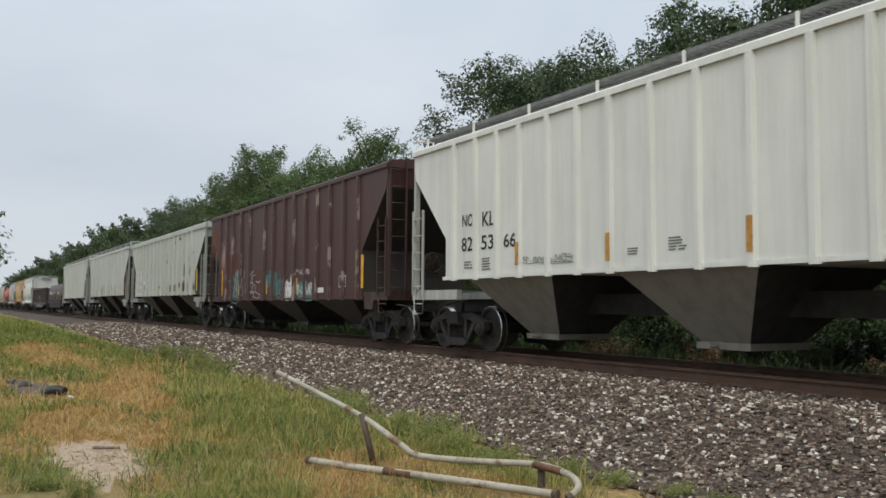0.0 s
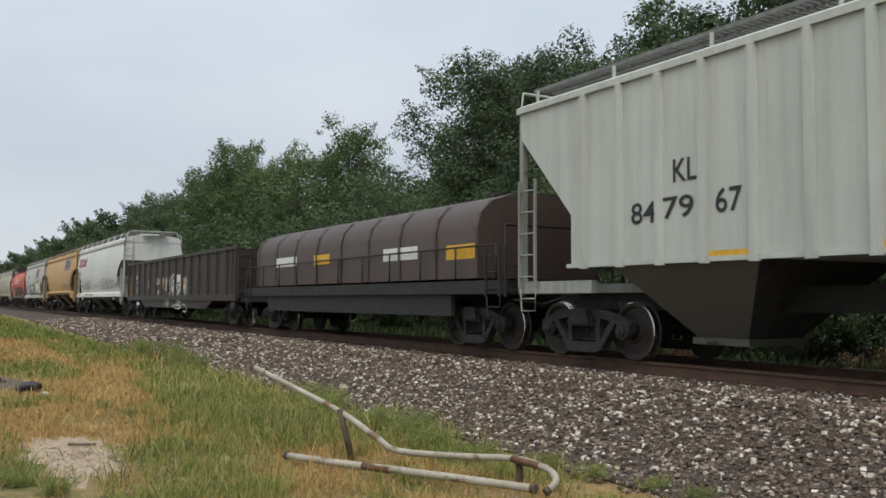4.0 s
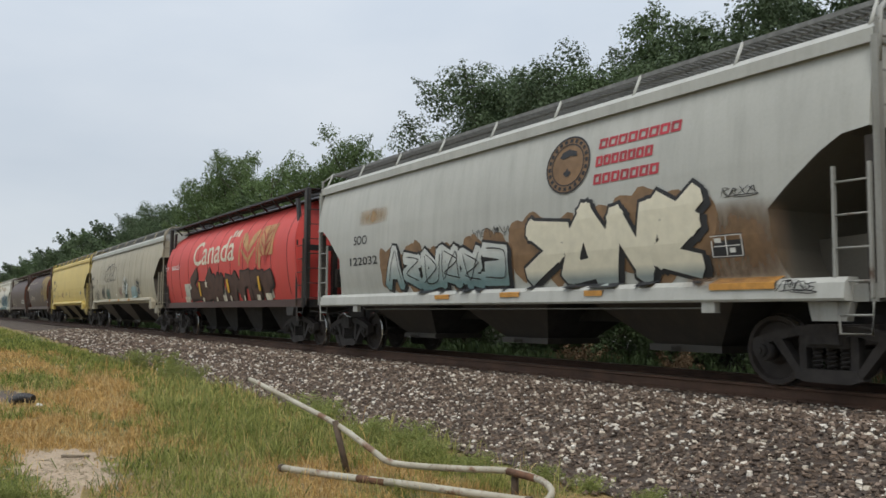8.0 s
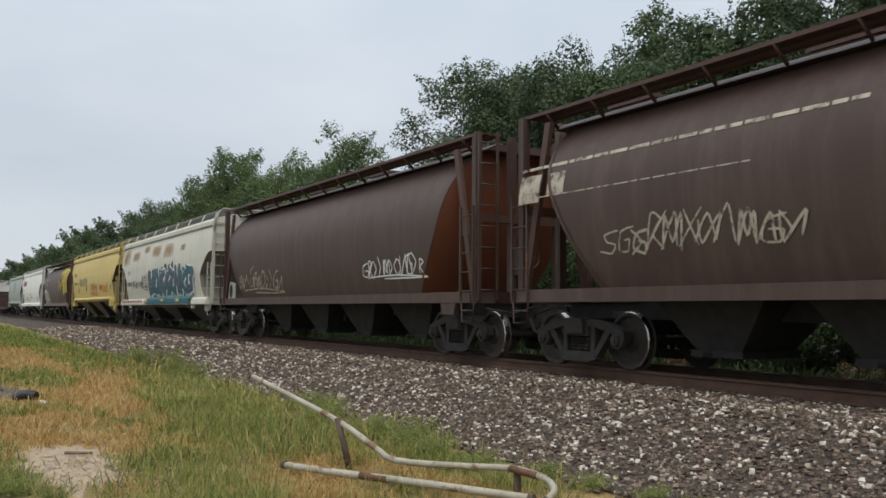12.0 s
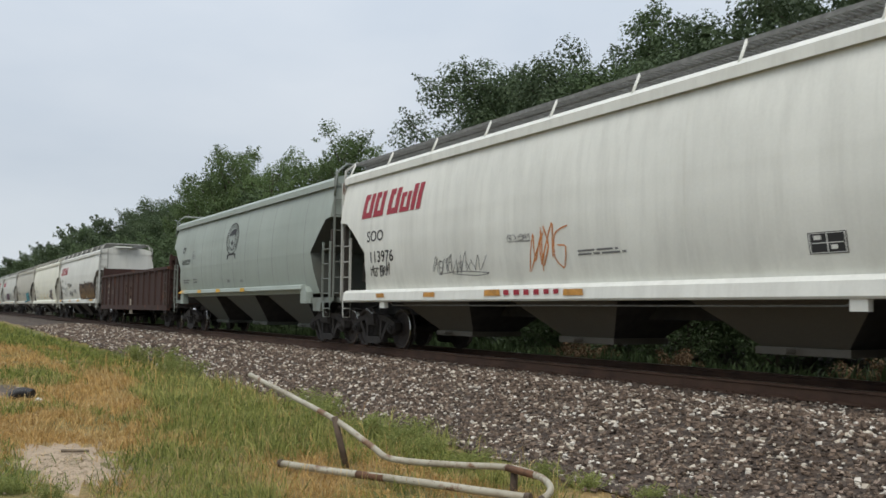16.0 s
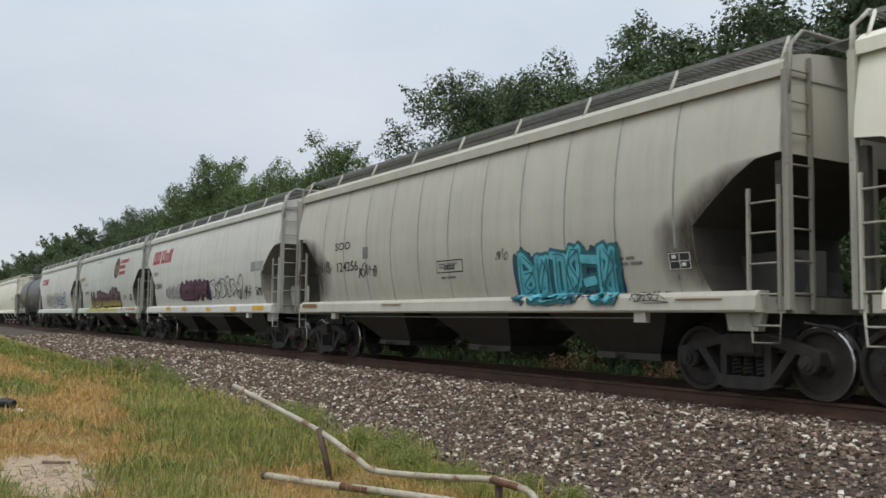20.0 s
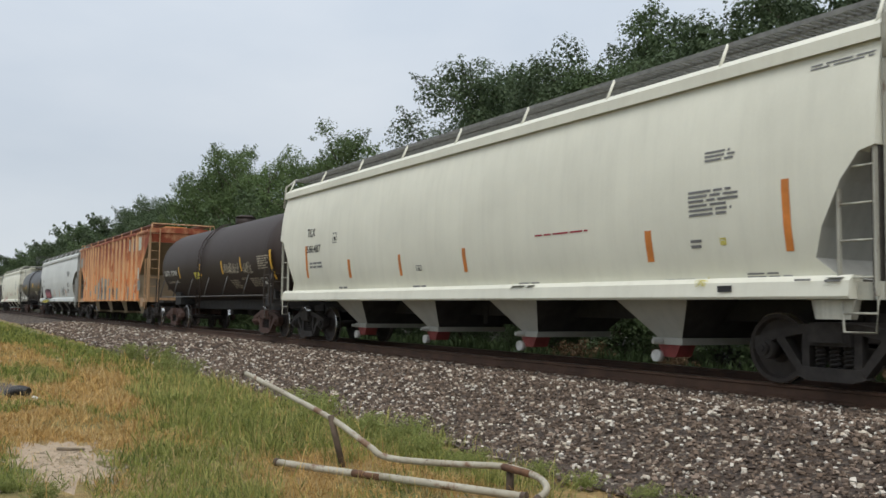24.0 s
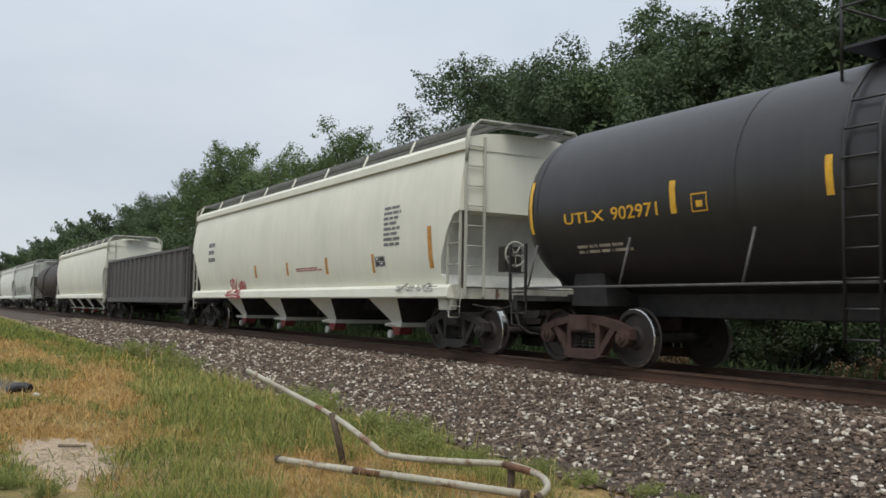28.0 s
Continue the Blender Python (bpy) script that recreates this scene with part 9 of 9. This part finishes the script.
bars(car, sh, 0.23, 0.38, 1.70, 2.06, AMBER, "reflective_strip")
bars(car, sh, 2.97, 3.13, 1.67, 2.09, AMBER, "reflective_strip")
bars(car, sh, 5.63, 5.75, 1.64, 2.06, AMBER, "reflective_strip")
car, sh = gondola(-586.26, -602.57, "dark grey ribbed open gondola car", GONGREY, 2.95, 18, 1.0)
car, sh = smooth_hopper(-603.39, -622.22, "plain white hopper car behind the gondola", CREAMY, 4, "tri", 0, under=WHITE)
car, sh = tank_car(-623.6, -636.5, "rusty dark brown tank car", TANKBROWN, 1.42, 2.52, platform=False)
car, sh = smooth_hopper(-638.0, -654.0, "weathered white hopper car with faint graffiti", PALE, under=SOOTY_SHADE, seams=7)
tag(car, sh, -6.0, 3.0, 1.5, 2.3, GREYINK, 3, 0.06, 5)
car, sh = smooth_hopper(-655.4, -672.0, "plain pale hopper car far down the train", WHITE, under=SOOTY_SHADE, seams=7)
car, sh = smooth_hopper(-673.4, -690.0, "plain pale hopper car far down the train", PALE, under=SOOTY_SHADE, seams=7)
car, sh = smooth_hopper(-691.4, -708.0, "plain white hopper car far down the train", WHITE, under=SOOTY_SHADE, seams=7)


# ---------- verge: grass, gravel and weeds ----------
def lattice(x, y, size, seed):
    """Smooth random field between 0 and 1."""
    grid = np.random.default_rng(seed).random((64, 64))
    u, v = x / size, y / size
    i, j = np.floor(u).astype(int), np.floor(v).astype(int)
    a, b = u - i, v - j
    a, b = a * a * (3 - 2 * a), b * b * (3 - 2 * b)
    g = lambda p, q: grid[p % 64, q % 64]
    return (g(i, j) * (1 - a) + g(i + 1, j) * a) * (1 - b) + (g(i, j + 1) * (1 - a) + g(i + 1, j + 1) * a) * b


def oval(x, y, cx, cy, rx, ry):
    """Below 1 inside an ellipse with a ragged rim."""
    return ((x - cx) / rx) ** 2 + ((y - cy) / ry) ** 2 + 0.7 * (lattice(x, y, 0.45, 71) - 0.5)


def dryness(x, y):
    d = 0.30 + 0.30 * lattice(x, y, 1.7, 5) + 0.38 * lattice(x, y, 0.35, 6)
    for *o, k in ((-29, -7.9, 8, 0.85, 0.5), (-20.6, -6.7, 2.2, 0.5, 0.42), (-17.2, -7.6, 2.6, 0.6, 0.5), (-12.9, -8.7, 2.3, 0.75, 0.6), (-8.2, -6.9, 0.9, 0.25, 0.3),
                  (-22.3, -8.0, 2.6, 0.5, -0.4), (-18, -5.6, 4.0, 0.8, -0.34), (-13.2, -6.5, 2.4, 0.7, -0.30), (-9.6, -7.9, 0.9, 0.5, -0.35), (-8.8, -9.4, 0.9, 0.4, -0.5), (-34, -5.3, 7, 0.6, -0.4), (-9.3, -5.3, 2.6, 0.4, -0.3)):
        d = d + k * np.clip(1.5 - oval(x, y, *o), 0, 1)
    return d - 0.3 * np.clip((-30 - x) / 15, 0, 1)


def cover(x, y):
    """How thick the grass stands: 0 on bare gravel, 1 in full growth."""
    c = 0.15 + 1.1 * lattice(x, y, 0.4, 15)
    c = c * np.clip((oval(x, y, -10.6, -8.98, 1.65, 0.60) - 0.25) * 1.1, 0.06, 1)
    c = c * np.clip((oval(x, y, -19.4, -9.0, 1.9, 0.5) - 0.7) * 2.5, 0.05, 1)
    return c * np.clip((-4.05 - 0.8 * np.clip((-20 - x) / 25, 0, 1) + 0.5 * (lattice(x, y, 0.8, 9) - 0.5) - y) / 1.2, 0, 1)


def blades(name, spots, mat, lo, hi, width, seed, label, lean=0.5):
    """Curved grass blades of three faces each, as one mesh."""
    rng = np.random.default_rng(seed)
    x, y, tall = spots
    n = len(x)
    z = np.array([ground_z(a, b) for a, b in zip(x.tolist(), y.tolist())]) - 0.015
    h = rng.uniform(lo, hi, n) * tall
    a = rng.uniform(0, 2 * np.pi, n)
    l = np.minimum(rng.uniform(0.08, lean, n), 1.6) * h
    dx, dy = np.cos(a), np.sin(a)
    b = rng.uniform(0, 2 * np.pi, n)
    w = width * rng.uniform(0.6, 1.3, n) * np.clip(np.hypot(x, y + 10.4) / 11, 0.75, 4)
    wx, wy = np.cos(b) * w, np.sin(b) * w
    p0 = np.stack([x, y, z], 1)
    p1 = np.stack([x + dx * l * 0.35, y + dy * l * 0.35, z + h * 0.58], 1)
    p2 = np.stack([x + dx * l, y + dy * l, z + h * (1 - 0.32 * l / h)], 1)
    s = np.stack([wx, wy, 0 * w], 1)
    V = np.stack([p0 - s, p0 + s, p1 - s * 0.75, p1 + s * 0.75, p2], 1).reshape(-1, 3)
    k = (np.arange(n) * 5)[:, None]
    F = (k + np.array([0, 1, 3, 2])).tolist() + (k + np.array([2, 3, 4])).tolist()
    me = bpy.data.meshes.new(name)
    me.from_pydata(V.tolist(), [], F)
    me.materials.append(mat)
    return tagged(new(name, me), label, "grass", kind="stuff")


def verge_spots(seed):
    rng = np.random.default_rng(seed)
    X, Y = [], []
    for x0, x1, y0, dens in ((-4.5, -9, -9.0, 900), (-9, -16, -10.2, 800), (-16, -26, -10.6, 480), (-26, -42, -11.5, 190), (-42, -75, -13, 70), (-75, -140, -16, 16)):
        n = int(abs(x1 - x0) * (-3.9 - y0) * dens)
        X.append(rng.uniform(x1, x0, n))
        Y.append(rng.uniform(y0, -3.9, n))
    x, y = np.concatenate(X), np.concatenate(Y)
    keep = rng.random(len(x)) < cover(x, y)
    x, y = x[keep], y[keep]
    return x, y, dryness(x, y) + rng.normal(-0.05, 0.10, len(x)), (0.35 + 0.6 * lattice(x, y, 0.6, 25) + 0.55 * lattice(x, y, 0.22, 26)) * np.clip((-4.0 - y) / 1.6, 0.35, 1)


GREEN = leaf_material("green_grass_blades", (0.064, 0.105, 0.026), (0.38, 0.395, 0.105), 0.4)
STRAW = leaf_material("dry_straw_blades", (0.27, 0.155, 0.048), (0.70, 0.465, 0.18), 0.25)
BROWN = leaf_material("dead_brown_stalks", (0.075, 0.045, 0.025), (0.20, 0.13, 0.07), 0.2)
x, y, dry, tall = verge_spots(31)
g = dry < 0.60
blades("green_grass", (x[g], y[g], tall[g]), GREEN, 0.08, 0.30, 0.0056, 1, "uneven green grass growing over the verge", 1.7)
g = ~g
blades("dry_grass", (x[g], y[g], tall[g]), STRAW, 0.06, 0.20, 0.005, 2, "short dry straw-coloured grass on the verge", 2.2)
def tufts(seed, n, per, box_):
    """Spots of grass gathered in tufts, each of its own height."""
    rng = np.random.default_rng(seed)
    cx, cy = rng.uniform(box_[0], box_[1], n), rng.uniform(box_[2], box_[3], n)
    keep = rng.random(n) < cover(cx, cy) * 1.3
    cx, cy = np.repeat(cx[keep], per), np.repeat(cy[keep], per)
    tall = np.repeat(rng.uniform(0.4, 1.2, keep.sum()), per)
    r = 0.14 * tall
    return cx + rng.normal(0, 1, len(cx)) * r, cy + rng.normal(0, 1, len(cx)) * r, tall * rng.uniform(0.5, 1.1, len(cx))


OLIVE = leaf_material("olive_weed_blades", (0.12, 0.15, 0.045), (0.52, 0.50, 0.17), 0.4)
TAWNY = leaf_material("tawny_seed_grass", (0.24, 0.16, 0.06), (0.66, 0.50, 0.24), 0.3)
x, y, tall = tufts(51, 620, 34, (-21, -6, -8.2, -4.5))
g = dryness(x, y) < 0.66
blades("weed_tufts", (x[g], y[g], tall[g]), OLIVE, 0.16, 0.42, 0.0062, 5, "uneven olive green weed tufts in the grass", 1.1)
x, y, tall = tufts(52, 520, 26, (-24, -5, -9.7, -4.5))
blades("seed_grass_tufts", (x, y, tall), TAWNY, 0.10, 0.34, 0.004, 6, "tawny tufts of seeding grass on the verge", 1.2)
rng = np.random.default_rng(8)
n = 700
x, y = rng.uniform(-26, -4.5, n), rng.uniform(-9.6, -4.3, n)
g = rng.random(n) < cover(x, y)
blades("straw_stalks", (x[g], y[g], np.ones(g.sum())), STRAW, 0.28, 0.55, 0.0032, 3, "thin dry seed stalks standing above the grass", 0.5)
# rank weeds on the far side of the track, shade put into their green
n = 10000
x, y = 6 - 80 * rng.random(n) ** 1.3, rng.uniform(2.9, 5.2, n)
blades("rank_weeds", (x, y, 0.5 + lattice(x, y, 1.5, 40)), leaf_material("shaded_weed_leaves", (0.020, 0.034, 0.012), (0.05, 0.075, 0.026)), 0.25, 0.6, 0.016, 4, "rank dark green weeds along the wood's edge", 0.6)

GRAVEL = plain("pale_dusty_gravel", (0.38, 0.29, 0.20), 0.95, 0, 0.35, 14, 0.6)
SOIL = plain("dark_bare_soil", (0.10, 0.075, 0.055), 0.95, 0, 0.4, 9, 0.6)


def ground_patch(name, cx, cy, rx, ry, mat, label, seed):
    """A thin irregular spread of other soil on the ground."""
    rnd = random.Random(seed)
    bm = bmesh.new()
    wob = [rnd.uniform(0.6, 1.2) for _ in range(30)]
    rings = []
    for k, f in ((0, 0.02), (1, 0.35), (2, 0.68), (3, 1.0)):
        rings.append([bm.verts.new((cx + rx * f * wob[i] * math.cos(i * 0.2094), cy + ry * f * wob[i] * math.sin(i * 0.2094), 0)) for i in range(30)])
    for v in [v for r in rings for v in r]:
        v.co.z = ground_z(v.co.x, v.co.y) + (0.02 if v not in rings[3] else -0.03)
    bm.faces.new(rings[0])
    for a, b in zip(rings, rings[1:]):
        for i in range(30):
            bm.faces.new((a[i], a[(i + 1) % 30], b[(i + 1) % 30], b[i])).smooth = True
    return tagged(new(name, mesh_of(name, bm, mat)), label, "ground", kind="structure")


ground_patch("gravel_patch", -10.6, -8.98, 2.1, 0.66, GRAVEL, "bare pale gravel patch in the grass", 3)
ground_patch("soil_patch", -19.4, -9.0, 2.2, 0.6, SOIL, "bare dark soil patch in the dry grass", 4)
rnd = random.Random(77)
grit = []
for _ in range(800):
    a, q = rnd.uniform(0, 6.28), abs(rnd.gauss(0, 0.6))
    px, py = -10.35 + 1.7 * q * math.cos(a), -8.95 + 0.75 * q * math.sin(a)
    grit.append((px, py, ground_z(px, py) + 0.02, rnd.choice((0.25, 0.3, 0.4, 0.7))))
strew("gravel_grit", grit, plain("pale_grit_stone", (0.36, 0.29, 0.20), 0.9, 0, 0.4, 8, 0.4), 21, 0.014, 0.038, "small pale stones on the bare patch", "gravel")


def weed_mesh(seed, height, spread, stems, leaf):
    """Upright stems with leaf blades: stem mesh and leaf mesh."""
    rnd = random.Random(seed)
    bm = bmesh.new()
    spots = []
    for _ in range(stems):
        a, r = rnd.uniform(0, 6.28), spread * rnd.random()
        h = height * rnd.uniform(0.55, 1.0)
        p = Vector((math.cos(a) * r * 0.4, math.sin(a) * r * 0.4, -0.04))
        q = Vector((math.cos(a) * r, math.sin(a) * r, h))
        mid = p.lerp(q, 0.5) + Vector((0, 0, 0.04))
        tube(bm, [p, mid, q], [0.006, 0.005, 0.003], 4)
        for k in range(7):
            c = p.lerp(q, 0.2 + 0.8 * k / 6)
            spots.append((c.x + rnd.uniform(-0.1, 0.1), c.y + rnd.uniform(-0.1, 0.1), c.z, leaf * rnd.uniform(1.0, 2.4)))
    return bm, spots


WEEDS = {}
WEEDLEAF = leaf_material("dull_green_weed_leaves", (0.15, 0.19, 0.055), (0.33, 0.35, 0.12), 0.4)


def weed(x, y, height, seed, leafy=True):
    z = ground_z(x, y)
    key = (seed, leafy)
    if key not in WEEDS:
        bm, spots = weed_mesh(seed, 0.75, 1.1, 22, 0.09)
        WEEDS[key] = (mesh_of("stem", bm, BROWN if not leafy else WEEDLEAF), crown_mesh("foliage", spots, 60, 0.034, WEEDLEAF if leafy else BROWN, seed))
    o = new("weed")
    o.matrix_world = Matrix.LocRotScale((x, y, z), Euler((0, 0, x * 3)), (height, height, height))
    tagged(o, "leafy green weed clump at the ballast's edge" if leafy else "dead brown weed clump beside the track", "weed", "weeds along the track")
    part("stem", WEEDS[key][0], None, o)["kind"] = "stuff"
    part("foliage", WEEDS[key][1], None, o)["kind"] = "stuff"


for x, y, h, s in ((-20.5, -5.1, 0.55, 1), (-22, -5.0, 0.5, 3), (-27.0, -4.9, 0.6, 2), (-25.2, -4.7, 0.65, 1), (-23.8, -4.6, 0.5, 3), (-13.9, -4.75, 0.44, 1), (-13.1, -4.9, 0.42, 2), (-12.4, -5.2, 0.36, 3), (-10.9, -5.15, 0.42, 3),
                   (-10.3, -4.95, 0.40, 1), (-9.7, -5.15, 0.38, 2), (-9.1, -5.3, 0.34, 3), (-8.3, -5.2, 0.28, 1), (-7.5, -4.75, 0.26, 2), (-6.9, -4.7, 0.24, 3), (-6.3, -4.5, 0.2, 1), (-5.7, -4.45, 0.2, 2), (-5.2, -4.4, 0.15, 3), (-4.4, -4.6, 0.16, 1),
                   (-8.6, -9.4, 0.22, 2), (-9.1, -9.6, 0.2, 1), (-17.5, -5.5, 0.3, 1), (-22.0, -7.9, 0.32, 2), (-28, -5.6, 0.4, 2)):
    weed(x, y, h, s)
for x, y, h, s in ((-6.2, 3.3, 0.95, 4), (-7.2, 3.5, 1.05, 5), (-8.0, 3.3, 0.8, 4), (-5.2, 3.5, 0.9, 5), (-9.4, 3.8, 0.8, 5), (-13.5, 3.4, 0.7, 4), (-17, 3.6, 0.8, 5)):
    weed(x, y, h, s, False)


# ---------- bent pipes and litter on the verge ----------
def pipe_paint():
    m, nt, b = blank("weathered_off_white_pipe_paint", 0.6)
    v = coords(nt)
    col = mix(nt, ramp(nt, grain(nt, v, 3, 5), 0.35, 0.7), (0.42, 0.39, 0.31), (0.27, 0.235, 0.17))
    col = mix(nt, ramp(nt, grain(nt, v, 2.6, 6, 0.7), 0.56, 0.63), col, (0.16, 0.085, 0.045))
    col = mix(nt, ramp(nt, grain(nt, v, 30, 3), 0.62, 0.70), col, (0.12, 0.08, 0.05))
    nt.links.new(col, b.inputs["Base Color"])
    bump(nt, b, grain(nt, v, 25, 4), 0.3, 0.004)
    return m


PIPE = pipe_paint()
RUST = plain("rusted_steel_post", (0.105, 0.075, 0.052), 0.85, 0, 0.45, 12, 0.5)
BLACKPIPE = plain("black_corrugated_plastic", (0.018, 0.018, 0.02), 0.5, 0, 0.2, 10)


def smooth_line(pts, k=4):
    """Points of a smooth curve through the given ones."""
    P = [Vector(p) for p in pts]
    out = []
    for i in range(len(P) - 1):
        a, b, c, d = P[max(0, i - 1)], P[i], P[i + 1], P[min(len(P) - 1, i + 2)]
        for j in range(k):
            t = j / k
            out.append(0.5 * ((2 * b) + (c - a) * t + (2 * a - 5 * b + 4 * c - d) * t * t + (3 * b - a - 3 * c + d) * t ** 3))
    return out + [P[-1]]


def bent_pipe(pts, r, label):
    p = new("steel_pipe")
    tagged(p, label, "pipe", "bent pipes on the verge")
    line = smooth_line(pts)
    bm = bmesh.new()
    tube(bm, line, r, 14)
    part("tube", bm, PIPE, p)
    for e, d in ((line[0], line[1] - line[0]), (line[-1], line[-2] - line[-1])):
        d.normalize()
        bm = bmesh.new()
        tube(bm, [e - d * 0.012, e + d * 0.035], r * 1.18, 14, smooth=False)
        part("end_collar", bm, RUST, p, "rusty collar")
    return p


bent_pipe([(-11.26, -6.70, 0.04), (-10.1, -6.57, -0.14), (-9.0, -6.45, -0.32), (-8.2, -6.40, -0.50), (-7.8, -6.38, -0.56), (-7.25, -6.0, -0.56), (-6.92, -5.65, -0.56), (-6.45, -5.62, -0.57), (-6.15, -5.72, -0.62), (-6.12, -5.85, -0.70)], 0.031, "bent off-white steel pipe propped on a rusty post over the grass")
bent_pipe([(-9.07, -7.06, -0.74), (-8.3, -6.75, -0.73), (-7.56, -6.44, -0.71), (-6.23, -5.89, -0.69)], 0.036, "straight off-white steel pipe lying in the grass")


def post(x0, y0, x1, y1, z1, label):
    bm = bmesh.new()
    z0 = ground_z(x0, y0) - 0.05
    tube(bm, [(x0, y0, z0), (x1, y1, z1)], 0.036, 10)
    tagged(new("post", mesh_of("post", bm, RUST)), label, "post")


post(-8.90, -6.36, -8.98, -6.49, -0.27, "rusty steel post propping up the bent pipe")
post(-6.87, -5.60, -6.85, -5.61, -0.57, "short rusty steel stub under the pipe")
bm = bmesh.new()
gz = ground_z(-17.3, -8.75)
tube(bm, [(-17.5 + 0.015 * i, -8.92 + 0.011 * i, gz + 0.07 + 0.0022 * i + 0.05 * math.sin(i * 0.12)) for i in range(27)], [0.085 if i % 2 else 0.072 for i in range(27)], 16, smooth=False)
tagged(new("drain_tube", mesh_of("drain_tube", bm, BLACKPIPE)), "black corrugated plastic drain tube lying on dry grass", "tube")


def lone_stone(x, y, r, mat, label, seed):
    rnd = random.Random(seed)
    bm = bmesh.new()
    bmesh.ops.create_icosphere(bm, subdivisions=2, radius=r)
    for v in bm.verts:
        v.co *= 1 + 0.35 * (noise.noise(v.co * (1.6 / r) + Vector((seed, 0, 0))))
        v.co.z *= 0.7
    o = tagged(new("stone", mesh_of("stone", bm, mat)), label, "stone")
    o.matrix_world = pose(x, y, ground_z(x, y) + r * 0.35, 0, 0, seed * 40)


PALE = plain("pale_limestone", (0.55, 0.52, 0.46), 0.9, 0, 0.3, 10, 0.5)
DARKSTONE = plain("dark_fieldstone", (0.09, 0.08, 0.075), 0.9, 0, 0.4, 10, 0.5)
lone_stone(-17.0, -8.55, 0.07, PALE, "white stone beside the drain tube", 1)
lone_stone(-19.6, -9.1, 0.13, DARKSTONE, "dark stone in the bare soil", 2)
lone_stone(-20.4, -9.3, 0.11, DARKSTONE, "dark stone in the bare soil", 3)
lone_stone(-12.6, -5.1, 0.09, PALE, "pale stone at the foot of the ballast", 5)


DRYWOOD = plain("grey_dry_wood", (0.17, 0.13, 0.09), 0.9, 0, 0.4, 10, 0.5)


def stick(pts, r, label, kind="branch"):
    bm = bmesh.new()
    tube(bm, pts, r, 7)
    tagged(new(kind, mesh_of(kind, bm, DRYWOOD)), label, kind)


gz = ground_z(-16.1, -4.5)
stick([(-16.7, -4.55, gz + 0.03), (-16.2, -4.45, gz + 0.16), (-15.8, -4.5, gz + 0.22)], [0.025, 0.022, 0.012], "dry broken branch on the ballast's edge")
gz = ground_z(-10.9, -8.8)
stick([(-11.05, -8.95, gz + 0.05), (-10.9, -8.68, gz + 0.05)], [0.02, 0.016], "short weathered log on the gravel patch", "log")


def rust_band(pipe, a, b, r):
    bm = bmesh.new()
    tube(bm, [a, Vector(a).lerp(Vector(b), 0.5), b], r, 14)
    part("rust_band", bm, plain("flaking_orange_rust", (0.15, 0.075, 0.04), 0.85, 0, 0.5, 14, 0.5), pipe, "band of bare orange rust")


for o in [o for o in scene.objects if o.name == "steel_pipe.001"]:
    rust_band(o, (-8.05, -6.645, -0.724), (-7.72, -6.508, -0.716), 0.0375)

for o in [o for o in scene.objects if o.name == "steel_pipe"]:
    rust_band(o, (-6.90, -5.652, -0.560), (-6.52, -5.622, -0.568), 0.0335)
    bm = bmesh.new()
    tube(bm, [(-6.14 + 0.04 * math.cos(k * 0.6283), -5.80 + 0.045 * math.sin(k * 0.6283), -0.665 + 0.015 * math.cos(k * 0.6283)) for k in range(11)], 0.006, 5)
    part("wire_tie", bm, PIPE, o, "loop of pale wire")


# ---------- motion ----------
def motions():
    times = [i * 0.5 for i in range(57)]
    for car, x in CARS:
        walk(car, [(t, Matrix.Translation((x + train_x(t), 0, 0))) for t in times])
    for k in (-1, 1):
        first = WHEELS[k][0]
        walk(first, [(i / FPS, Matrix.LocRotScale((k * AXLE, 0, WHEEL_R), Euler((0, train_x(i / FPS) / WHEEL_R % (2 * math.pi), 0)), None)) for i in range(28 * FPS + 1)])
        for w in WHEELS[k][1:]:
            w.rotation_mode = "QUATERNION"
            d = w.animation_data_create()
            d.action = first.animation_data.action
            d.action_slot = first.animation_data.action_slot


motions()
